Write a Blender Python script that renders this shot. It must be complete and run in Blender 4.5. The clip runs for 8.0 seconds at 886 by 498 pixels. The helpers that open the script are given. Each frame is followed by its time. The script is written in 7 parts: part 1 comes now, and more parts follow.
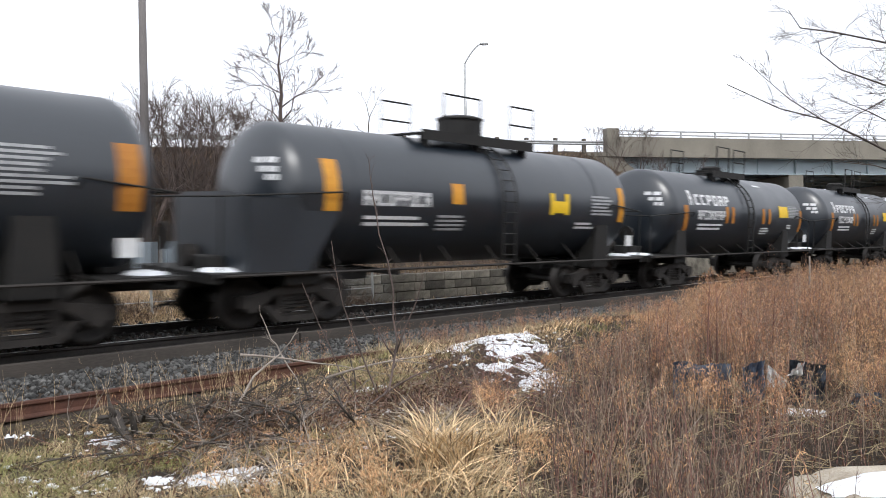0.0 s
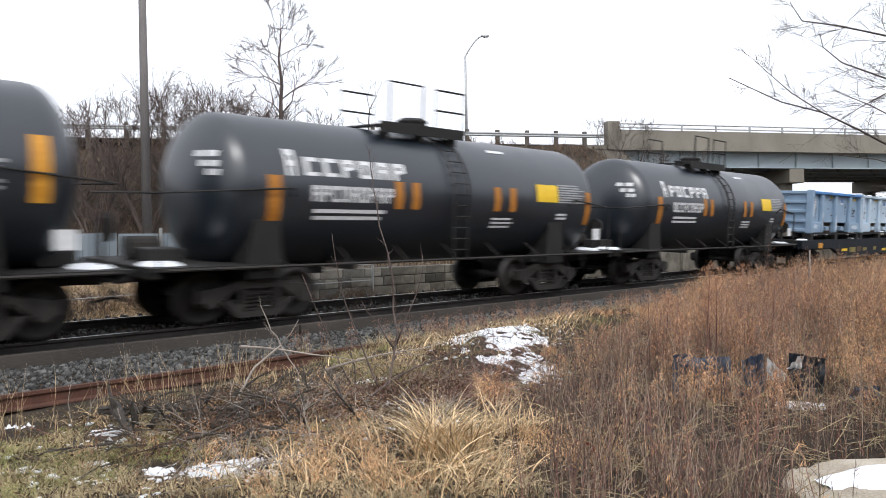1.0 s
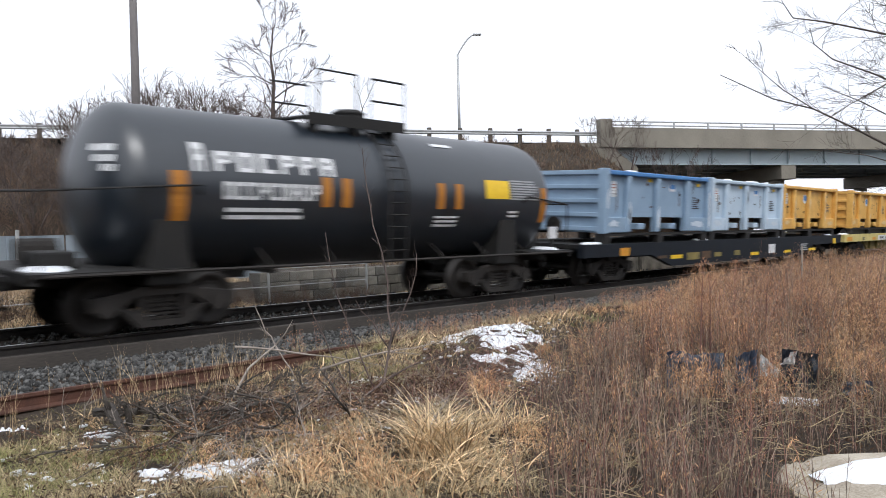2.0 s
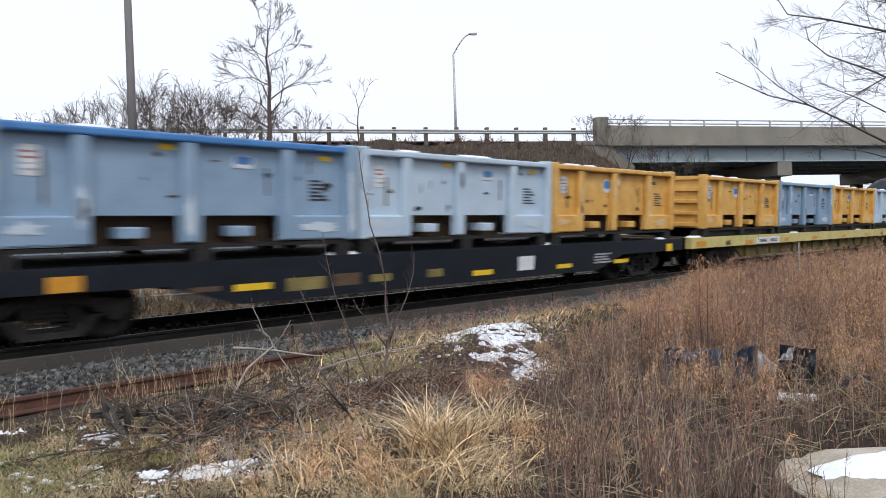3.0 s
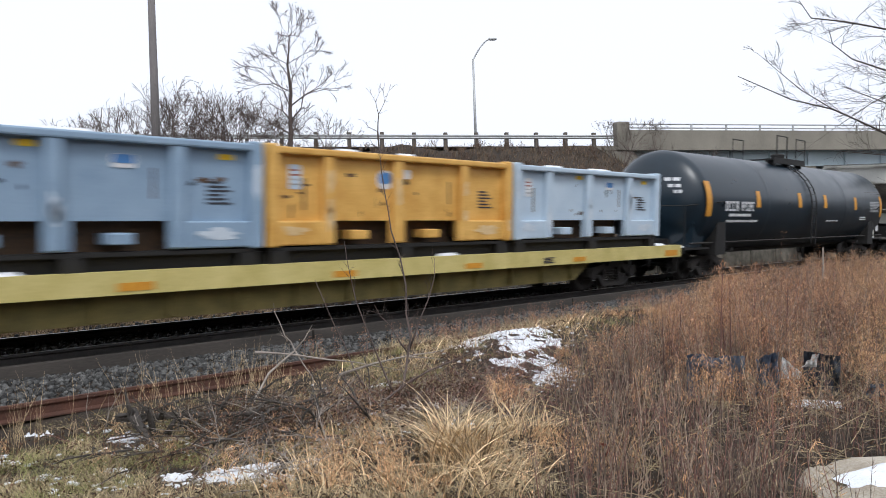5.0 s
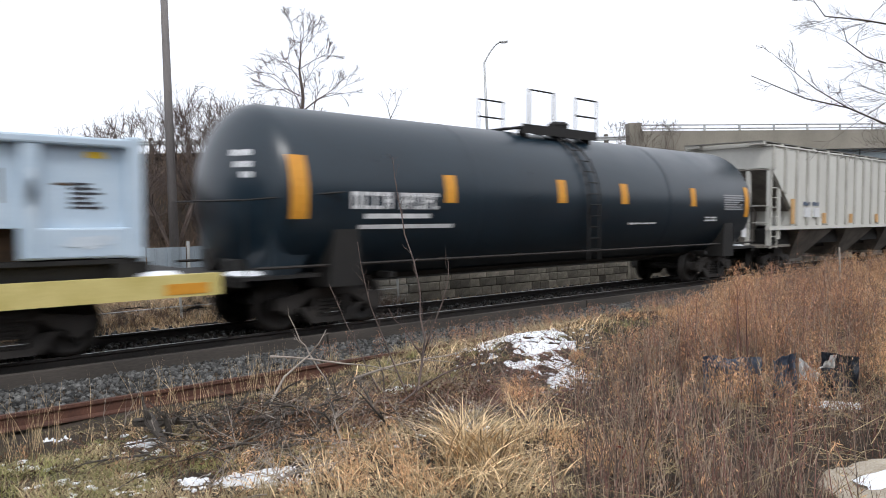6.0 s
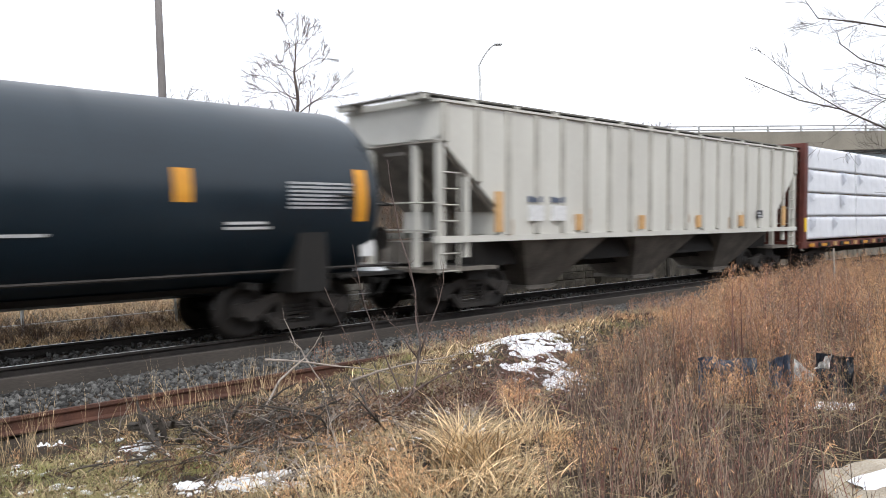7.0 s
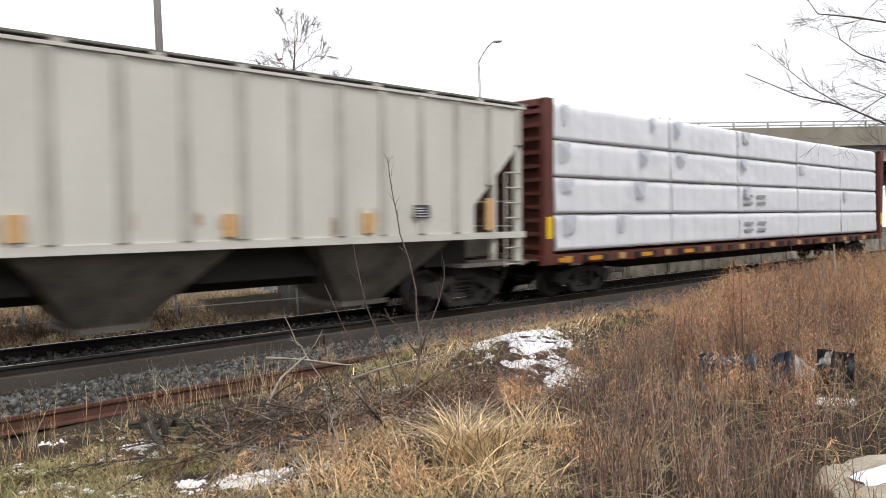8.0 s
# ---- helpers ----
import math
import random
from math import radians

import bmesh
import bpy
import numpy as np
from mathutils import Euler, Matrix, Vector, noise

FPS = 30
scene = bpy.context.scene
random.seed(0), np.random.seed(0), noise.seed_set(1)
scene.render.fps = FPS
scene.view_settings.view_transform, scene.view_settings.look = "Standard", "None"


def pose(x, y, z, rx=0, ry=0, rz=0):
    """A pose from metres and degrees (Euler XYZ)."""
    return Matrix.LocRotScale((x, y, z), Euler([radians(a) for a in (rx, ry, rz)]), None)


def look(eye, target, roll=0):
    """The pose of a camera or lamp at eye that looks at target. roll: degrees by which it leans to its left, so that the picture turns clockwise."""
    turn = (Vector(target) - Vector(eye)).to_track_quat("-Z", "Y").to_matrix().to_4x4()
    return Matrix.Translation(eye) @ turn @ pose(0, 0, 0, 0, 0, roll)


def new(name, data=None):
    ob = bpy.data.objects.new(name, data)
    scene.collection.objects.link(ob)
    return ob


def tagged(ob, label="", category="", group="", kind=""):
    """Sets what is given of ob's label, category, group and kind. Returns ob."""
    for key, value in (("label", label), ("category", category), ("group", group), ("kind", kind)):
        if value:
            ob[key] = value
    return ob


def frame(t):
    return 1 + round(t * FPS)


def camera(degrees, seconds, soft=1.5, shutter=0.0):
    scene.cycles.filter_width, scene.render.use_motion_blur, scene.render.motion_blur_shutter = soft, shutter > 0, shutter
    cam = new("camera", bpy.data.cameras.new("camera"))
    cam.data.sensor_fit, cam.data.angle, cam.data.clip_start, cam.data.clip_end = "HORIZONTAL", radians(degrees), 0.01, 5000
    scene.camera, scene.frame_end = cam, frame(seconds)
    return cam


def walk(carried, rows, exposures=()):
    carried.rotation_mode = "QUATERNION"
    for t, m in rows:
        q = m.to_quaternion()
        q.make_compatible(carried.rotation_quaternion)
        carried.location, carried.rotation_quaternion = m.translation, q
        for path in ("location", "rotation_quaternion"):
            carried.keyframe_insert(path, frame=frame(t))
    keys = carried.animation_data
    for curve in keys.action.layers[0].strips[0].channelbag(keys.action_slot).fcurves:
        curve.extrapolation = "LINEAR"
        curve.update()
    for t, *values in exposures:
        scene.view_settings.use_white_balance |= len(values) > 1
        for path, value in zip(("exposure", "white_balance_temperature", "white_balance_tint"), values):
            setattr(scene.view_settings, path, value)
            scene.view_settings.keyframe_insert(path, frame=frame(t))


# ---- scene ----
# ---- camera ----
cam = camera(60.5, 8.0, 0.9, 0.4)
walk(cam, [
    (0.0, pose(0.010, 0.004, 1.312, 89.958, 1.194, -44.971)),
    (0.5, pose(0.004, 0.002, 1.313, 89.637, 1.107, -44.971)),
    (1.0, pose(0.007, 0.004, 1.308, 89.412, 1.020, -44.962)),
    (1.5, pose(0.002, 0.003, 1.311, 89.331, 1.158, -45.162)),
    (3.0, pose(0.002, 0.000, 1.303, 89.271, 1.948, -45.638)),
    (3.5, pose(0.000, 0.000, 1.300, 89.306, 2.040, -45.239)),
    (4.0, pose(-0.003, -0.012, 1.307, 89.407, 1.938, -44.757)),
    (4.5, pose(-0.013, -0.010, 1.308, 89.557, 1.835, -44.578)),
    (6.0, pose(-0.028, -0.001, 1.307, 89.976, 2.418, -43.209)),
    (6.5, pose(-0.018, 0.002, 1.312, 90.166, 2.719, -43.379)),
    (7.0, pose(-0.024, -0.003, 1.306, 90.147, 2.623, -43.540)),
    (7.5, pose(-0.015, -0.003, 1.305, 89.904, 2.611, -43.670)),
    (8.0, pose(-0.025, 0.003, 1.306, 89.953, 2.847, -43.540)),
], exposures=[(0.0, 0.14, 6500, 10), (1.6, 0.08, 6450, 10), (2.8, -0.10, 6250, 10), (4.6, -0.14, 6250, 10), (5.8, 0.0, 6450, 10), (6.1, 0.03, 6450, 10), (6.5, 0.25, 6450, 10), (7.1, 0.24, 6600, 10), (7.6, 0.10, 6850, 10), (8.0, 0.07, 6900, 10)])

# ---- light: a bright, even overcast ----
SUN_DIR = Vector((-0.35, -0.55, 0.76)).normalized()
world = bpy.data.worlds.new("overcast_sky")
scene.world = world
world.use_nodes = True
wn = world.node_tree.nodes
wl = world.node_tree.links
sky = wn.new("ShaderNodeTexSky")
sky.sky_type = "NISHITA"
sky.sun_disc = False
sky.sun_elevation = math.asin(SUN_DIR.z)
sky.sun_rotation = math.atan2(SUN_DIR.x, SUN_DIR.y)
sky.air_density, sky.dust_density, sky.ozone_density = 1.0, 6.0, 1.0
grey = wn.new("ShaderNodeHueSaturation")
grey.inputs["Saturation"].default_value = 0.12
wl.new(sky.outputs["Color"], grey.inputs["Color"])
cloud = wn.new("ShaderNodeMixRGB")
cloud.inputs["Fac"].default_value = 0.75
cloud.inputs["Color2"].default_value = (10.5, 10.9, 11.9, 1)
wl.new(grey.outputs["Color"], cloud.inputs["Color1"])
wl.new(cloud.outputs["Color"], wn["Background"].inputs["Color"])
wn["Background"].inputs["Strength"].default_value = 0.125
sun = new("sun", bpy.data.lights.new("sun", "SUN"))
sun.data.energy, sun.data.angle, sun.data.color = 1.3, radians(14), (1.0, 0.985, 0.965)
sun.matrix_basis = look(SUN_DIR * 60, (0, 0, 0))

# ---- materials ----
def mat(name, c1, c2, rough=0.8, metal=0.0, scale=6.0, fine=60.0, bump=0.3, dist=0.01, spread=0.5, island=0.0, c3=None, streak=None):
    """Two colours by a coarse and a fine noise, with fine relief; island: how far the tone varies piece by piece."""
    m = bpy.data.materials.new(name)
    m.use_nodes = True
    n, l = m.node_tree.nodes, m.node_tree.links
    b = n["Principled BSDF"]
    co = n.new("ShaderNodeTexCoord")
    mp = n.new("ShaderNodeMapping")
    l.new(co.outputs["Object"], mp.inputs["Vector"])
    if streak:
        mp.inputs["Scale"].default_value = streak
    a = n.new("ShaderNodeTexNoise")
    a.inputs["Scale"].default_value, a.inputs["Detail"].default_value = scale, 6
    f = n.new("ShaderNodeTexNoise")
    f.inputs["Scale"].default_value, f.inputs["Detail"].default_value = fine, 3
    l.new(mp.outputs["Vector"], a.inputs["Vector"])
    l.new(mp.outputs["Vector"], f.inputs["Vector"])
    mixf = n.new("ShaderNodeMath")
    mixf.operation = "MULTIPLY_ADD"
    mixf.inputs[1].default_value = 0.35
    l.new(f.outputs["Fac"], mixf.inputs[0])
    sc = n.new("ShaderNodeMath")
    sc.operation = "MULTIPLY"
    sc.inputs[1].default_value = 0.65
    l.new(a.outputs["Fac"], sc.inputs[0])
    l.new(sc.outputs[0], mixf.inputs[2])
    ramp = n.new("ShaderNodeValToRGB")
    e = ramp.color_ramp.elements
    e[0].position, e[1].position = 0.5 - spread * 0.3, 0.5 + spread * 0.3
    e[0].color, e[1].color = (*c1, 1), (*c2, 1)
    if c3:
        k = e.new(min(0.97, 0.5 + spread * 0.3 + 0.08))
        k.color = (*c3, 1)
    l.new(mixf.outputs[0], ramp.inputs["Fac"])
    colour = ramp.outputs["Color"]
    if island:
        g = n.new("ShaderNodeNewGeometry")
        oi = n.new("ShaderNodeObjectInfo")
        add = n.new("ShaderNodeMath")
        add.operation = "ADD"
        l.new(g.outputs["Random Per Island"], add.inputs[0])
        l.new(oi.outputs["Random"], add.inputs[1])
        fr = n.new("ShaderNodeMath")
        fr.operation = "FRACT"
        l.new(add.outputs[0], fr.inputs[0])
        mr = n.new("ShaderNodeMapRange")
        mr.inputs["To Min"].default_value, mr.inputs["To Max"].default_value = 1 - island, 1 + island
        l.new(fr.outputs[0], mr.inputs["Value"])
        hs = n.new("ShaderNodeHueSaturation")
        l.new(colour, hs.inputs["Color"])
        l.new(mr.outputs["Result"], hs.inputs["Value"])
        colour = hs.outputs["Color"]
    l.new(colour, b.inputs["Base Color"])
    b.inputs["Metallic"].default_value = metal
    rr = n.new("ShaderNodeMapRange")
    rr.inputs["To Min"].default_value, rr.inputs["To Max"].default_value = max(0.02, rough - 0.12), min(1, rough + 0.12)
    l.new(a.outputs["Fac"], rr.inputs["Value"])
    l.new(rr.outputs["Result"], b.inputs["Roughness"])
    if bump:
        bp = n.new("ShaderNodeBump")
        bp.inputs["Strength"].default_value, bp.inputs["Distance"].default_value = bump, dist
        l.new(f.outputs["Fac"], bp.inputs["Height"])
        l.new(bp.outputs["Normal"], b.inputs["Normal"])
    return m


M = {
    "tank": mat("tank_black", (0.006, 0.010, 0.015), (0.016, 0.023, 0.033), 0.36, 0, 0.9, 14, 0.04, 0.004, 0.9),
    "tank2": mat("tank_blueblack", (0.004, 0.011, 0.018), (0.010, 0.024, 0.037), 0.32, 0, 0.8, 14, 0.03, 0.004, 0.9),
    "under": mat("grimy_black_steel", (0.005, 0.005, 0.005), (0.016, 0.0145, 0.013), 0.7, 0, 5, 40, 0.3),
    "truck": mat("dusty_cast_steel", (0.010, 0.009, 0.0085), (0.036, 0.030, 0.026), 0.75, 0, 6, 45, 0.4),
    "wheel": mat("worn_wheel_steel", (0.010, 0.009, 0.0085), (0.034, 0.029, 0.026), 0.6, 0.2, 5, 50, 0.2),
    "bright": mat("rubbed_bright_steel", (0.35, 0.34, 0.33), (0.55, 0.54, 0.52), 0.3, 1.0, 20, 90, 0.1),
    "amber": mat("amber_reflective_stripe", (0.55, 0.23, 0.02), (0.68, 0.33, 0.035), 0.5, 0, 8, 60, 0.05),
    "rustamber": mat("faded_orange_stripe", (0.36, 0.13, 0.015), (0.48, 0.20, 0.025), 0.55, 0, 8, 60, 0.05),
    "faded": mat("faded_orange_stripe_paint", (0.52, 0.30, 0.12), (0.68, 0.44, 0.22), 0.6, 0, 8, 60, 0.05),
    "yellow": mat("yellow_panel", (0.75, 0.47, 0.015), (0.85, 0.58, 0.03), 0.5, 0, 8, 60, 0.05),
    "white": mat("white_stencil_paint", (0.55, 0.56, 0.57), (0.78, 0.79, 0.80), 0.6, 0, 9, 70, 0.1),
    "grey_letter": mat("grey_stencil_paint", (0.25, 0.26, 0.27), (0.42, 0.43, 0.44), 0.6, 0, 9, 70, 0.1),
    "black_letter": mat("black_stencil_paint", (0.02, 0.022, 0.03), (0.05, 0.05, 0.06), 0.6, 0, 9, 70, 0.1),
    "blue_letter": mat("faded_blue_black_stencil", (0.06, 0.08, 0.13), (0.15, 0.18, 0.24), 0.6, 0, 9, 70, 0.1),
    "snow": mat("thin_snow", (0.74, 0.77, 0.82), (0.88, 0.90, 0.93), 0.6, 0, 7, 60, 0.5, 0.02),
    "blue_bin": mat("blue_grey_bin_paint", (0.20, 0.295, 0.41), (0.30, 0.41, 0.53), 0.5, 0, 2.2, 30, 0.12, 0.006, 0.8, 0, (0.22, 0.28, 0.36)),
    "blue_rim": mat("bright_blue_bin_paint", (0.05, 0.17, 0.42), (0.08, 0.24, 0.52), 0.5, 0, 3, 30, 0.12),
    "pale_bin": mat("pale_blue_bin_paint", (0.40, 0.51, 0.62), (0.54, 0.64, 0.73), 0.55, 0, 2.2, 30, 0.12, 0.006, 0.8, 0, (0.40, 0.45, 0.48)),
    "yellow_bin": mat("amber_bin_paint", (0.56, 0.285, 0.055), (0.80, 0.49, 0.14), 0.5, 0, 2.6, 30, 0.12, 0.006, 0.6, 0, (0.72, 0.52, 0.26)),
    "bin_faded": mat("faded_cream_yellow_paint", (0.60, 0.40, 0.17), (0.76, 0.58, 0.34), 0.6, 0, 6, 40, 0.1),
    "bin_chalk": mat("chalky_pale_blue_paint", (0.46, 0.54, 0.62), (0.62, 0.68, 0.74), 0.6, 0, 6, 40, 0.1),
    # dirt of scuffs and marks, also the shade painted behind the fork pockets
    "bin_dirt_shade": mat("dirt_and_shade_brown", (0.05, 0.035, 0.025), (0.14, 0.08, 0.04), 0.8, 0, 12, 60, 0.3),
    "deck_black": mat("black_flatcar_paint", (0.004, 0.006, 0.010), (0.011, 0.0155, 0.023), 0.62, 0, 2, 30, 0.1),
    "deck_yellow": mat("faded_yellow_flatcar_paint", (0.48, 0.40, 0.13), (0.66, 0.56, 0.23), 0.55, 0, 2, 30, 0.1),
    "sill_olive": mat("olive_yellow_sill_paint", (0.13, 0.105, 0.035), (0.28, 0.22, 0.07), 0.7, 0, 2.5, 30, 0.15),
    "hopper": mat("weathered_pale_grey_paint", (0.50, 0.49, 0.45), (0.68, 0.68, 0.63), 0.6, 0, 1.1, 22, 0.08, 0.005, 0.9, 0, (0.54, 0.48, 0.39), (1, 1, 0.35)),
    "hopper_rib": mat("darker_grey_paint", (0.34, 0.33, 0.295), (0.52, 0.51, 0.465), 0.65, 0, 1.5, 25, 0.1),
    # grime, and on the end slope sheets their shade as dark colour
    "hopper_dark": mat("grimy_shaded_grey_paint", (0.085, 0.076, 0.065), (0.22, 0.20, 0.175), 0.7, 0, 2, 25, 0.15),
    "hopper_rust": mat("rust_stained_grey_paint", (0.36, 0.27, 0.19), (0.54, 0.46, 0.36), 0.7, 0, 5, 40, 0.1),
    "roofwalk": mat("dark_galvanised_grating", (0.10, 0.10, 0.09), (0.22, 0.21, 0.19), 0.7, 0.2, 6, 60, 0.3),
    "brown_car": mat("oxide_brown_paint", (0.085, 0.022, 0.016), (0.14, 0.038, 0.027), 0.6, 0, 3, 30, 0.12),
    "wrap": mat("white_lumber_wrap", (0.66, 0.69, 0.75), (0.80, 0.82, 0.86), 0.42, 0, 1.4, 5, 0.10, 0.03, 0.9),
    "strap": mat("pale_grey_strapping", (0.48, 0.50, 0.54), (0.60, 0.62, 0.66), 0.5, 0, 9, 60, 0.05),
    "lumber": mat("sawn_lumber", (0.36, 0.22, 0.09), (0.52, 0.34, 0.16), 0.8, 0, 10, 60, 0.2),
    "rail": mat("dark_rail_steel", (0.012, 0.011, 0.011), (0.035, 0.030, 0.027), 0.6, 0.2, 5, 50, 0.2),
    "tie_rail": mat("dusty_brown_rail", (0.045, 0.037, 0.032), (0.085, 0.07, 0.06), 0.85, 0, 4, 60, 0.3),
    "rust": mat("rusty_rail_steel", (0.055, 0.024, 0.016), (0.12, 0.052, 0.034), 0.85, 0, 6, 60, 0.5),
    "tie": mat("weathered_tie_wood", (0.04, 0.032, 0.026), (0.10, 0.08, 0.065), 0.9, 0, 5, 70, 0.6, 0.01, 0.6, 0.25),
    "ballast": mat("grey_ballast_stone", (0.015, 0.015, 0.015), (0.125, 0.124, 0.119), 0.85, 0, 9, 80, 0.5, 0.01, 0.6, 0.85),
    "ground": mat("matted_dead_grass_soil", (0.016, 0.011, 0.008), (0.058, 0.038, 0.022), 0.95, 0, 2.2, 40, 1.0, 0.03, 0.7, 0, (0.085, 0.068, 0.032)),
    "tuft": mat("bleached_straw_tuft", (0.36, 0.235, 0.115), (0.86, 0.665, 0.41), 0.65, 0, 5, 40, 0, 0.01, 0.6, 0.6),
    "straw": mat("straw_grass", (0.28, 0.19, 0.10), (0.76, 0.59, 0.37), 0.7, 0, 5, 40, 0, 0.01, 0.6, 0.55),
    "dry": mat("dry_olive_grass", (0.23, 0.18, 0.098), (0.60, 0.48, 0.285), 0.8, 0, 1.2, 30, 0, 0.01, 0.8, 0.4),
    "green": mat("faded_green_grass", (0.14, 0.15, 0.05), (0.36, 0.33, 0.13), 0.8, 0, 1.2, 30, 0, 0.01, 0.8, 0.4),
    "weed": mat("rust_brown_weed", (0.23, 0.105, 0.056), (0.72, 0.40, 0.225), 0.85, 0, 1.3, 30, 0, 0.01, 0.9, 0.55),
    "weed_grey": mat("grey_dead_weed", (0.13, 0.09, 0.065), (0.46, 0.34, 0.25), 0.85, 0, 1.3, 30, 0, 0.01, 0.9, 0.5),
    "weed_brown": mat("dark_rust_brown_weed", (0.055, 0.028, 0.018), (0.30, 0.155, 0.095), 0.85, 0, 1.3, 30, 0, 0.01, 0.9, 0.55),
    "weed_gold": mat("golden_dead_weed", (0.38, 0.20, 0.095), (0.84, 0.54, 0.30), 0.85, 0, 1.3, 30, 0, 0.01, 0.9, 0.5),
    "litter": mat("dark_leaf_litter", (0.028, 0.016, 0.010), (0.15, 0.083, 0.046), 0.85, 0, 2.0, 30, 0, 0.01, 0.8, 0.65),
    "bank": mat("embankment_grass", (0.085, 0.06, 0.04), (0.25, 0.175, 0.105), 0.85, 0, 0.5, 20, 0, 0.01, 0.8, 0.4),
    "sap": mat("grey_sapling_bark", (0.055, 0.040, 0.036), (0.17, 0.125, 0.108), 0.85, 0, 5, 50, 0.2),
    "curb": mat("grey_brown_weathered_timber", (0.027, 0.0235, 0.0205), (0.082, 0.070, 0.060), 0.85, 0, 3, 50, 0.4, 0.01, 0.7, 0, None, (0.2, 1, 1)),
    "weed_pale": mat("pale_weed_fluff", (0.36, 0.235, 0.13), (0.62, 0.45, 0.29), 0.85, 0, 1.0, 30, 0, 0.01, 0.8, 0.35),
    "stem": mat("grey_brown_stem", (0.08, 0.058, 0.045), (0.52, 0.39, 0.29), 0.85, 0, 2, 40, 0, 0.01, 0.8, 0.6),
    "red_stem": mat("reddish_bramble", (0.085, 0.038, 0.032), (0.36, 0.19, 0.15), 0.8, 0, 2, 40, 0, 0.01, 0.8, 0.4),
    "rot": mat("rotting_wood", (0.016, 0.013, 0.011), (0.10, 0.085, 0.072), 0.9, 0, 7, 60, 0.6, 0.008, 0.7),
    "bark": mat("grey_bark", (0.045, 0.037, 0.033), (0.13, 0.108, 0.093), 0.9, 0, 4, 50, 0.5, 0.006, 0.7),
    "pole_wood": mat("silvered_pole_wood", (0.11, 0.10, 0.098), (0.25, 0.232, 0.225), 0.9, 0, 2, 40, 0.4, 0.006, 0.8, 0, None, (1, 1, 0.15)),
    "pale_bark": mat("bleached_dead_wood", (0.20, 0.17, 0.145), (0.42, 0.365, 0.315), 0.85, 0, 5, 60, 0.4),
    "far_bark": mat("far_bare_twigs", (0.07, 0.052, 0.046), (0.15, 0.115, 0.10), 0.9, 0, 2, 30, 0, 0.01, 0.7, 0.3),
    "brush": mat("brown_brush", (0.085, 0.055, 0.042), (0.20, 0.135, 0.095), 0.9, 0, 0.6, 20, 0, 0.01, 0.8, 0.4),
    "bridge": mat("weathered_concrete", (0.15, 0.136, 0.11), (0.30, 0.277, 0.23), 0.85, 0, 0.5, 18, 0.3, 0.02, 0.8, 0, None, (1, 1, 0.5)),
    "girder": mat("pale_blue_grey_girder_paint", (0.33, 0.40, 0.43), (0.43, 0.50, 0.53), 0.6, 0, 0.6, 15, 0.1),
    "galv": mat("galvanised_steel", (0.36, 0.37, 0.37), (0.50, 0.51, 0.51), 0.5, 0.4, 4, 50, 0.1),
    "post": mat("dark_timber_post", (0.07, 0.06, 0.05), (0.15, 0.13, 0.11), 0.9, 0, 6, 50, 0.4),
    "stone": mat("limestone_block", (0.045, 0.040, 0.033), (0.25, 0.23, 0.19), 0.9, 0, 2.2, 30, 0.9, 0.03, 0.6, 0.6),
    "mortar": mat("dark_joint", (0.035, 0.032, 0.028), (0.08, 0.072, 0.06), 0.95, 0, 8, 60, 0.5),
    "panel": mat("blue_grey_sheet_panel", (0.20, 0.24, 0.28), (0.31, 0.36, 0.40), 0.6, 0.1, 1.4, 20, 0.1, 0.01, 0.8, 0.12),
    "asphalt": mat("road_asphalt", (0.04, 0.04, 0.042), (0.065, 0.065, 0.066), 0.9, 0, 3, 80, 0.4),
    "bag": mat("dark_blue_plastic_sheet", (0.045, 0.06, 0.095), (0.15, 0.19, 0.26), 0.38, 0, 5, 30, 0.4, 0.02),
    "bag_black": mat("black_plastic_sheet", (0.02, 0.025, 0.036), (0.06, 0.072, 0.095), 0.45, 0, 5, 30, 0.4, 0.02),
    "paper": mat("crumpled_white_sheet", (0.55, 0.55, 0.54), (0.75, 0.75, 0.74), 0.7, 0, 8, 40, 0.4, 0.01),
    "concrete": mat("sandy_concrete_slab", (0.22, 0.18, 0.13), (0.50, 0.45, 0.37), 0.9, 0, 3, 60, 0.5),
    "leaf_red": mat("red_dead_leaf", (0.22, 0.035, 0.018), (0.33, 0.07, 0.03), 0.7, 0, 8, 40, 0.2),
    "glass": mat("lamp_glass", (0.5, 0.5, 0.48), (0.6, 0.6, 0.58), 0.2, 0, 8, 40, 0),
}

# glossy enamel on the tanks throws the sky back
for key, level in (("tank", 1.0), ("tank2", 0.55), ("deck_black", 0.3)):
    M[key].node_tree.nodes["Principled BSDF"].inputs["Specular IOR Level"].default_value = level


# ---- mesh helpers ----
def part(name, bm, material, parent=None, label="", smooth=False):
    me = bpy.data.meshes.new(name)
    bm.to_mesh(me)
    bm.free()
    me.materials.append(M[material])
    if smooth:
        me.polygons.foreach_set("use_smooth", [True] * len(me.polygons))
    ob = new(name, me)
    if parent:
        ob.parent = parent
    if label:
        tagged(ob, label)
    return ob


def bx(bm, x0, x1, y0, y1, z0, z1):
    v = [bm.verts.new((x, y, z)) for x in (x0, x1) for y in (y0, y1) for z in (z0, z1)]
    for f in ((0, 1, 3, 2), (4, 6, 7, 5), (0, 4, 5, 1), (2, 3, 7, 6), (0, 2, 6, 4), (1, 5, 7, 3)):
        bm.faces.new([v[i] for i in f])
    return v


def boxes(*dims):
    bm = bmesh.new()
    for d in dims:
        bx(bm, *d)
    return bm


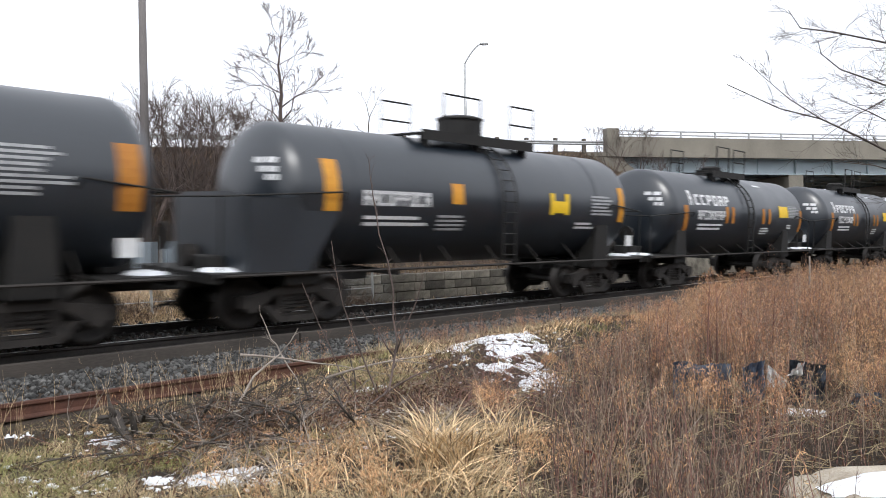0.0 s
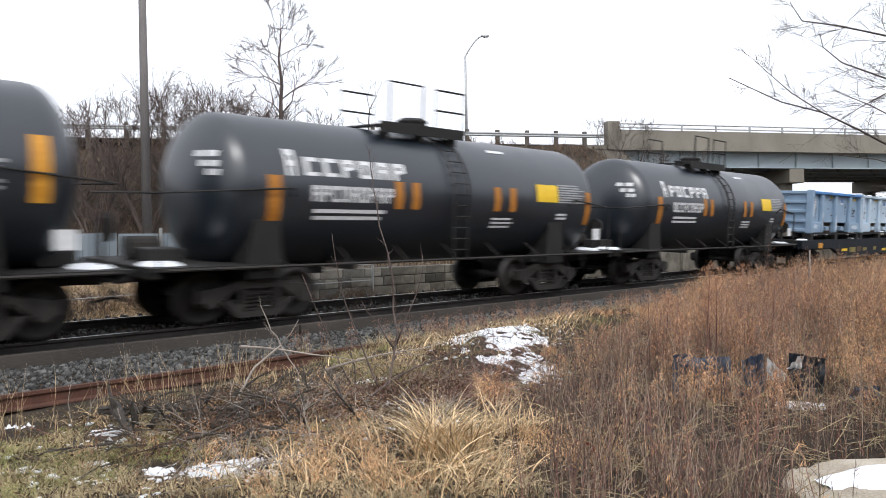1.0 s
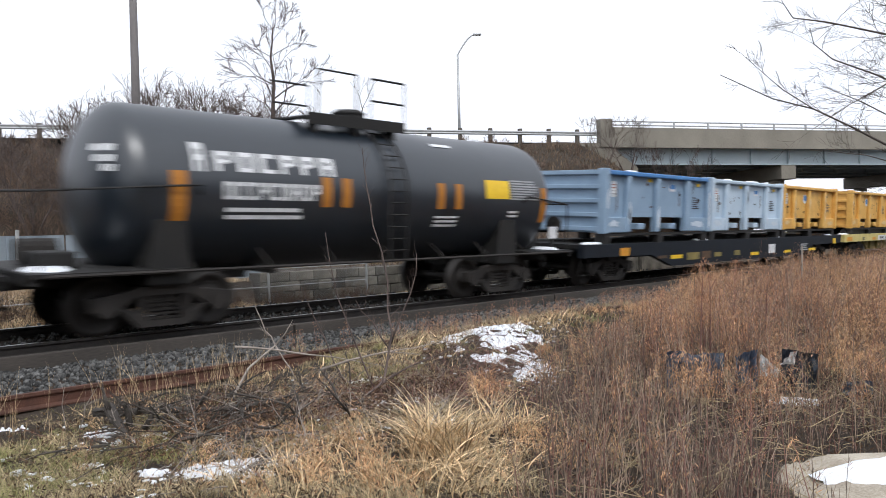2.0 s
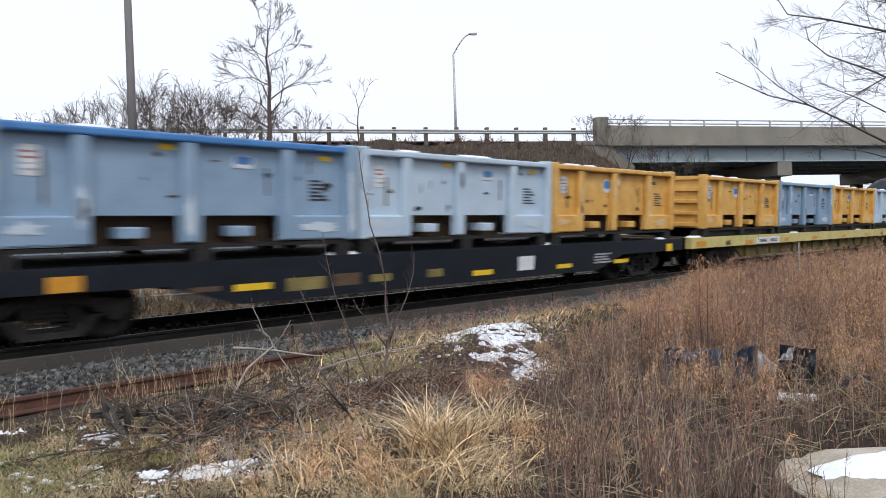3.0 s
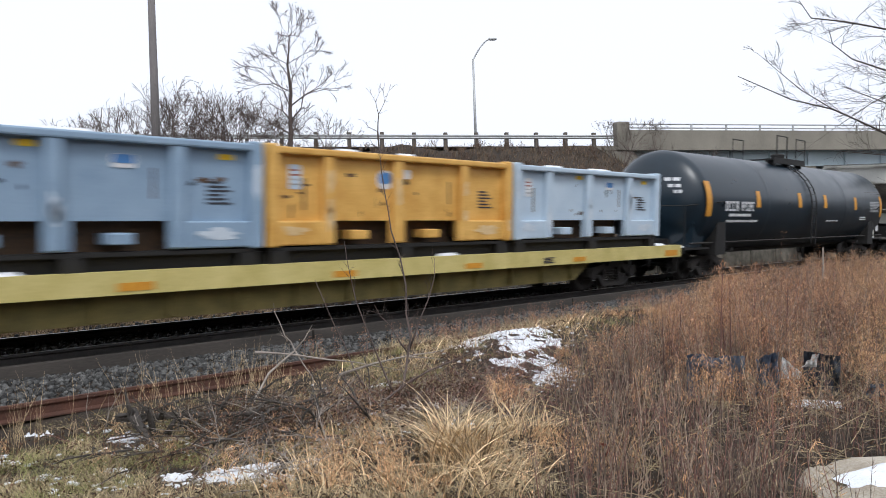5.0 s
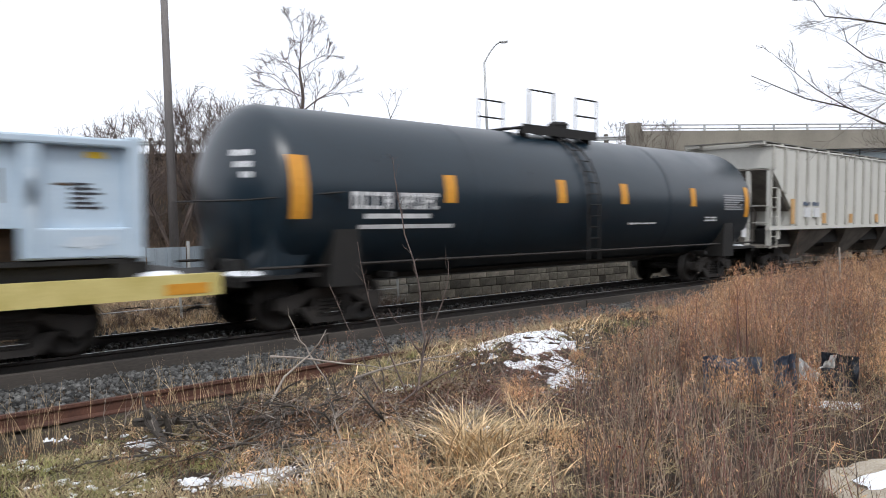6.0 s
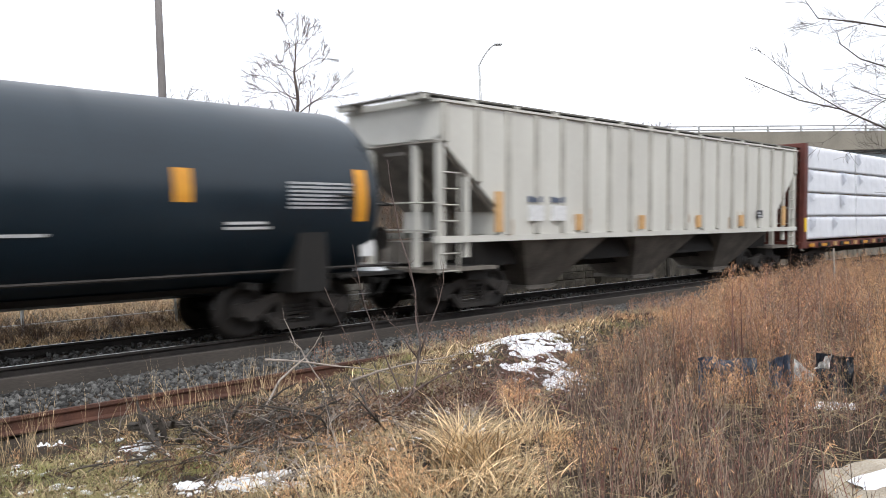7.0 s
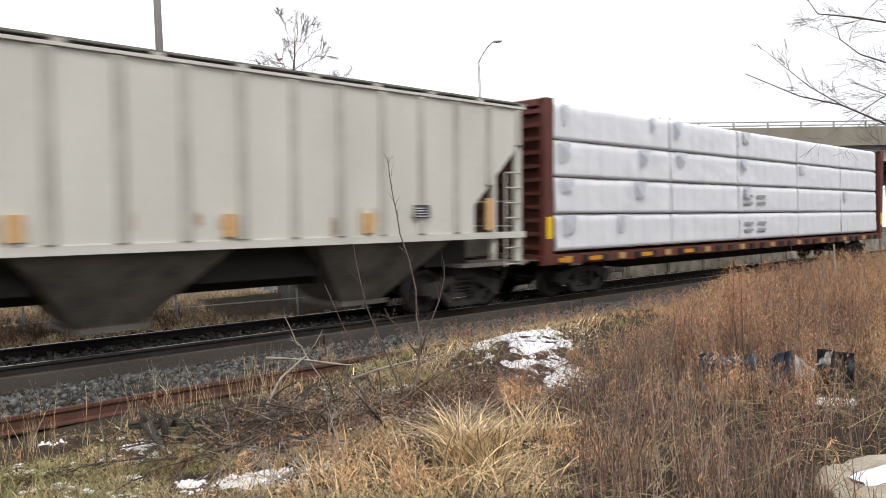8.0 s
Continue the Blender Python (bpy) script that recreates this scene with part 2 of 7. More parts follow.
def soft_box(*d, r=0.02):
    bm = boxes(d)
    bmesh.ops.bevel(bm, geom=bm.edges[:], offset=r, segments=2, affect="EDGES", profile=0.5)
    return bm


def prism(bm, outline, y0, y1):
    """An x-z outline pushed out from y0 to y1."""
    a = [bm.verts.new((x, y0, z)) for x, z in outline]
    b = [bm.verts.new((x, y1, z)) for x, z in outline]
    bm.faces.new(a)
    bm.faces.new(b[::-1])
    for i in range(len(a)):
        j = (i + 1) % len(a)
        bm.faces.new((a[j], a[i], b[i], b[j]))
    return bm


def tube(bm, p0, p1, r0, r1=None, n=8):
    p0, p1 = Vector(p0), Vector(p1)
    q = (p1 - p0).to_track_quat("Z", "Y")
    r1 = r0 if r1 is None else r1
    rings = []
    for p, r in ((p0, r0), (p1, r1)):
        rings.append([bm.verts.new(p + q @ Vector((r * math.cos(2 * math.pi * i / n), r * math.sin(2 * math.pi * i / n), 0))) for i in range(n)])
    for i in range(n):
        j = (i + 1) % n
        bm.faces.new((rings[0][i], rings[0][j], rings[1][j], rings[1][i]))
    bm.faces.new(rings[0][::-1])
    bm.faces.new(rings[1])


def sweep(bm, pts, radii, n=6):
    """One bent, tapering tube through the points."""
    pts = [Vector(p) for p in pts]
    rings = []
    for i, p in enumerate(pts):
        d = (pts[min(i + 1, len(pts) - 1)] - pts[max(i - 1, 0)]).normalized()
        ref = Vector((0, 0, 1)) if abs(d.z) < 0.95 else Vector((0, 1, 0))
        u = d.cross(ref).normalized()
        w = d.cross(u)
        if rings and (rings[-1][0].co - pts[i - 1]).normalized().dot(u) < 0:
            u, w = -u, -w
        r = radii[i]
        rings.append([bm.verts.new(p + u * r * math.cos(2 * math.pi * k / n) + w * r * math.sin(2 * math.pi * k / n)) for k in range(n)])
    for a, b in zip(rings, rings[1:]):
        near = min(range(n), key=lambda k: (b[k].co - pts[rings.index(b)] - a[0].co + pts[rings.index(a)]).length)
        for k in range(n):
            j = (k + 1) % n
            bm.faces.new((a[k], a[j], b[(j + near) % n], b[(k + near) % n]))
    bm.faces.new(rings[0][::-1])
    bm.faces.new(rings[-1])
    bmesh.ops.recalc_face_normals(bm, faces=bm.faces[:])


def path_tube(bm, pts, r, n=6):
    sweep(bm, pts, [r] * len(pts), n)


def raw_mesh(name, verts, faces, material, parent=None, smooth=False):
    """A mesh from arrays; faces is an (n, k) array."""
    me = bpy.data.meshes.new(name)
    faces = np.asarray(faces)
    n, k = faces.shape
    me.vertices.add(len(verts))
    me.vertices.foreach_set("co", np.asarray(verts, dtype=np.float32).ravel())
    me.loops.add(n * k)
    me.loops.foreach_set("vertex_index", faces.astype(np.int32).ravel())
    me.polygons.add(n)
    me.polygons.foreach_set("loop_start", np.arange(0, n * k, k, dtype=np.int32))
    if smooth:
        me.polygons.foreach_set("use_smooth", np.ones(n, dtype=bool))
    me.update(calc_edges=True)
    me.materials.append(M[material])
    ob = new(name, me)
    if parent:
        ob.parent = parent
    return ob


def seg_arrays(segs, sides=3):
    """Tapered sticks from rows of (x0 y0 z0 x1 y1 z1 r0 r1)."""
    s = np.asarray(segs, dtype=np.float64)
    p0, p1, r0, r1 = s[:, :3], s[:, 3:6], s[:, 6], s[:, 7]
    d = p1 - p0
    d /= np.linalg.norm(d, axis=1, keepdims=True) + 1e-9
    up = np.where(np.abs(d[:, 2:3]) > 0.9, np.array([[1.0, 0, 0]]), np.array([[0, 0, 1.0]]))
    u = np.cross(d, up)
    u /= np.linalg.norm(u, axis=1, keepdims=True) + 1e-9
    w = np.cross(d, u)
    ang = np.arange(sides) * 2 * np.pi / sides
    ring = np.cos(ang)[None, :, None] * u[:, None, :] + np.sin(ang)[None, :, None] * w[:, None, :]
    v = np.concatenate([p0[:, None] + ring * r0[:, None, None], p1[:, None] + ring * r1[:, None, None]], 1).reshape(-1, 3)
    i = np.arange(sides)
    j = (i + 1) % sides
    q = np.stack([i, j, j + sides, i + sides], 1)
    f = (q[None] + (np.arange(len(s)) * 2 * sides)[:, None, None]).reshape(-1, 4)
    return v, f


def sticks(name, segs, material, parent=None, sides=3):
    v, f = seg_arrays(segs, sides)
    return raw_mesh(name, v, f, material, parent, smooth=sides > 4)


def blade_arrays(base, height, width, lean, rng, steps=3, bias=None):
    """Bent ribbons that rise from base points (n, 3); lean is the sideways reach as a share of the height."""
    n = len(base)
    az = rng.uniform(0, 2 * np.pi, n) if bias is None else rng.normal(bias, 1.15, n)
    turn = az + rng.uniform(-1.2, 1.2, n) + np.pi / 2
    out = np.stack([np.cos(az), np.sin(az), np.zeros(n)], 1)
    side = np.stack([np.cos(turn), np.sin(turn), np.zeros(n)], 1)
    v = []
    for k in range(steps + 1):
        t = k / steps
        c = base + out * (lean * height * t ** 1.8)[:, None]
        c[:, 2] += height * (t - 0.35 * lean * t ** 2.2)
        w = width * (1 - 0.85 * t) * 0.5
        v += [c - side * w[:, None], c + side * w[:, None]]
    v = np.stack(v, 1).reshape(-1, 3)
    q = np.array([[2 * k, 2 * k + 1, 2 * k + 3, 2 * k + 2] for k in range(steps)])
    f = (q[None] + (np.arange(n) * 2 * (steps + 1))[:, None, None]).reshape(-1, 4)
    return v, f


def blades(name, base, height, width, lean, material, rng, steps=3):
    v, f = blade_arrays(base, height, width, lean, rng, steps)
    return raw_mesh(name, v, f, material)


def flecks(centres, size, rng, slim=0.4, rise=0.0):
    """Small bent leaf-like quads in all directions."""
    n = len(centres)
    a = rng.normal(size=(n, 3))
    a[:, 2] += rise * np.sign(a[:, 2] + 1e-6)
    a /= np.linalg.norm(a, axis=1, keepdims=True)
    b = np.cross(a, rng.normal(size=(n, 3)))
    b /= np.linalg.norm(b, axis=1, keepdims=True)
    s = size[:, None]
    v = np.stack([centres - a * s, centres - b * s * slim, centres + a * s, centres + b * s * slim], 1).reshape(-1, 3)
    return v, np.arange(4 * n).reshape(-1, 4)
# ---- ground and track ----
TRACK_Y, CANT = 12.37, 3.6
SIDING_Y = 8.6
ROAD_A, ROAD_DIR = Vector((14.5, 42.5)), Vector((0.862, -0.508))
ROAD_N = Vector((-0.508, -0.862))
ROAD_Z, BRIDGE_S = 7.2, 30.0


def smooth01(t):
    t = np.clip(t, 0, 1)
    return t * t * (3 - 2 * t)


def ground_z(x, y):
    x, y = np.asarray(x, dtype=float), np.asarray(y, dtype=float)
    z = -0.42 + (0.05 + 0.05 * smooth01((x - 4) / 2)) * smooth01((y - 7.4) / 1.0) * (y < 30)
    z = z + 0.03 * np.sin(x * 1.7 + y) + 0.025 * np.sin(y * 2.3 - x * 0.9) * (y < 8.3)
    rise = smooth01((x - 5.2) / 3.0) * (1 - 0.35 * smooth01((x - 10) / 5))
    z = z + 0.42 * rise * np.exp(-((y - 7.1) / 1.0) ** 2)
    z = z + 0.14 * smooth01((x - 8) / 6) * smooth01((7 - y) / 3) * (y > -20)
    # unseen bank added behind the camera to darken what the cars reflect
    z = z + np.clip((-9 - y) * 0.6, 0, 9) * (y < -9)
    z = np.where(y > 8.75, np.maximum(z, -0.34 + 0.05 * smooth01((y - 9.2) / 1.6)), z)
    z = np.where(y > 11.06, -0.19 + 0.06 * (y - 11.06) * (y < 14.2) + 0.2 * (y >= 14.2), z)
    z = np.where(y > 14.2, -0.06 - 0.12 * smooth01((y - 14.2) / 1.0) + 0.62 * smooth01((y - 14.7) / 2.4) * (1 - smooth01((x - 7.6) / 1.0)), z)
    z = np.where((y > 16.35) & (x > 8.0), np.maximum(z, 0.42), z)
    rx, ry = x - ROAD_A.x, y - ROAD_A.y
    d = rx * ROAD_N.x + ry * ROAD_N.y
    s = rx * ROAD_DIR.x + ry * ROAD_DIR.y
    bank = ROAD_Z - np.maximum(d, 0) * 0.52 - np.maximum(-d - 14, 0) * 0.5 - np.maximum(s - BRIDGE_S, 0) * 0.6
    bank = bank + 0.12 * np.sin(x * 0.9) * np.sin(y * 0.8)
    return np.where(y > 16.3, np.maximum(np.maximum(z, bank), -0.2), z)


def axis(lo, hi, fine_lo, fine_hi, fine, n):
    a = np.arange(fine_lo, fine_hi, fine)
    t = np.linspace(0, 1, n + 1)[1:] ** 2
    return np.concatenate([(fine_lo - (fine_lo - lo) * t)[::-1], a, fine_hi + (hi - fine_hi) * np.linspace(0, 1, n + 1) ** 2])


def build_ground():
    xs, ys = axis(-900, 1500, -6, 40, 0.16, 26), axis(-900, 1500, -2, 30, 0.14, 40)
    gx, gy = np.meshgrid(xs, ys)
    v = np.stack([gx, gy, ground_z(gx, gy)], -1).reshape(-1, 3)
    nx, ny = len(xs), len(ys)
    i, j = np.meshgrid(np.arange(nx - 1), np.arange(ny - 1))
    a = (j * nx + i).ravel()
    ob = raw_mesh("ground", v, np.stack([a, a + 1, a + 1 + nx, a + nx], 1), "ground", smooth=True)
    tagged(ob, "uneven soil matted with dead brown grass", "ground", kind="structure")


build_ground()


def rail_profile():
    h = [(0.035, 0), (0.037, -0.03), (0.03, -0.042), (0.009, -0.055), (0.009, -0.135), (0.07, -0.157), (0.07, -0.172)]
    return h + [(-x, z) for x, z in reversed(h)]


def long_rail(name, y, z, x0, x1, material, label, tilt=0.0):
    bm = bmesh.new()
    pr = rail_profile()
    ends = [[bm.verts.new((x, a, b)) for a, b in pr] for x in (x0, x1)]
    n = len(pr)
    for i in range(n):
        j = (i + 1) % n
        bm.faces.new((ends[0][i], ends[0][j], ends[1][j], ends[1][i]))
    bm.faces.new(ends[0])
    bm.faces.new(ends[1][::-1])
    bmesh.ops.recalc_face_normals(bm, faces=bm.faces[:])
    ob = part(name, bm, material)
    ob.matrix_basis = pose(0, y, z, tilt)
    return tagged(ob, label, "rail", kind="structure")


def rubbed_top(rail, x0, x1):
    return part("running_surface", boxes((x0, x1, -0.024, 0.024, -0.002, 0.003)), "bright", rail, "bright worn running surface")


NEAR_Y, FAR_Y, FAR_Z = TRACK_Y - 0.755, TRACK_Y + 0.755, 0.095
for y, z in ((NEAR_Y, 0.0), (FAR_Y, FAR_Z)):
    r = long_rail("rail", y, z, -120, 260, "rail", "dark steel running rail with a bright worn top", CANT)
    rubbed_top(r, -120, 260)
long_rail("siding_rail", SIDING_Y, -0.17, -60, 120, "rust", "rusty brown rail of an unused siding half sunk in grass")
for k in range(16):
    ob = part("timber_curb", soft_box(-30 + 7.5 * k, -22.54 + 7.5 * k, 11.0, 11.14, -0.42, -0.085 + random.uniform(-0.006, 0.006), r=0.012), "curb")
    tagged(ob, "grey-brown timber curb holding the track bed", "timber curb", kind="structure")


def build_ties():
    host = part("track_bed", boxes((-120, 260, 11.2, 13.6, -0.5, -0.33)), "mortar")
    tagged(host, "stone track bed carrying dark timber ties", "track bed", kind="structure")
    bm = soft_box(-0.11, 0.11, -1.28, 1.28, -0.17, 0, r=0.012)
    first = part("tie", bm, "tie", host)
    for k in range(170):
        o = first if k == 0 else first.copy()
        if k:
            scene.collection.objects.link(o)
        o.matrix_basis = pose(-20 + 0.52 * k + random.uniform(-0.03, 0.03), TRACK_Y + random.uniform(-0.05, 0.05), -0.128, CANT)


build_ties()


def build_ballast():
    rng = np.random.default_rng(3)
    bm = bmesh.new()
    bmesh.ops.create_icosphere(bm, subdivisions=1, radius=1)
    ico = np.array([v.co[:] for v in bm.verts])
    fi = np.array([[v.index for v in f.verts] for f in bm.faces])
    bm.free()
    for nm, n, x0, x1, y0, y1, lab in (("ballast_stones", 15000, -2, 26, 8.65, 11.1, "loose grey crushed stone ballast beside the track"), ("ballast_far_side", 2500, -1, 40, 13.3, 14.9, "grey ballast stones along the far rail"),
                                       ("ballast_between_rails", 2500, -1, 40, 11.8, 13.1, "grey ballast stones between the rails")):
        x = x0 + (x1 - x0) * rng.uniform(0, 1, n) ** 1.25
        y = rng.uniform(y0, y1, n)
        if y0 < 9:
            y = y0 + (y1 - y0) * rng.uniform(0, 1, n) ** 0.75
        z = ground_z(x, y) + (0.0 if y0 < 9 else 0.02)
        size = rng.uniform(0.018, 0.046, n)
        sc = size[:, None, None] * rng.uniform(0.6, 1.3, (n, 1, 3))
        shape = ico[None] * (1 + rng.uniform(-0.25, 0.25, (n, len(ico), 1)))
        v = shape * sc + np.stack([x, y, z + 0.008], 1)[:, None]
        f = (fi[None] + (np.arange(n) * len(ico))[:, None, None]).reshape(-1, 3)
        ob = raw_mesh(nm, v.reshape(-1, 3), f, "ballast")
        tagged(ob, lab, "ballast", kind="stuff")


build_ballast()


# ---- the train ----
SPEED_A, SPEED_B = 14.2, 14.65


def run(t):
    """How far the train has gone at t seconds."""
    if t <= 4.7:
        return SPEED_A * t
    if t < 5.8:
        return SPEED_A * t + (SPEED_B - SPEED_A) / 2.2 * (t - 4.7) ** 2
    return SPEED_A * 5.8 + (SPEED_B - SPEED_A) * 0.55 + SPEED_B * (t - 5.8)


MOVERS, WHEELSETS = [], []
WHEEL_R = 0.457


def thing(name, label, category, u, group=""):
    """An Empty on the rail tops, u metres along the train from its start, which goes with the train."""
    ob = new(name)
    tagged(ob, label, category, group)
    MOVERS.append((ob, u))
    return ob


def place_on_train(u, t):
    return pose(u - run(t), TRACK_Y, FAR_Z / 2, CANT)


def wheelset_mesh():
    bm = bmesh.new()
    tube(bm, (0, -1.0, 0), (0, 1.0, 0), 0.085, n=12)
    for s in (-1, 1):
        prof = [(0.68, 0.50), (0.705, 0.50), (0.71, 0.462), (0.82, 0.45), (0.82, 0.36), (0.77, 0.33), (0.75, 0.17), (0.84, 0.14), (0.84, 0.0)]
        n = 28
        rings = []
        for y, r in prof:
            r = r * WHEEL_R / 0.457
            rings.append([bm.verts.new((r * math.cos(2 * math.pi * k / n), s * y, r * math.sin(2 * math.pi * k / n))) for k in range(n)])
        for a, b in zip(rings, rings[1:]):
            for k in range(n):
                j = (k + 1) % n
                bm.faces.new((a[k], a[j], b[j], b[k]))
        # counterweight-like boss marks let the turning show
        for k in range(3):
            c, sn = math.cos(2.1 * k), math.sin(2.1 * k)
            tube(bm, (0.25 * c, s * 0.74, 0.25 * sn), (0.25 * c, s * 0.79, 0.25 * sn), 0.035, n=6)
        tube(bm, (0, s * 0.9, 0), (0, s * 1.06, 0), 0.12, n=12)
    bmesh.ops.recalc_face_normals(bm, faces=bm.faces[:])
    return bm


def side_frame_mesh(y):
    bm = bmesh.new()
    top = [(-1.12, 0.40), (-1.12, 0.60), (-0.62, 0.66), (-0.35, 0.74), (0.35, 0.74), (0.62, 0.66), (1.12, 0.60), (1.12, 0.40), (0.72, 0.40), (0.42, 0.60), (-0.42, 0.60), (-0.72, 0.40)]
    prism(bm, top, y - 0.08, y + 0.08)
    low = [(-0.70, 0.41), (-0.50, 0.42), (-0.28, 0.22), (0.28, 0.22), (0.50, 0.42), (0.70, 0.41), (0.40, 0.12), (-0.40, 0.12)]
    prism(bm, low, y - 0.08, y + 0.08)
    for x in (-0.33, 0.33):
        bx(bm, x - 0.05, x + 0.05, y - 0.07, y + 0.07, 0.2, 0.62)
    for x in (-0.17, 0.0, 0.17):
        for k in range(5):
            tube(bm, (x, y, 0.23 + 0.065 * k), (x, y, 0.265 + 0.065 * k), 0.07, n=8)
    for x in (-0.89, 0.89):
        tube(bm, (x, y - 0.11, 0.457), (x, y + 0.1, 0.457), 0.15, n=12)
    bmesh.ops.recalc_face_normals(bm, faces=bm.faces[:])
    return bm


PROTO = {}


def shared(name, maker, material, parent, smooth=False, label=""):
    if name not in PROTO:
        PROTO[name] = part(name, maker(), material, parent, label, smooth)
        return PROTO[name]
    o = new(name.split("|")[0], PROTO[name].data)
    o.parent = parent
    if label:
        tagged(o, label)
    return o


def truck(car, x):
    t = shared("truck", lambda: boxes((-0.22, 0.22, -1.02, 1.02, 0.36, 0.66), (-0.5, 0.5, -0.3, 0.3, 0.6, 0.80)), "truck", car, label="dusty cast steel two-axle truck")
    t.location = (x, 0, 0)
    for k, y in enumerate((-1.02, 1.02)):
        shared("side_frame" + "|" * k, lambda: side_frame_mesh(y), "truck", t).name = "side_frame"
    for dx in (-0.89, 0.89):
        w = shared("wheelset", wheelset_mesh, "wheel", t, True)
        WHEELSETS.append((w, dx))
    return t


def coupler(car, x, s):
    bm = boxes((min(x, x + s * 0.34), max(x, x + s * 0.34), -0.09, 0.09, 0.72, 0.92))
    bx(bm, min(x + s * 0.24, x + s * 0.46), max(x + s * 0.24, x + s * 0.46), -0.17, 0.17, 0.69, 0.96)
    path_tube(bm, [(x, -0.3, 0.75), (x + s * 0.15, -0.32, 0.5), (x + s * 0.4, -0.2, 0.42)], 0.03)
    part("coupler", bm, "under", car)


def skin(bm, x0, x1, z0, z1, zc, r, off=0.006, n=6, side=-1):
    """A patch that lies on a tank's near side, between two heights."""
    a0, a1 = math.asin(max(-0.99, min(0.99, (z0 - zc) / r))), math.asin(max(-0.99, min(0.99, (z1 - zc) / r)))
    rows = []
    for k in range(n + 1):
        a = a0 + (a1 - a0) * k / n
        rows.append([bm.verts.new((x, side * (r + off) * math.cos(a), zc + (r + off) * math.sin(a))) for x in (x0, x1)])
    for a, b in zip(rows, rows[1:]):
        bm.faces.new((a[0], a[1], b[1], b[0]) if side < 0 else (a[1], a[0], b[0], b[1]))


def lettering(bm, x0, x1, z0, z1, zc, r, chars, rng, gap=0.25):
    """Blocky stencilled marks with a stroke broken out of each."""
    w = (x1 - x0) / chars
    for k in range(chars):
        a, b = x0 + k * w, x0 + (k + 1 - gap) * w
        h = z1 - z0
        st = w * 0.24
        kind = rng.randrange(4)
        skin(bm, a, a + st, z0, z1, zc, r, 0.008, 2)
        if kind != 2:
            skin(bm, b - st, b, z0 + (0 if kind else h * 0.45), z1, zc, r, 0.008, 2)
        skin(bm, a + st, b - st * (kind != 2), z1 - h * 0.22, z1, zc, r, 0.008, 1)
        if kind in (0, 1):
            skin(bm, a + st, b - st, z0 + h * 0.38, z0 + h * 0.58, zc, r, 0.008, 1)
        if kind in (2, 3):
            skin(bm, a + st, b, z0, z0 + h * 0.2, zc, r, 0.008, 1)


def tank_shell(c0, c1, zc, r):
    prof = []
    head = r * 0.46
    for k in range(9):
        a = k / 8 * math.pi / 2
        prof.append((c0 - head * math.cos(a), max(0.001, r * math.sin(a))))
    for k in range(9):
        a = (8 - k) / 8 * math.pi / 2
        prof.append((c1 + head * math.cos(a), max(0.001, r * math.sin(a))))
    bm = bmesh.new()
    n = 56
    rings = [[bm.verts.new((x, q * math.cos(2 * math.pi * k / n), zc + q * math.sin(2 * math.pi * k / n))) for k in range(n)] for x, q in prof]
    for a, b in zip(rings, rings[1:]):
        for k in range(n):
            j = (k + 1) % n
            bm.faces.new((a[k], a[j], b[j], b[k]))
    bmesh.ops.recalc_face_normals(bm, faces=bm.faces[:])
    return bm


def ladder(car, x, zc, r, top, width=0.42, material="under"):
    bm = bmesh.new()
    pts = []
    for k in range(13):
        z = 0.95 + (top - 0.95) * k / 12
        dz = min(0.985 * r, z - zc)
        y = -(math.sqrt(max(0.0, r * r - dz * dz)) if dz > 0 else r) - 0.09
        pts.append((y, z))
    path_tube(bm, [(x - 0.5 * width, y, z) for y, z in pts], 0.022)
    host = part("ladder", bm, material, car)
    bm = bmesh.new()
    path_tube(bm, [(x + 0.5 * width, y, z) for y, z in pts], 0.022)
    part("stile", bm, material, host)
    for y, z in pts[1:]:
        bm = bmesh.new()
        tube(bm, (x - width / 2, y, z), (x + width / 2, y, z), 0.014, n=6)
        part("rung", bm, material, host)


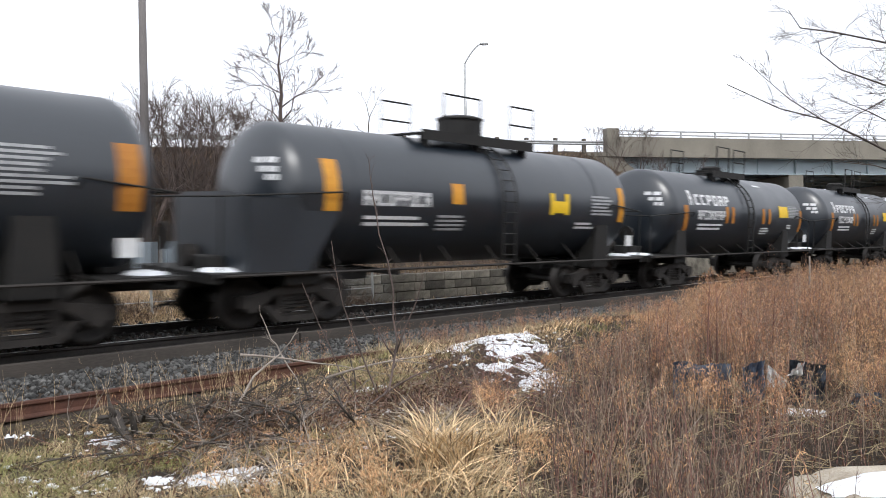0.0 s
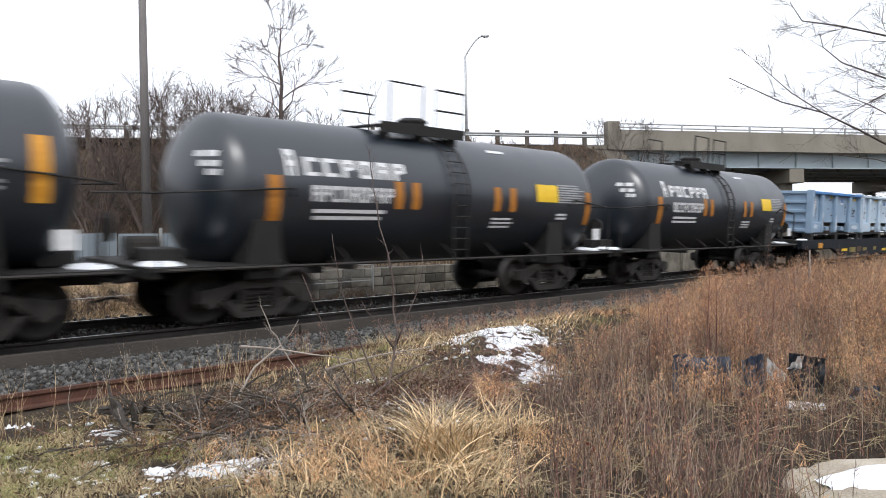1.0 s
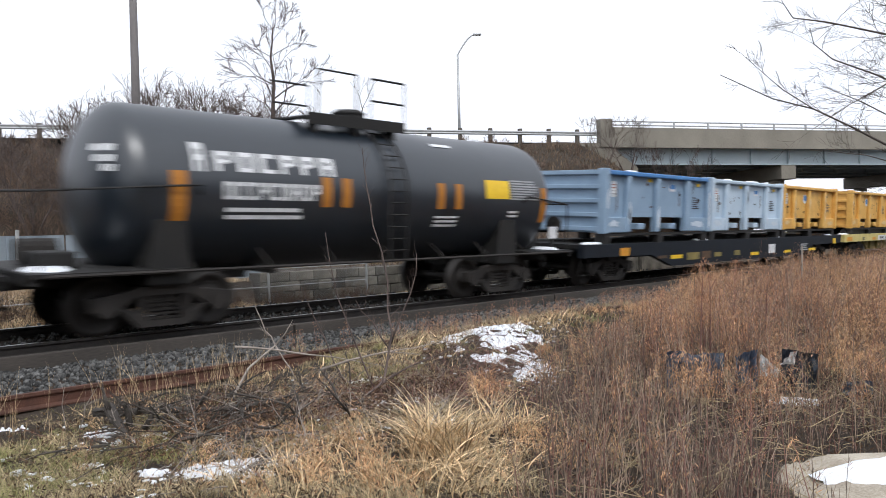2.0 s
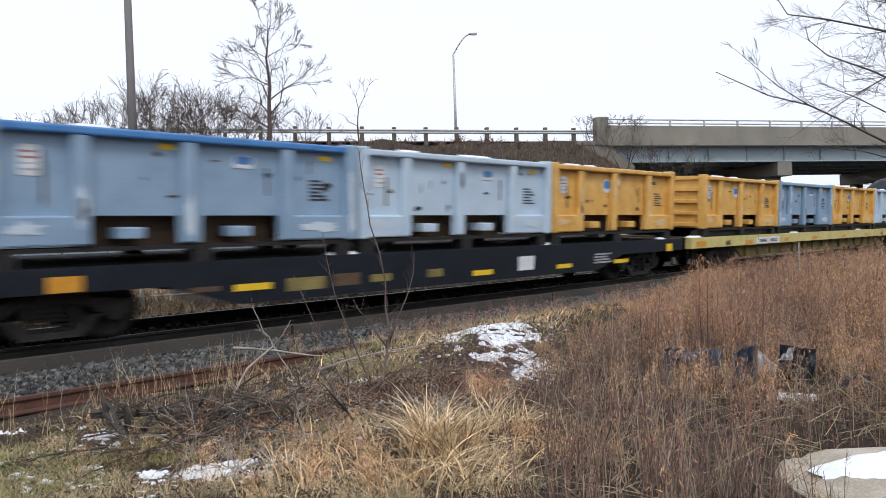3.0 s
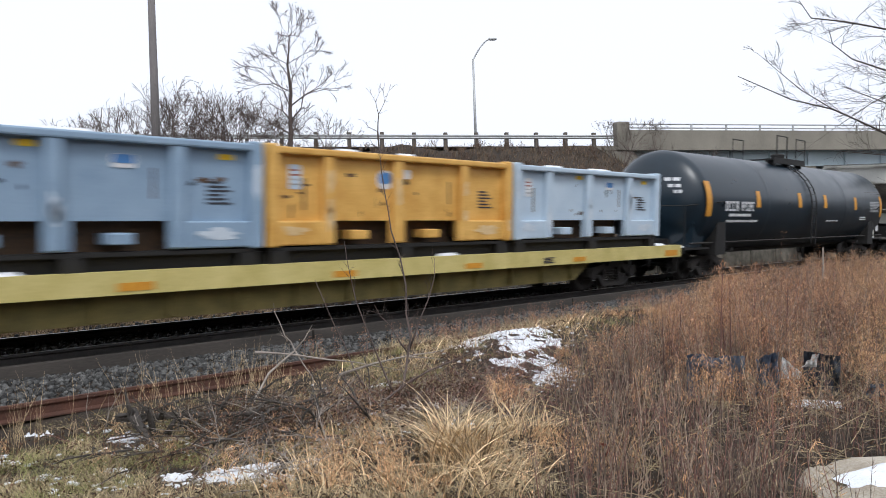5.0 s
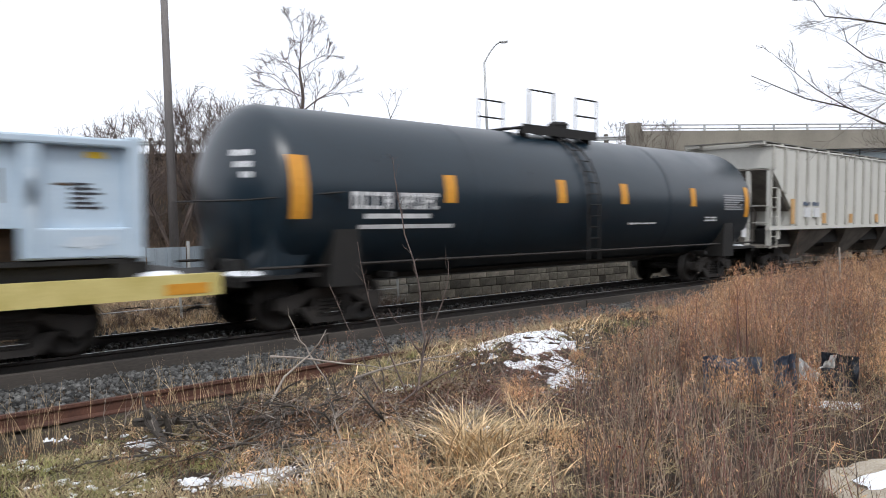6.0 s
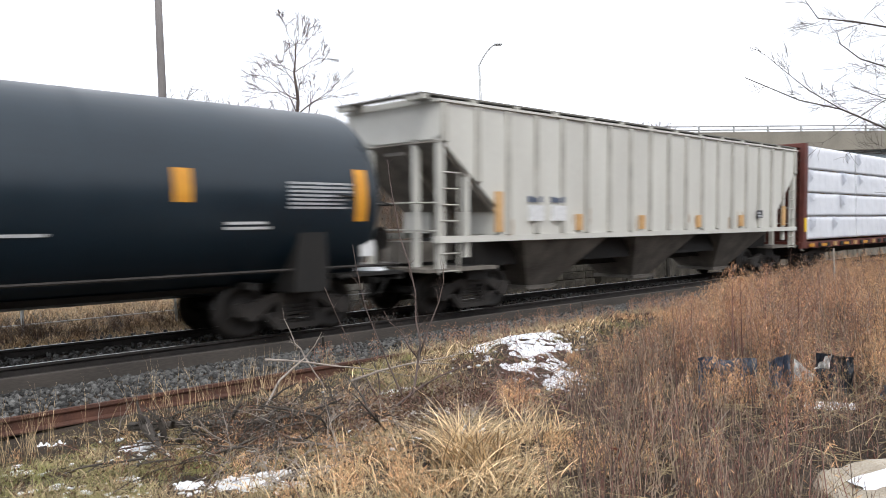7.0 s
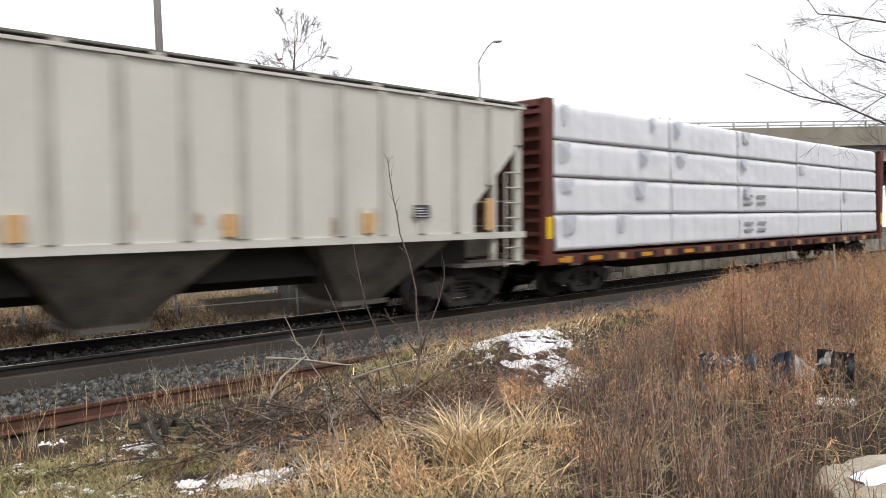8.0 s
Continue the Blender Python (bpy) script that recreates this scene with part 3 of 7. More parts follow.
def valve_platform(car, x0, x1, top, house, hoop, z_shift=0.0):
    """A skirted walkway round the valve housing, a railing at one end of each side and a hoop over the ladder."""
    deck = top + 0.02
    for y in (-0.85, 0.50):
        bm = boxes((x0, x1, y, y + 0.35, deck, deck + 0.035))
        for x in (x0 + 0.25, (x0 + x1) / 2, x1 - 0.25):
            bx(bm, x - 0.03, x + 0.03, y + 0.05, y + 0.30, top - 0.30, deck)
        part("walkway", bm, "under", car, "black grating walkway on top of the tank")
        edge = -0.865 if y < 0 else 0.85
        part("toe_board", boxes((x0, x1, edge, edge + 0.015, deck - 0.12, deck + 0.09)), "under", car)
    for xa in (x0, x1 - 0.24):
        part("walkway", boxes((xa, xa + 0.24, -0.498, 0.498, deck, deck + 0.035)), "under", car)
    bm = bmesh.new()
    h0, h1 = house
    m, r = (h0 + h1) / 2, (h1 - h0) / 2
    tube(bm, (m, 0, top - 0.05), (m, 0, deck + 0.44 + z_shift), r, n=20)
    tube(bm, (m, 0, deck + 0.44 + z_shift), (m, 0, deck + 0.475 + z_shift), r * 1.07, n=20)
    tube(bm, (m, 0, deck + 0.475 + z_shift), (m, 0, deck + 0.53 + z_shift), r * 1.05, r * 0.75, n=20)
    part("valve_housing", bm, "under", car, "black valve housing with a hinged cover")
    for dx in (-0.75, 0.72):
        bm = bmesh.new()
        tube(bm, (m + dx, 0, top - 0.05), (m + dx, 0, deck + 0.12), 0.14, n=12)
        tube(bm, (m + dx, 0, deck + 0.12), (m + dx, 0, deck + 0.16), 0.17, n=12)
        part("nozzle", bm, "under", car)
    for y, xa, xb in ((-0.85, x1 - 0.9, x1 - 0.03), (0.85, x0 + 0.35, x0 + 1.25)):
        bm = bmesh.new()
        for h in (0.44, 0.86):
            tube(bm, (xa, y, deck + h), (xb, y, deck + h), 0.022, n=6)
        for x in (xa, xb):
            tube(bm, (x, y, deck), (x, y, deck + 0.86), 0.015, n=6)
        part("platform_railing", bm, "under", car)
    bm = bmesh.new()
    path_tube(bm, [(hoop[0], -0.85, deck), (hoop[0], -0.85, deck + 0.88), (hoop[1], -0.85, deck + 0.88), (hoop[1], -0.85, deck)], 0.025)
    part("ladder_hoop", bm, "under", car)


def snow_cap(car, x0, x1, y0, y1, z, seed):
    rng = random.Random(seed)
    bm = bmesh.new()
    n = 14
    cx, cy = (x0 + x1) / 2, (y0 + y1) / 2
    c = bm.verts.new((cx, cy, z + 0.05))
    mid, rim = [], []
    for k in range(n):
        a = 2 * math.pi * k / n
        q = rng.uniform(0.8, 1.05)
        mid.append(bm.verts.new((cx + (x1 - x0) / 2 * q * 0.75 * math.cos(a), cy + (y1 - y0) / 2 * q * 0.75 * math.sin(a), z + 0.045)))
        rim.append(bm.verts.new((cx + (x1 - x0) / 2 * q * math.cos(a), cy + (y1 - y0) / 2 * q * math.sin(a), z - 0.005)))
    for k in range(n):
        j = (k + 1) % n
        bm.faces.new((c, mid[k], mid[j]))
        bm.faces.new((mid[k], rim[k], rim[j], mid[j]))
    part("snow_patch", bm, "snow", car, "patch of thin snow on the end platform", True)


def tank_car(u, length, c0, c1, zc, r, trucks, stripes, texts, bars, bands, plat, house, hoop, lad, label, shell="tank", hood=0.0, shields=True, sill=True, seed=1):
    """A tank car; lengths along it are counted from its leading end."""
    rng = random.Random(seed)
    car = thing("tank_car", label, "tank car", u, "freight cars of the train")
    part("tank", tank_shell(c0, c1, zc, r), shell, car, "", True)
    for b in bands:
        bm = bmesh.new()
        skin(bm, b - 0.05, b + 0.05, zc - 0.985 * r, zc + 0.985 * r, zc, r, 0.007, 24)
        skin(bm, b - 0.05, b + 0.05, zc - 0.985 * r, zc + 0.985 * r, zc, r, 0.007, 24, 1)
        part("jacket_band", bm, shell, car, "", True)
    for a, b, e0, e1 in ((0.0, c0 + 2.2, 0.0, c0 + 0.5), (c1 - 2.2, length, c1 - 0.5, length)):
        part("stub_sill", boxes((a, b, -0.35, 0.35, 0.72, 0.955)), "under", car)
        part("end_platform", boxes((e0, e1, -1.4, 1.4, 0.96, 1.02)), "under", car)
        for x in (a, b - 0.14):
            part("cross_sill", boxes((x, x + 0.14, -1.35, 1.35, 0.86, 0.957)), "under", car)
    for x in trucks:
        bm = bmesh.new()
        bot = zc - r
        prism(bm, [(x - 0.35, 0.78), (x + 0.35, 0.78), (x + 0.25, zc - 0.25 * r), (x - 0.25, zc - 0.25 * r)], -r * 0.94, -r * 0.55)
        prism(bm, [(x - 0.35, 0.78), (x + 0.35, 0.78), (x + 0.25, zc - 0.25 * r), (x - 0.25, zc - 0.25 * r)], r * 0.55, r * 0.94)
        bx(bm, x - 0.3, x + 0.3, -1.2, 1.2, 0.74, 0.95)
        part("bolster_saddle", bm, "under", car)
        truck(car, x)
    for x, s in ((0.0, -1), (length, 1)):
        coupler(car, x, s)
    bm = bmesh.new()
    zr = 0.98 if sill else 1.15
    tube(bm, (0.2, -1.42, zr), (length - 0.2, -1.42, zr), 0.028, n=6)
    tube(bm, (0.2, 1.42, zr), (length - 0.2, 1.42, zr), 0.028, n=6)
    for k in range(7):
        x = c0 + (c1 - c0) * (k + 0.5) / 7
        path_tube(bm, [(x, -1.42, zr), (x, -r * 0.72, zc - r * 0.7)], 0.016)
    part("running_rail", bm, "truck", car, "thin grey steel running rail")
    for xa, xb in ((0.15, c0 + 0.75), (length - 0.15, c1 - 0.75)):
        z = zc + 0.02
        bm = bmesh.new()
        path_tube(bm, [(xa, -1.3, 0.98), (xa, -1.3, z - 0.1), (xb, -r - 0.1, z + 0.05), (xb + (0.06 if xb > xa else -0.06), -r + 0.02, z - 0.1)], 0.02)
        part("side_railing", bm, "under", car)
        bm = bmesh.new()
        path_tube(bm, [(xa, 1.26, 0.98), (xa, 1.26, z - 0.1), (xa, -1.26, z - 0.1)], 0.02)
        part("end_railing", bm, "under", car)
    for xa in (0.35, length - 1.0):
        part("brake_valve_box", soft_box(xa, xa + 0.55, -0.6, 0.0, 1.02, 1.26, r=0.03), "under", car)
        bm = bmesh.new()
        tube(bm, (xa + 0.05, 0.5, 1.22), (xa + 0.6, 0.5, 1.22), 0.2, n=14)
        part("air_reservoir", bm, "truck", car, "grey air reservoir")
    bm = bmesh.new()
    tube(bm, (length - 0.22, -0.9, 1.02), (length - 0.22, -0.9, 1.75), 0.05, n=8)
    part("brake_stand", bm, "under", car)
    bm = bmesh.new()
    tube(bm, (length - 0.17, -0.9, 1.62), (length - 0.12, -0.9, 1.62), 0.22, n=18)
    part("brake_wheel", bm, "truck", car)
    part("placard", boxes((length - 1.05, length - 0.75, -1.44, -1.42, 1.32, 1.6)), "white", car, "white square hazard placard in its holder")
    for k, (x, w, z0, z1, m) in enumerate(stripes):
        bm = bmesh.new()
        skin(bm, x - w / 2, x + w / 2, z0, z1, zc, r, 0.012 if m == "yellow" else 0.008, 8)
        part("yellow_panel" if m == "yellow" else "reflective_stripe", bm, m, car)
    for x0, x1, z0, z1, n in texts:
        bm = bmesh.new()
        lettering(bm, x0, x1, z0, z1, zc, r, n, rng)
        part("lettering", bm, "white", car, "worn white stencilled lettering")
    for x0, x1, z0, z1, n in bars:
        bm = bmesh.new()
        for k in range(n):
            h = (z1 - z0) / n
            skin(bm, x0, x1 - rng.uniform(0, 0.25) * (x1 - x0), z0 + h * k + h * 0.2, z0 + h * (k + 1) - h * 0.25, zc, r, 0.008, 1)
        part("lettering", bm, "grey_letter" if n > 3 else "white", car, "worn pale stencilled lines")
    # marks on the leading head
    bm = bmesh.new()
    for k, (w, z) in enumerate(((0.42, 0.62), (0.34, 0.45), (0.22, 0.30))):
        for i in range(5):
            y0 = -0.95 + i * w / 5 - 0.05 * k
            zz = zc + z * r / 1.42
            pts = []
            for y, q in ((y0, zz - 0.05), (y0 + w / 5 * 1.4, zz - 0.05), (y0 + w / 5 * 1.4, zz + 0.05), (y0, zz + 0.05)):
                dd = max(0.0, 1 - (y * y + (q - zc) ** 2) / r ** 2)
                pts.append(bm.verts.new((c0 - 0.46 * r * math.sqrt(dd) - 0.015, y, q)))
            if i != 2:
                bm.faces.new(pts)
    part("head_lettering", bm, "white", car, "worn white stencilled lettering on the tank head")
    ladder(car, lad, zc, r, zc + r + 0.08)
    valve_platform(car, plat[0], plat[1], zc + r, house, hoop, hood)
    if shields:
        bm = bmesh.new()
        prof = [(-1.25, 0.98), (1.25, 0.98), (1.32, zc - 0.1), (0.9, zc + 0.02), (-0.9, zc + 0.02), (-1.32, zc - 0.1)]
        a = [bm.verts.new((0.62, y, z)) for y, z in prof]
        b = [bm.verts.new((0.66, y, z)) for y, z in prof]
        bm.faces.new(a)
        bm.faces.new(b[::-1])
        for i in range(len(a)):
            j = (i + 1) % len(a)
            bm.faces.new((a[j], a[i], b[i], b[j]))
        prism(bm, [(0.62, 1.0), (c0 + 0.1, 1.0), (c0 + 0.9, zc - 0.05), (0.62, zc - 0.08)], -1.32, -1.27)
        part("head_shield", bm, shell, car)
    if not sill:
        bm = bmesh.new()
        skin(bm, c0 + 1.2, c1 - 1.2, zc - r * 0.93, zc - r * 0.86, zc, r, 0.02, 3)
        part("jacket_seam", bm, "truck", car)
    for k, (a, b) in enumerate(((0.05, 0.75), (length - 0.7, length - 0.05))):
        snow_cap(car, a, b, -1.2, -0.4, 1.025, seed * 7 + k)
    return car


AM, RU = "amber", "rustamber"
# cars counted from the head of the train; u is where a car's leading end stands when the clip begins
tank_car(-7.6, 13.0, 1.6, 12.2, 2.36, 1.37, (2.3, 10.9), [(12.15, 0.34, 1.98, 2.95, RU), (8.9, 0.7, 1.95, 2.4, "yellow")], [], [(9.4, 11.4, 2.15, 2.85, 9), (9.3, 10.3, 1.55, 1.9, 4)], [3, 6.5, 10], (5.5, 8.0), (6.2, 7.0), (6.0, 7.1), 8.2, "black tank car with faded orange stripes and white lettering", seed=2)
tank_car(5.85, 12.9, 1.75, 11.85, 2.33, 1.35, (1.75, 10.95), [(2.28, 0.32, 2.06, 2.98, AM), (5.5, 0.34, 2.26, 2.68, AM), (9.0, 0.72, 2.14, 2.42, "yellow"), (8.72, 0.16, 2.1, 2.6, "yellow"), (9.3, 0.16, 2.1, 2.6, "yellow"), (11.72, 0.24, 1.95, 2.85, AM)],
         [(3.0, 4.75, 2.18, 2.46, 9)], [(3.05, 4.75, 1.78, 2.02, 2), (4.95, 5.85, 1.7, 2.05, 4), (10.35, 11.3, 2.1, 2.62, 6), (9.75, 10.6, 1.75, 1.95, 2)], [2.9, 6.9, 10.6], (4.87, 8.55), (6.36, 7.40), (5.5, 6.65), 7.07, "black tank car with amber stripes and a boxed valve housing", hood=0.07, seed=3)
PRO = ([(2.1, 0.26, 1.65, 2.5, RU), (4.86, 0.2, 1.98, 2.5, RU), (5.3, 0.2, 1.98, 2.5, RU), (7.73, 0.2, 1.98, 2.5, RU), (8.25, 0.2, 1.98, 2.5, RU), (9.5, 0.8, 2.22, 2.62, "yellow"), (11.15, 0.2, 1.7, 2.5, RU)],
       [(2.72, 5.15, 2.52, 2.84, 6), (2.85, 4.75, 2.08, 2.36, 9)], [(2.9, 4.6, 1.74, 1.98, 2), (7.6, 8.4, 1.6, 1.86, 3), (9.95, 11.0, 2.2, 2.66, 8), (9.9, 10.3, 1.8, 1.98, 2), (7.9, 8.5, 3.25, 3.36, 1)])
for k, u in enumerate((19.05, 31.7)):
    tank_car(u, 12.35, 1.65, 11.2, 2.22, 1.36, (2.0, 9.95), PRO[0], PRO[1] + [(2.35, 2.62, 2.50, 2.95, 1)], PRO[2], [6.6, 6.9], (4.75, 7.15), (6.05, 6.7), (5.0, 5.9), 6.5, "black tank car with orange stripes and large white lettering", hood=-0.2, shields=False, seed=5 + k)


def flatcar(u, length, style, trucks, label, marks):
    car = thing("flatcar", label, "flatcar", u, "freight cars of the train")
    paint = "deck_black" if style == "black" else "deck_yellow"
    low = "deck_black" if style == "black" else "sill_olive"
    top = 1.13
    bm = boxes((0.0, length, -1.30, 1.30, top - 0.10, top - 0.004))
    part("deck", bm, "under", car)
    for s in (-1, 1):
        y0, y1 = (-1.48, -1.30) if s < 0 else (1.30, 1.48)
        bm = bmesh.new()
        if style == "black":
            prism(bm, [(0.0, top), (length, top), (length, 0.80), (length - 3.4, 0.78), (length - 4.6, 0.42), (4.6, 0.42), (3.4, 0.78), (0.0, 0.80)], y0, y1)
        else:
            prism(bm, [(0.0, top), (length, top), (length, 0.80), (0.0, 0.80)], y0, y1)
        part("side_sill", bm, paint, car)
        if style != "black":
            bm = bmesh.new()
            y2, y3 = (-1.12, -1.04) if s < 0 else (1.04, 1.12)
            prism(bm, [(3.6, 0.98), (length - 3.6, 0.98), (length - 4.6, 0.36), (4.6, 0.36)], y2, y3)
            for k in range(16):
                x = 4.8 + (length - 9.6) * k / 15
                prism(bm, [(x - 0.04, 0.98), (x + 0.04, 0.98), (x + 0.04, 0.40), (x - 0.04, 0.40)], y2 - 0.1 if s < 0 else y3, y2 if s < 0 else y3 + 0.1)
            part("lower_sill", bm, low, car, "olive-yellow lower sill")
    if style != "black":
        for y in (-1.22, 1.02):
            part("deck_stringer", boxes((0.9, length - 1.0, y, y + 0.2, top - 0.002, 1.33)), "under", car, "dark stringer under the bins")
    for x in trucks:
        truck(car, x)
        part("bolster", boxes((x - 0.3, x + 0.3, -1.2, 1.2, 0.66, 0.98)), "under", car)
    for x, s in ((0.0, -1), (length, 1)):
        coupler(car, x, s)
    for x, w, z0, z1, m in marks:
        nm = {"amber": "reflective_stripe", "yellow": "reflective_stripe", "white": "white_sign", "grey_letter": "lettering", "bin_dirt_shade": "faded_dash", "sill_olive": "faded_dash"}.get(m, "lettering")
        if m in ("grey_letter", "black_letter"):
            bm = boxes(*[(x - w / 2 + w * 0.02 * (i % 2), x + w / 2 - w * 0.12 * ((i * 7) % 3), -1.494, -1.4885, z0 + (z1 - z0) * i / 4, z0 + (z1 - z0) * (i + 0.6) / 4) for i in range(4)])
        else:
            bm = boxes((x - w / 2, x + w / 2, -1.488, -1.479, z0, z1))
        part(nm, bm, m, car)
    for k, x in enumerate((0.4, length * 0.33, length * 0.64, length - 1.3)):
        snow_cap(car, x, x + 0.8, -1.4, -0.95, top, 60 + k)
    for x in (0.25, length - 0.25):
        for y in (-1.35, 1.35):
            bm = bmesh.new()
            path_tube(bm, [(x - 0.2, y, 0.8), (x - 0.2, y, 0.35), (x + 0.2, y, 0.35), (x + 0.2, y, 0.8)], 0.016)
            part("step", bm, "under", car)
    return car


def patch(name, x, z, w, h, y, material, parent, square, rng, label=""):
    """A thin mark on a bin's near side, squarish for a sticker, ragged for a scuff."""
    bm = bmesh.new()
    n = 16
    f = []
    for i in range(n):
        c, sn = math.cos(2 * math.pi * i / n), math.sin(2 * math.pi * i / n)
        e, jit = (square, 1.0) if square else (0.8, rng.uniform(0.5, 1.15))
        f.append(bm.verts.new((x + w * 0.5 * jit * math.copysign(abs(c) ** e, c), y, z + h * 0.5 * jit * math.copysign(abs(sn) ** e, sn))))
    g = [bm.verts.new((v.co.x, y + 0.005, v.co.z)) for v in f]
    bm.faces.new(f)
    for i in range(n):
        bm.faces.new((f[(i + 1) % n], f[i], g[i], g[(i + 1) % n]))
    return part(name, bm, material, parent, label)


def bin_container(u, length, paint, label, seed, rim=None, group="open-top bins on the flatcars"):
    """An open-topped steel bin with corner posts, upright ribs, a heavy rim and two fork pockets, on a dark base frame."""
    rng = random.Random(seed)
    ob = thing("bin", label, "container", u, group)
    z0, z1, hw = 1.42, 3.07, 1.29
    y_out = hw + 0.14
    L = length
    pockets = ((0.215 * L, 0.445 * L), (0.51 * L, 0.74 * L))
    top = z0 + 0.42
    for s in (-1, 1):
        a, b = (-hw, -hw + 0.05) if s < 0 else (hw - 0.05, hw)
        out = [(0.2, z0)]
        for p, q in pockets:
            out += [(p, z0), (p, top), (q, top), (q, z0)]
        out += [(L - 0.2, z0), (L - 0.2, z1), (0.2, z1)]
        bm = bmesh.new()
        prism(bm, out, a, b)
        part("side_wall", bm, paint, ob)
        yy = (-y_out, -hw) if s < 0 else (hw, y_out)
        for x in (0.185 * L, 0.447 * L, 0.742 * L):
            bm = bmesh.new()
            prism(bm, [(x, z0), (x + 0.24, z0), (x + 0.24, z1 - 0.1), (x, z1 - 0.1)], *yy)
            bmesh.ops.bevel(bm, geom=bm.edges[:], offset=0.03, segments=1, affect="EDGES")
            part("rib", bm, paint, ob)
        for x in (0.0, L - 0.22):
            part("corner_post", soft_box(x, x + 0.22, -y_out - 0.02 if s < 0 else hw - 0.1, -hw + 0.1 if s < 0 else y_out + 0.02, z0 - 0.02, z1 + 0.04, r=0.03), paint, ob)
        part("rim", soft_box(0.2, L - 0.2, -y_out - 0.02 if s < 0 else hw - 0.04, -hw + 0.04 if s < 0 else y_out + 0.02, z1 - 0.12, z1, r=0.03), rim or paint, ob)
        for xa, xb in ((0.2, pockets[0][0]), (pockets[1][1], L - 0.2)):
            part("foot_rail", soft_box(xa, xb, -y_out + 0.03 if s < 0 else hw - 0.01, -hw + 0.01 if s < 0 else y_out - 0.03, z0 + 0.002, z0 + 0.42, r=0.03), paint, ob)
        for p, q in pockets:
            m = (p + q) / 2 - 0.05
            part("pocket_block", soft_box(m - 0.19, m + 0.19, -y_out + 0.04 if s < 0 else hw - 0.3, -hw + 0.3 if s < 0 else y_out - 0.04, z0 + 0.08, z0 + 0.25, r=0.02), paint, ob)
    part("floor_plate", boxes((0.15, L - 0.15, -hw + 0.05, hw - 0.05, top, top + 0.06)), paint, ob)
    for x0, s in ((0.10, -1), (L - 0.14, 1)):
        gate = part("end_gate", boxes((x0, x0 + 0.04, -hw + 0.1, hw - 0.1, z0, z1 - 0.05)), paint, ob, "ribbed end gate")
        for k in range(5):
            z = z0 + 0.04 + k * (z1 - z0 - 0.16) / 4
            part("gate_rib", soft_box(x0 - (0.08 if s < 0 else -0.04), x0 + (0.0 if s < 0 else 0.12), -hw + 0.1, hw - 0.1, z, z + 0.12, r=0.015), paint, gate)
    for x in (0.1, L * 0.48, L - 0.4):
        for y in (-y_out + 0.05, y_out - 0.35):
            part("foot", boxes((x, x + 0.3, y, y + 0.3, 1.126, 1.335)), "under", ob)
    for ya, yb in ((-y_out + 0.06, -hw + 0.2), (hw - 0.2, y_out - 0.06)):
        part("base_rail", boxes((0.05, L - 0.05, ya, yb, 1.337, z0 - 0.022)), "under", ob, "grimy dark base rail")
    # plates added in dark brown to paint the shade inside the pockets
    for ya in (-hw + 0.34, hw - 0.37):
        part("pocket_shade", boxes((L * 0.20, L * 0.76, ya, ya + 0.03, 1.34, top - 0.003)), "bin_dirt_shade", ob, "added dark plate standing for the shade in the fork pockets")
    part("load_fill", boxes((0.16, L - 0.16, -hw + 0.06, hw - 0.06, z1 - 0.5, z1 - 0.35)), "bin_dirt_shade", ob, "dark rough load inside the bin")
    yq = -hw - 0.007
    yellow = paint == "yellow_bin"
    # stickers of the maker and the yard, then scrapes and rubbed paint
    disc = (0.425 * L, 2.60) if yellow else (0.63 * L, 2.70)
    patch("sticker", disc[0], disc[1], 0.40 if yellow else 0.36, 0.36 if yellow else 0.20, yq - 0.006, "white", ob, 0.9 if yellow else 0.3, rng, "round white sticker with a blue field")
    patch("sticker_field", disc[0], disc[1] + 0.03, 0.30, 0.22 if yellow else 0.13, yq - 0.012, "blue_rim", ob, 0.8 if yellow else 0.35, rng)
    patch("sticker", 0.07 * L + 0.18, 2.58, 0.24, 0.42, yq - 0.006, "white" if not yellow else "pale_bin", ob, 0.25, rng, "white notice sticker")
    for i in range(4):
        part("lettering", boxes((0.07 * L + 0.09, 0.07 * L + 0.26 - 0.03 * (i % 2), yq - 0.010, yq - 0.007, 2.44 + 0.08 * i, 2.47 + 0.08 * i)), "leaf_red" if i > 1 else "grey_letter", ob)
    if yellow:
        patch("sticker", 0.40 * L + 0.62, 2.72, 0.34, 0.18, yq - 0.006, "white", ob, 0.4, rng, "torn white sticker")
        patch("scuff_mark", 0.40 * L + 0.62, 2.60, 0.26, 0.20, yq - 0.003, "under", ob, 0, rng)
    else:
        for x, z in ((0.415 * L, 2.87), (0.90 * L, 2.84)):
            patch("sticker", x, z, 0.26, 0.09, yq - 0.006, "yellow", ob, 0.3, rng, "small yellow sticker")
    for k in range(rng.randrange(10, 15)):
        x = rng.choice((0.06, 0.12, 0.28, 0.34, 0.40, 0.56, 0.62, 0.69, 0.82, 0.88)) * L + rng.uniform(-0.1, 0.2)
        w, h = rng.uniform(0.04, 0.26), rng.uniform(0.03, 0.12)
        if k % 3 == 0:
            w, h = h * 0.6, w * 1.3
        patch("scuff_mark", x, rng.uniform(z0 + 0.55, z1 - 0.25), w, h, yq, rng.choice(("bin_dirt_shade", "under", "bin_dirt_shade")), ob, 0, rng)
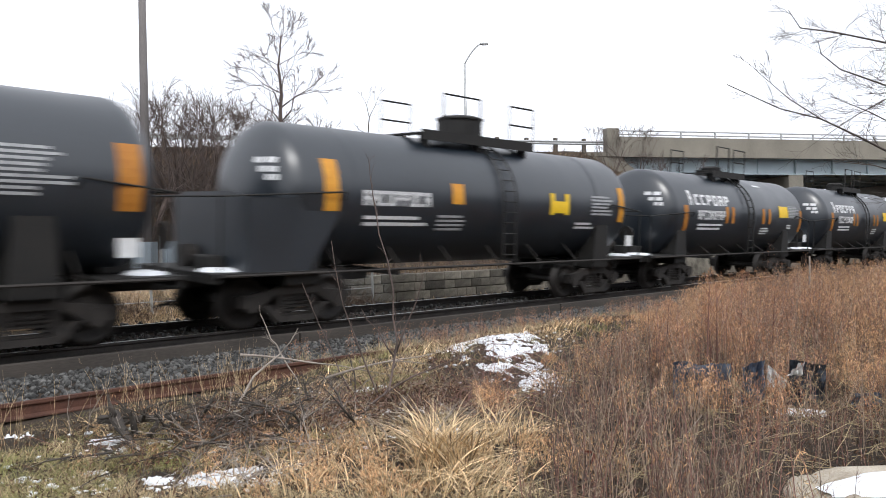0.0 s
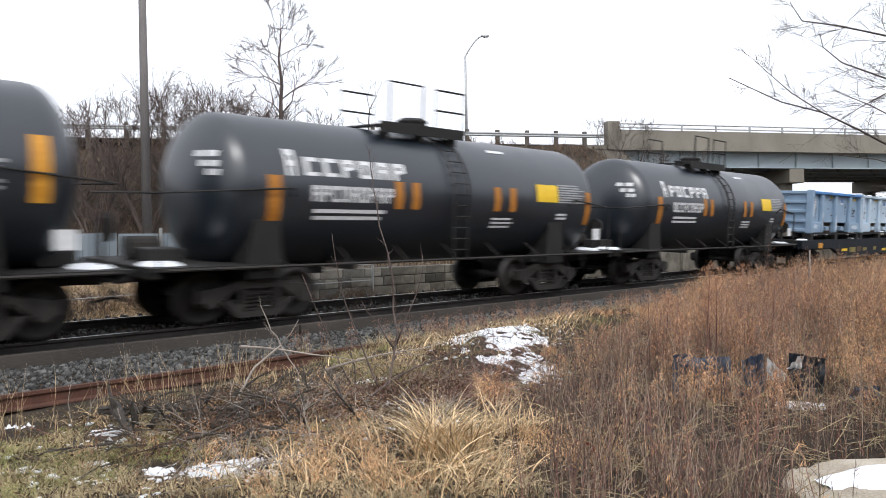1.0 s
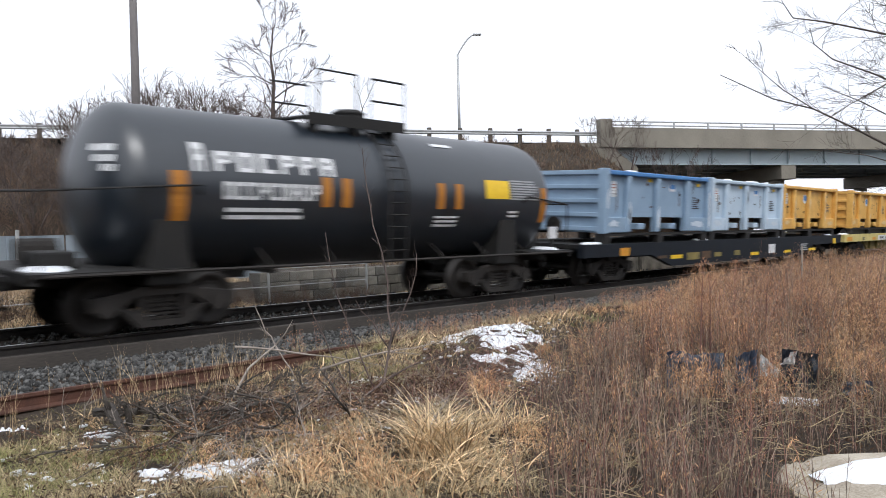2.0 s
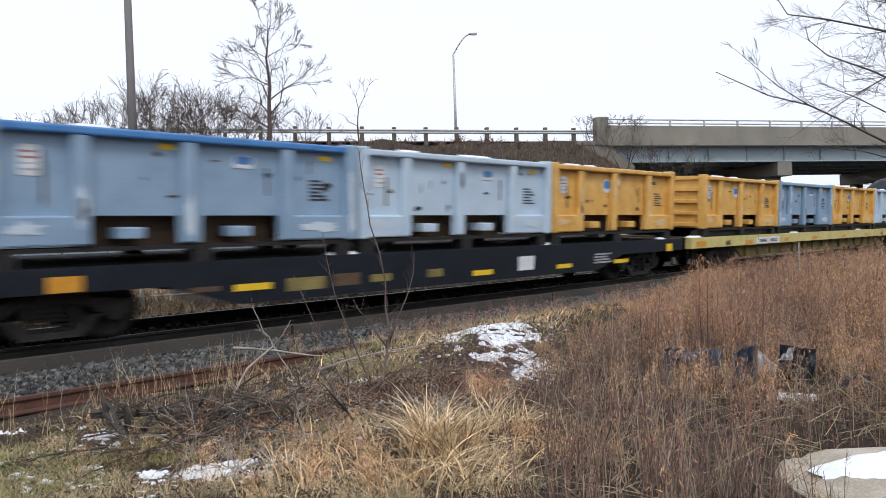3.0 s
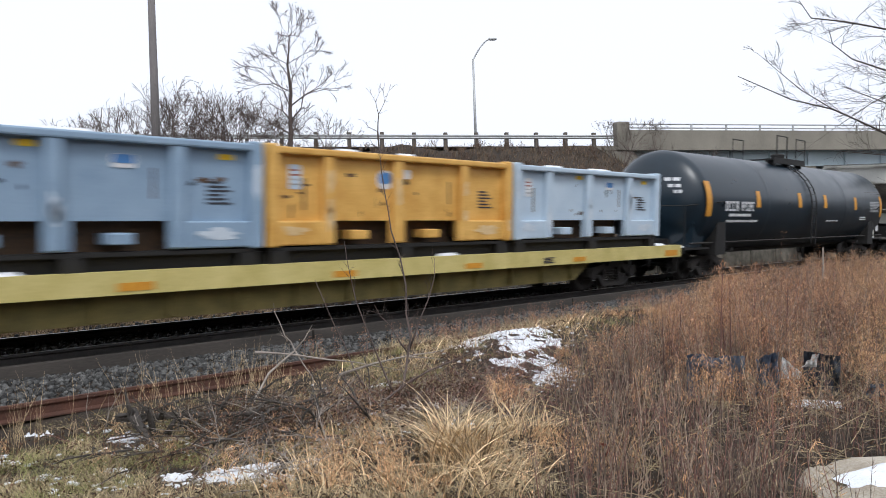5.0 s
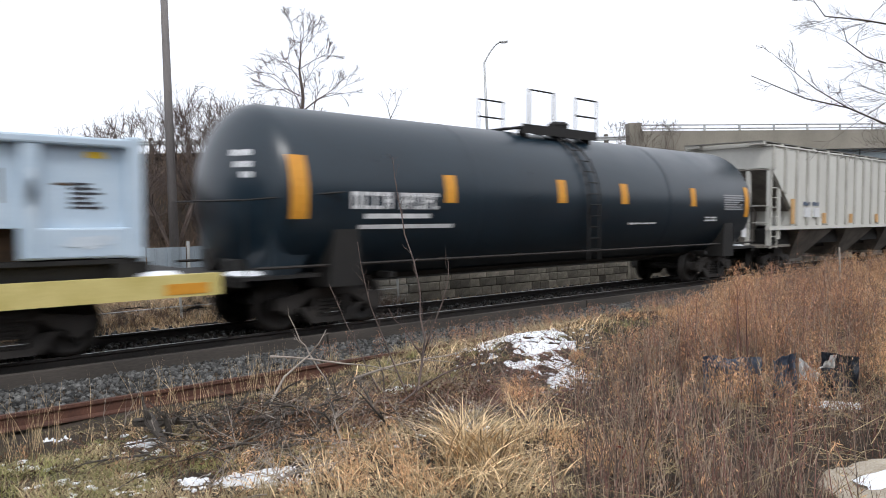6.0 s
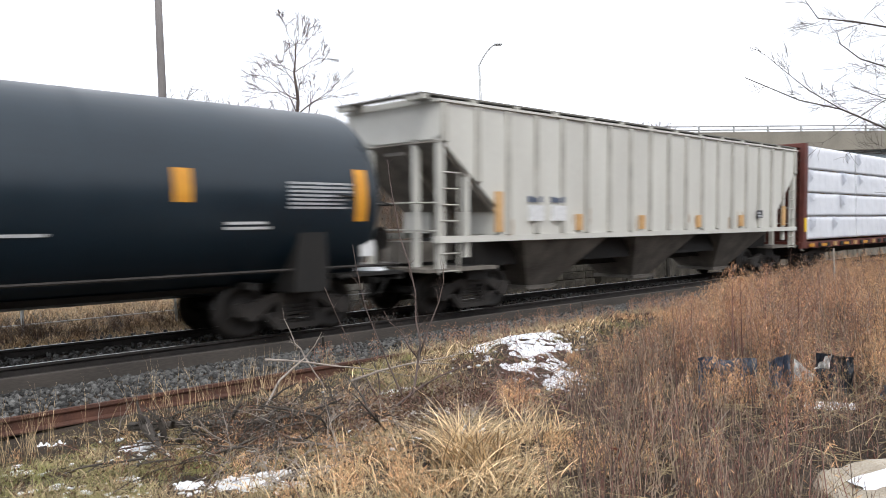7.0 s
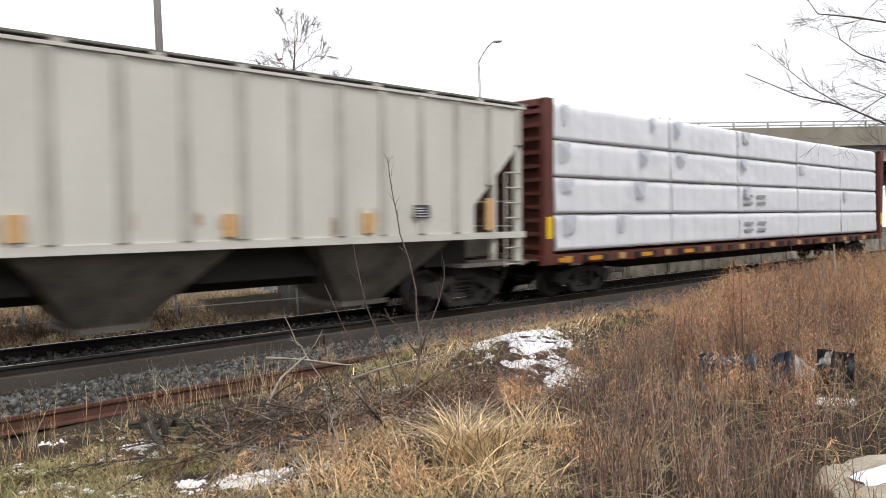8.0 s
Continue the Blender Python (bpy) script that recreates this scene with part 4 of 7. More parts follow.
    for k in range(7):
        # rubbed, faded paint on the proud faces
        x = rng.choice((0.185 * L + 0.12, 0.447 * L + 0.12, 0.742 * L + 0.12, L - 0.11, 0.11))
        post = x < 0.2 or x > L - 0.2
        patch("rubbed_paint", x, rng.uniform(z0 + 0.3, z1 - 0.3), 0.15, rng.uniform(0.2, 0.7), -y_out - (0.027 if post else 0.007), "bin_faded" if yellow else "bin_chalk", ob, 0, rng)
    for xa, xb, za in ((0.02, 0.15, 0.25), (0.78, 0.97, 0.22)):
        patch("rubbed_paint", (xa + xb) / 2 * L, z0 + za, (xb - xa) * L * 0.7, 0.2, -y_out + 0.022, "bin_faded" if yellow else "bin_chalk", ob, 0, rng)
    for i in range(6):
        part("lettering", boxes((L * 0.845, L * 0.845 + 0.42 - 0.08 * (i % 3), yq - 0.002, yq + 0.003, z0 + 0.68 + 0.065 * i, z0 + 0.71 + 0.065 * i)), "black_letter", ob)
    for xa, wa, za, zb in ((0.125, 0.05, 0.6, 1.15), (0.70, 0.04, 0.75, 1.2)):
        part("rust_run", boxes((L * xa, L * xa + wa, yq, yq + 0.004, z0 + za, z0 + zb)), "bin_dirt_shade", ob, "worn rusty latch mark")
    for k in range(2):
        xs = rng.uniform(0.4, L - 1.8)
        snow_cap(ob, xs, xs + rng.uniform(0.5, 1.3), -y_out, -hw + 0.03, z1 - 0.01, seed + 50 * k)
    return ob


BLACK_MARKS = [(1.95, 0.45, 0.80, 1.02, "amber"), (4.0, 0.5, 0.66, 0.74, "bin_dirt_shade"), (4.85, 0.68, 0.63, 0.74, "yellow"), (5.9, 0.8, 0.56, 0.78, "sill_olive"), (6.78, 0.6, 0.58, 0.80, "bin_dirt_shade"), (7.6, 0.5, 0.6, 0.74, "sill_olive"), (9.04, 0.42, 0.60, 0.76, "sill_olive"), (10.5, 0.64, 0.55, 0.66, "yellow"), (12.0, 0.57, 0.58, 0.90, "white"), (13.5, 0.6, 0.55, 0.65, "yellow"), (15.2, 0.8, 0.60, 0.88, "grey_letter"), (16.1, 0.7, 0.56, 0.66, "yellow"), (18.75, 0.35, 0.78, 1.0, "yellow")]
flatcar(44.4, 19.6, "black", (1.9, 17.7), "black flatcar with yellow reflective dashes carrying open bins", BLACK_MARKS)
YEL_MARKS = [(0.7, 0.7, 0.84, 1.02, "amber"), (2.7, 0.4, 0.86, 1.0, "black_letter"), (4.33, 0.52, 0.84, 0.97, "amber"), (6.05, 2.1, 0.82, 1.05, "white"), (5.6, 0.7, 0.88, 0.99, "black_letter"), (6.55, 0.65, 0.88, 0.99, "black_letter"), (7.8, 0.42, 0.85, 0.98, "amber"), (10.9, 0.52, 0.85, 0.97, "amber"), (14.6, 0.5, 0.85, 0.96, "amber"), (17.9, 0.5, 0.85, 0.96, "amber"), (20.4, 0.4, 0.86, 1.0, "black_letter"), (21.6, 0.5, 0.85, 0.96, "amber"), (25.95, 0.66, 0.84, 1.0, "amber")]
flatcar(64.5, 26.5, "yellow", (3.0, 23.6), "faded yellow flatcar carrying open bins", YEL_MARKS)
BL = "dented blue-grey open-top steel bin on a flatcar"
PA = "scuffed pale blue open-top steel bin on a flatcar"
YE = "scratched amber-yellow open-top steel bin on a flatcar"
for k, (u, w, p, lab, rim) in enumerate(((45.38, 6.04, "blue_bin", "blue-grey open-top steel bin with a bright blue rim", "blue_rim"), (51.51, 5.88, "pale_bin", PA, None), (57.45, 6.0, "yellow_bin", YE, None), (65.46, 6.03, "yellow_bin", YE, None),
                                         (71.59, 5.9, "blue_bin", BL, None), (77.57, 6.07, "yellow_bin", YE, None), (83.74, 6.1, "pale_bin", PA, None))):
    bin_container(u, w, p, lab, 11 + k, rim)

tank_car(91.35, 18.15, 1.0, 17.15, 2.33, 1.65, (1.95, 16.0), [(0.95, 0.34, 1.95, 3.0, AM), (4.36, 0.30, 2.25, 2.78, AM), (7.84, 0.30, 2.28, 2.80, AM), (10.32, 0.30, 2.28, 2.78, AM), (13.71, 0.28, 2.25, 2.75, AM), (16.96, 0.26, 1.95, 2.85, AM)],
         [(2.0, 2.95, 2.12, 2.42, 4), (3.1, 4.05, 2.12, 2.42, 6)], [(2.3, 4.1, 1.92, 2.08, 1), (2.2, 4.9, 1.74, 1.88, 1), (10.6, 11.9, 1.76, 1.84, 1), (15.5, 16.8, 2.15, 2.62, 7), (14.4, 15.3, 1.82, 1.98, 2)], [5.2, 9.0, 12.5], (7.35, 10.25), (9.5, 10.0), (7.6, 8.5), 8.93, "long blue-black tank car with amber stripes", shell="tank2", hood=-0.15, shields=True, sill=False, seed=9)


# covered hopper
def covered_hopper(u):
    L = 18.2
    car = thing("covered_hopper", "weathered pale grey covered hopper car with upright ribs", "hopper car", u, "freight cars of the train")
    e0, e1, eave, low, hw = 0.70, 17.75, 4.26, 1.64, 1.50
    s0, s1 = 2.35, 16.3
    bm = bmesh.new()
    prism(bm, [(e0, eave), (e0, 3.55), (s0, 2.2), (s0, low), (s1, low), (s1, 2.2), (e1, 3.55), (e1, eave)], -hw, hw)
    bmesh.ops.recalc_face_normals(bm, faces=bm.faces[:])
    part("body", bm, "hopper", car)
    bm = bmesh.new()
    pts = [(-hw - 0.05, eave), (-hw - 0.05, eave + 0.05), (-0.9, eave + 0.13), (0.9, eave + 0.13), (hw + 0.05, eave + 0.05), (hw + 0.05, eave)]
    ends = [[bm.verts.new((x, y, z)) for y, z in pts] for x in (e0 - 0.06, e1 + 0.06)]
    for i in range(len(pts)):
        j = (i + 1) % len(pts)
        bm.faces.new((ends[0][i], ends[0][j], ends[1][j], ends[1][i]))
    bm.faces.new(ends[0])
    bm.faces.new(ends[1][::-1])
    bmesh.ops.recalc_face_normals(bm, faces=bm.faces[:])
    part("roof", bm, "hopper", car)
    for y in (-1.12, 1.12):
        walkway = part("running_board", boxes((e0 - 0.4, e1 + 0.35, y - 0.26, y + 0.26, eave + 0.135, eave + 0.165)), "roofwalk", car, "dark grating running board")
        for k in range(14):
            x = e0 - 0.3 + (e1 - e0 + 0.5) * k / 13
            part("saddle", boxes((x - 0.07, x + 0.07, y - 0.29, y + 0.27, eave + 0.04, eave + 0.132)), "hopper_rib", walkway)
    for x in (e0 - 0.4, e1 + 0.1):
        part("end_walk", boxes((x, x + 0.25, -0.855, 0.855, eave + 0.135, eave + 0.165)), "roofwalk", car)
    for k in range(5):
        x = e0 + 1.9 + k * 3.2
        part("roof_hatch", soft_box(x, x + 2.6, -0.5, 0.5, eave + 0.131, eave + 0.21, r=0.03), "hopper_dark", car)
    for k in range(19):
        x = e0 + 0.10 + (e1 - e0 - 0.2) * k / 18
        zl = low
        if x < s0:
            zl = 3.55 - (x - e0) / (s0 - e0) * 1.35 + 0.02
        elif x > s1:
            zl = 2.2 + (x - s1) / (e1 - s1) * 1.35 + 0.02
        for s in (-1, 1):
            bm = bmesh.new()
            prism(bm, [(x - 0.09, zl), (x + 0.09, zl), (x + 0.07, eave - 0.02), (x - 0.07, eave - 0.02)], *((-hw - 0.06, -hw) if s < 0 else (hw, hw + 0.06)))
            bmesh.ops.bevel(bm, geom=bm.edges[:], offset=0.02, segments=1, affect="EDGES")
            part("side_rib", bm, "hopper_rib", car)
    for s in (-1, 1):
        part("side_sill", boxes((e0 - 0.1, e1 + 0.1, -hw - 0.03 if s < 0 else hw - 0.12, -hw + 0.12 if s < 0 else hw + 0.03, low - 0.13, low)), "hopper", car)
    cols = ((3.25, 6.5), (7.8, 11.0), (12.5, 15.75))
    # plain dark blocks fill the gaps between the hopper bays
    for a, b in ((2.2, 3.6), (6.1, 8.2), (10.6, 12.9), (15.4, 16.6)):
        part("bay_gap_block", boxes((a, b, -0.95, 0.95, 0.95, low - 0.11)), "under", car)
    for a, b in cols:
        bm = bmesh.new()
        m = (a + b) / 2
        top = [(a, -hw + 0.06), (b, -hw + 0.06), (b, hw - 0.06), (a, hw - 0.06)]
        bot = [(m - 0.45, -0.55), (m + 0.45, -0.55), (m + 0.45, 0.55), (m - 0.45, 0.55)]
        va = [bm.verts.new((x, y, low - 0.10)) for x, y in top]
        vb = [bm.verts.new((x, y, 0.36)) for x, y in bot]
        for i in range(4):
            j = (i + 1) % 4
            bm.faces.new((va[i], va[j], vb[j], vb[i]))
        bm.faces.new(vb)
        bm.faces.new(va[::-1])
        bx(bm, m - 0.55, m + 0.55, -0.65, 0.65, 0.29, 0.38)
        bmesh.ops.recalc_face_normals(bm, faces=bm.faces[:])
        part("discharge_hopper", bm, "hopper_dark", car, "dark brown-grey sloping discharge hopper")
    for x0, sgn in ((e0, 1), (e1, -1)):
        bm = bmesh.new()
        for y in (-1.42, -0.72, 0.72, 1.42):
            bx(bm, min(x0, x0 + sgn * 0.12), max(x0, x0 + sgn * 0.12), y - 0.07, y + 0.07, 1.0, 3.6)
        bx(bm, min(x0 + sgn * 0.75, x0 + sgn * 0.85), max(x0 + sgn * 0.75, x0 + sgn * 0.85), -1.46, -1.36, 1.2, 2.9)
        bx(bm, min(x0, x0 + sgn * 1.7), max(x0, x0 + sgn * 1.7), -1.50, -1.38, 1.52, 1.64)
        part("end_platform", boxes((min(x0 - sgn * 0.3, x0 + sgn * 1.7), max(x0 - sgn * 0.3, x0 + sgn * 1.7), -1.45, 1.45, 0.93, 0.998)), "hopper_dark", car, "grimy end platform")
        part("end_frame", bm, "hopper", car)
        bm = bmesh.new()
        for z in (1.3, 1.62, 1.94, 2.26, 2.58, 2.9):
            tube(bm, (x0 - sgn * 0.02, -1.50, z), (x0 + sgn * 0.5, -1.50, z), 0.016, n=6)
        for dx in (0, 0.5):
            tube(bm, (x0 + sgn * dx, -1.50, 0.9), (x0 + sgn * dx, -1.50, 3.5 if dx == 0 else 2.9), 0.022, n=6)
        tube(bm, (x0, -1.50, 0.95), (x0 + sgn * 0.5, -1.50, 0.95), 0.016, n=6)
        path_tube(bm, [(x0 - sgn * 0.05, -1.45, 2.3), (x0 - sgn * 0.1, 0, 2.3), (x0 - sgn * 0.05, 1.45, 2.3)], 0.02)
        path_tube(bm, [(x0 - sgn * 0.05, -1.45, 1.75), (x0 - sgn * 0.1, 0, 1.75), (x0 - sgn * 0.05, 1.45, 1.75)], 0.02)
        part("end_ladder", bm, "hopper_rib", car)
        bm = boxes((min(x0, x0 + sgn * 0.9), max(x0, x0 + sgn * 0.9), -0.5, 0.3, 1.08, 1.5))
        tube(bm, (x0 + sgn * 0.6, 0.7, 1.3), (x0 + sgn * 1.3, 0.7, 1.3), 0.2, n=12)
        bm2 = bmesh.new()
        prism(bm2, [(x0 + sgn * 0.14, 3.5), (x0 + sgn * 1.6, 2.15), (x0 + sgn * 1.6, 1.08), (x0 + sgn * 1.4, 1.08), (x0 + sgn * 1.4, 2.1), (x0 + sgn * 0.1, 3.3)], -0.3, 0.3)
        bmesh.ops.recalc_face_normals(bm2, faces=bm2.faces[:])
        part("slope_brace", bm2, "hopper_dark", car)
        # thin panel added below the end slope, its shade put into the colour
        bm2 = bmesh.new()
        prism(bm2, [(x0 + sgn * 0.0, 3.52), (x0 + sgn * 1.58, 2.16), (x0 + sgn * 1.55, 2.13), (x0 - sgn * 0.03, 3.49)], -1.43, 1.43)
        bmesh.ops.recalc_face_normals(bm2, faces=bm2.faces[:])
        part("slope_shade_sheet", bm2, "hopper_dark", car, "sloping end sheet with its shade put into a dark colour")
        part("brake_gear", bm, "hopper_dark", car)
        coupler(car, x0 - sgn * 0.4, -sgn)
        tx = x0 + sgn * 1.35
        truck(car, tx)
        part("bolster", boxes((tx - 0.3, tx + 0.3, -1.2, 1.2, 0.7, 1.0)), "under", car)
    part("centre_sill", boxes((0.3, L - 0.3, -0.3, 0.3, 0.75, 1.0)), "under", car)
    for x, z0, z1 in ((2.35, 1.7, 2.55), (5.15, 1.7, 2.08), (7.87, 1.7, 2.05), (10.85, 1.7, 2.05), (13.55, 1.7, 2.05), (16.7, 1.7, 2.35)):
        part("reflective_stripe", boxes((x - 0.1, x + 0.1, -hw - 0.075, -hw - 0.01, z0, z1)), "faded", car, "faded orange stripe")
    for x in (3.35, 4.15):
        part("white_sign", boxes((x, x + 0.46, -hw - 0.075, -hw - 0.002, 1.93, 2.27)), "white", car)
        for i in range(3):
            part("lettering", boxes((x - 0.02 + 0.17 * i, x + 0.07 + 0.17 * i, -hw - 0.075, -hw - 0.002, 2.34, 2.47 - 0.03 * (i % 2))), "blue_letter", car)
    rng = random.Random(8)
    for k in range(16):
        x = rng.uniform(2.6, 16.0)
        patch("rust_stain", x, low + rng.uniform(0.1, 0.4), rng.uniform(0.05, 0.16), rng.uniform(0.2, 0.6), -hw - 0.006, "hopper_rust", car, 0, rng)
    part("data_plate", boxes((14.6, 15.0, -hw - 0.075, -hw - 0.06, 1.95, 2.2)), "black_letter", car)
    part("lettering", boxes(*[(14.63, 14.95 - 0.04 * i, -hw - 0.082, -hw - 0.076, 1.98 + 0.05 * i, 2.0 + 0.05 * i) for i in range(4)]), "white", car)
    return car


covered_hopper(109.65)


def centre_beam(u):
    L = 23.4
    car = thing("centre_beam_flatcar", "oxide-brown centre-beam flatcar with tall end bulkheads", "flatcar", u, "freight cars of the train")
    part("deck", boxes((0, L, -1.35, 1.35, 0.98, 1.08)), "brown_car", car)
    for s in (-1, 1):
        bm = boxes((0, L, -1.45 if s < 0 else 1.35, -1.35 if s < 0 else 1.45, 0.84, 1.06))
        sill = part("side_sill", bm, "brown_car", car)
        for k in range(30):
            x = 0.9 + k * (L - 1.8) / 29
            part("winch", boxes((x - 0.12, x + 0.12, -1.52 if s < 0 else 1.45, -1.45 if s < 0 else 1.52, 0.88, 1.03)), "lumber" if k % 3 == 0 else "truck", sill)
    bm = bmesh.new()
    prism(bm, [(3.4, 0.98), (L - 3.4, 0.98), (L - 5, 0.5), (5, 0.5)], -0.3, 0.3)
    part("centre_sill", bm, "under", car)
    bm = boxes((0.4, L - 0.4, -0.06, 0.06, 4.3, 4.5))
    for k in range(12):
        x = 0.6 + k * (L - 1.2) / 11
        bx(bm, x - 0.1, x + 0.1, -0.07, 0.07, 1.08, 4.3)
    part("centre_beam", bm, "brown_car", car)
    for x0, s in ((0.06, 1), (L - 0.06, -1)):
        a, b = min(x0, x0 + s * 0.32), max(x0, x0 + s * 0.32)
        bm = boxes((a, b, -1.48, -1.30, 0.86, 4.62), (a, b, 1.30, 1.48, 0.86, 4.62), (a, b, -1.4, 1.4, 4.45, 4.62))
        bx(bm, x0 + s * 0.2 - 0.03, x0 + s * 0.2 + 0.03, -1.3, 1.3, 1.0, 4.5)
        bmesh.ops.bevel(bm, geom=[e for e in bm.edges if e.calc_length() > 1], offset=0.02, segments=1, affect="EDGES")
        part("bulkhead", bm, "brown_car", car, "tall oxide-brown end bulkhead with cross ribs")
        for k in range(11):
            z = 1.2 + k * 0.31
            part("bulkhead_rib", boxes((a + 0.02, b - 0.02, -1.295, 1.295, z, z + 0.09)), "brown_car", car)
        part("reflective_stripe", boxes((a + 0.05, b - 0.05, -1.49, -1.478, 1.45, 1.95)), "yellow", car)
        coupler(car, x0, -s)
        truck(car, x0 + s * 2.0)
    for x in (0.5, 1.7, 4.0, 6.2):
        part("reflective_dash", boxes((x, x + 0.5, -1.53, -1.521, 0.9, 1.0)), "amber", car)
    return car


def lumber_bundle(u, w, z, h, seed, tier):
    rng = random.Random(seed)
    ob = thing("lumber_bundle", "stack of lumber wrapped in creased white sheeting", "lumber bundle", u, "wrapped lumber on the centre-beam flatcar")
    lean = 0.035
    nx, nz = int(w / 0.11), 9
    bm = bmesh.new()
    grid = []
    for i in range(nx + 1):
        col = []
        for k in range(nz + 1):
            x, zz = w * i / nx, z + h * k / nz
            p = Vector((x * 0.9 + zz * 0.4, zz * 1.6, seed * 3.1))
            y = -1.42 + lean * (zz - 1.1) + 0.016 * noise.noise(p) + 0.012 * noise.noise(p * 3.2)
            y += 0.014 * max(0.0, noise.noise(Vector((x * 2.1, zz * 0.8, seed)))) * (1 - k / nz)
            if k == nz:
                zz += 0.012 * noise.noise(Vector((x * 3, 0, seed)))
                y += 0.05
            col.append(bm.verts.new((x, y, zz)))
        grid.append(col)
    back = [[bm.verts.new((w * i / nx, -0.12, z + h * k)) for k in (0, 1)] for i in range(nx + 1)]
    for i in range(nx):
        for k in range(nz):
            bm.faces.new((grid[i][k], grid[i + 1][k], grid[i + 1][k + 1], grid[i][k + 1]))
        bm.faces.new((grid[i][nz], grid[i + 1][nz], back[i + 1][1], back[i][1]))
        bm.faces.new((grid[i + 1][0], grid[i][0], back[i][0], back[i + 1][0]))
        bm.faces.new((back[i][1], back[i + 1][1], back[i + 1][0], back[i][0]))
    for i, flip in ((0, False), (nx, True)):
        f = grid[i][::-1] + [back[i][0], back[i][1]]
        bm.faces.new(f[::-1] if flip else f)
    part("wrap", bm, "wrap", ob, smooth=True)
    for q in (0.03, 0.3, 0.58, 0.85):
        part("spacer_board", boxes((w * q, w * q + 0.32, -1.385 + lean * (z - 1.1), -0.15, z - 0.021, z)), "lumber", ob)
    for i in range(1, int(w / 0.62)):
        x = i * 0.62
        bm = bmesh.new()
        y0, y1 = -1.452 + lean * (z - 1.1), -1.43 + lean * (z + h - 1.1)
        v = [bm.verts.new(c) for c in ((x, y0, z), (x + 0.018, y0, z), (x + 0.018, y1, z + h), (x, y1, z + h))]
        bm.faces.new(v)
        part("strap", bm, "strap", ob, "thin pale grey strapping band")
    for k in range(2 if seed % 5 == 0 else rng.randrange(2)):
        # a fold of loose sheeting that has blown away from the stack
        xf, wf = (rng.uniform(0.02, 0.3) if k == 0 else rng.uniform(0.8, w - 1.0)), rng.uniform(0.35, 0.7)
        bm = bmesh.new()
        yf = -1.44 + lean * (z + h - 1.1)
        v = [bm.verts.new(c) for c in ((xf, yf, z + h * 0.98), (xf + wf, yf, z + h * 0.98), (xf + wf * 0.55, yf - 0.10, z + h * rng.uniform(0.5, 0.7)), (xf + wf * 0.1, yf - 0.05, z + h * rng.uniform(0.35, 0.6)))]
        bm.faces.new(v)
        bmesh.ops.solidify(bm, geom=bm.faces[:], thickness=0.006)
        part("loose_flap", bm, "wrap", ob, "loose flap of white sheeting")
    if tier in (0, 1) and seed % 5 == 2:
        bm = bmesh.new()
        for r in range(2):
            for k in range(2):
                x, zz = 0.25 + 0.95 * k, z + 0.25 + 0.22 * r
                bx(bm, x, x + 0.62, -1.468 + lean * (z - 1.1), -1.455 + lean * (z - 1.1), zz, zz + 0.09)
        part("lettering", bm, "grey_letter", ob)
    return ob


centre_beam(128.2)
for tier in range(4):
    x = 128.72
    for k, w in enumerate((5.2, 4.1, 4.6, 4.2, 4.2)):
        lumber_bundle(x, w - 0.03, 1.16 + 0.86 * tier, 0.838, tier * 5 + k, tier)
        x += w


# ---- overpass, embankment, lamps ----
ROAD_YAW = math.degrees(math.atan2(ROAD_DIR.y, ROAD_DIR.x))


def on_road(s, w, z):
    """A pose s metres along the overpass, w metres back from its near edge."""
    p = ROAD_A + ROAD_DIR * s - ROAD_N * w
    return pose(p.x, p.y, z, 0, 0, ROAD_YAW)


def fixed(ob, m):
    ob.matrix_basis = m
    return ob


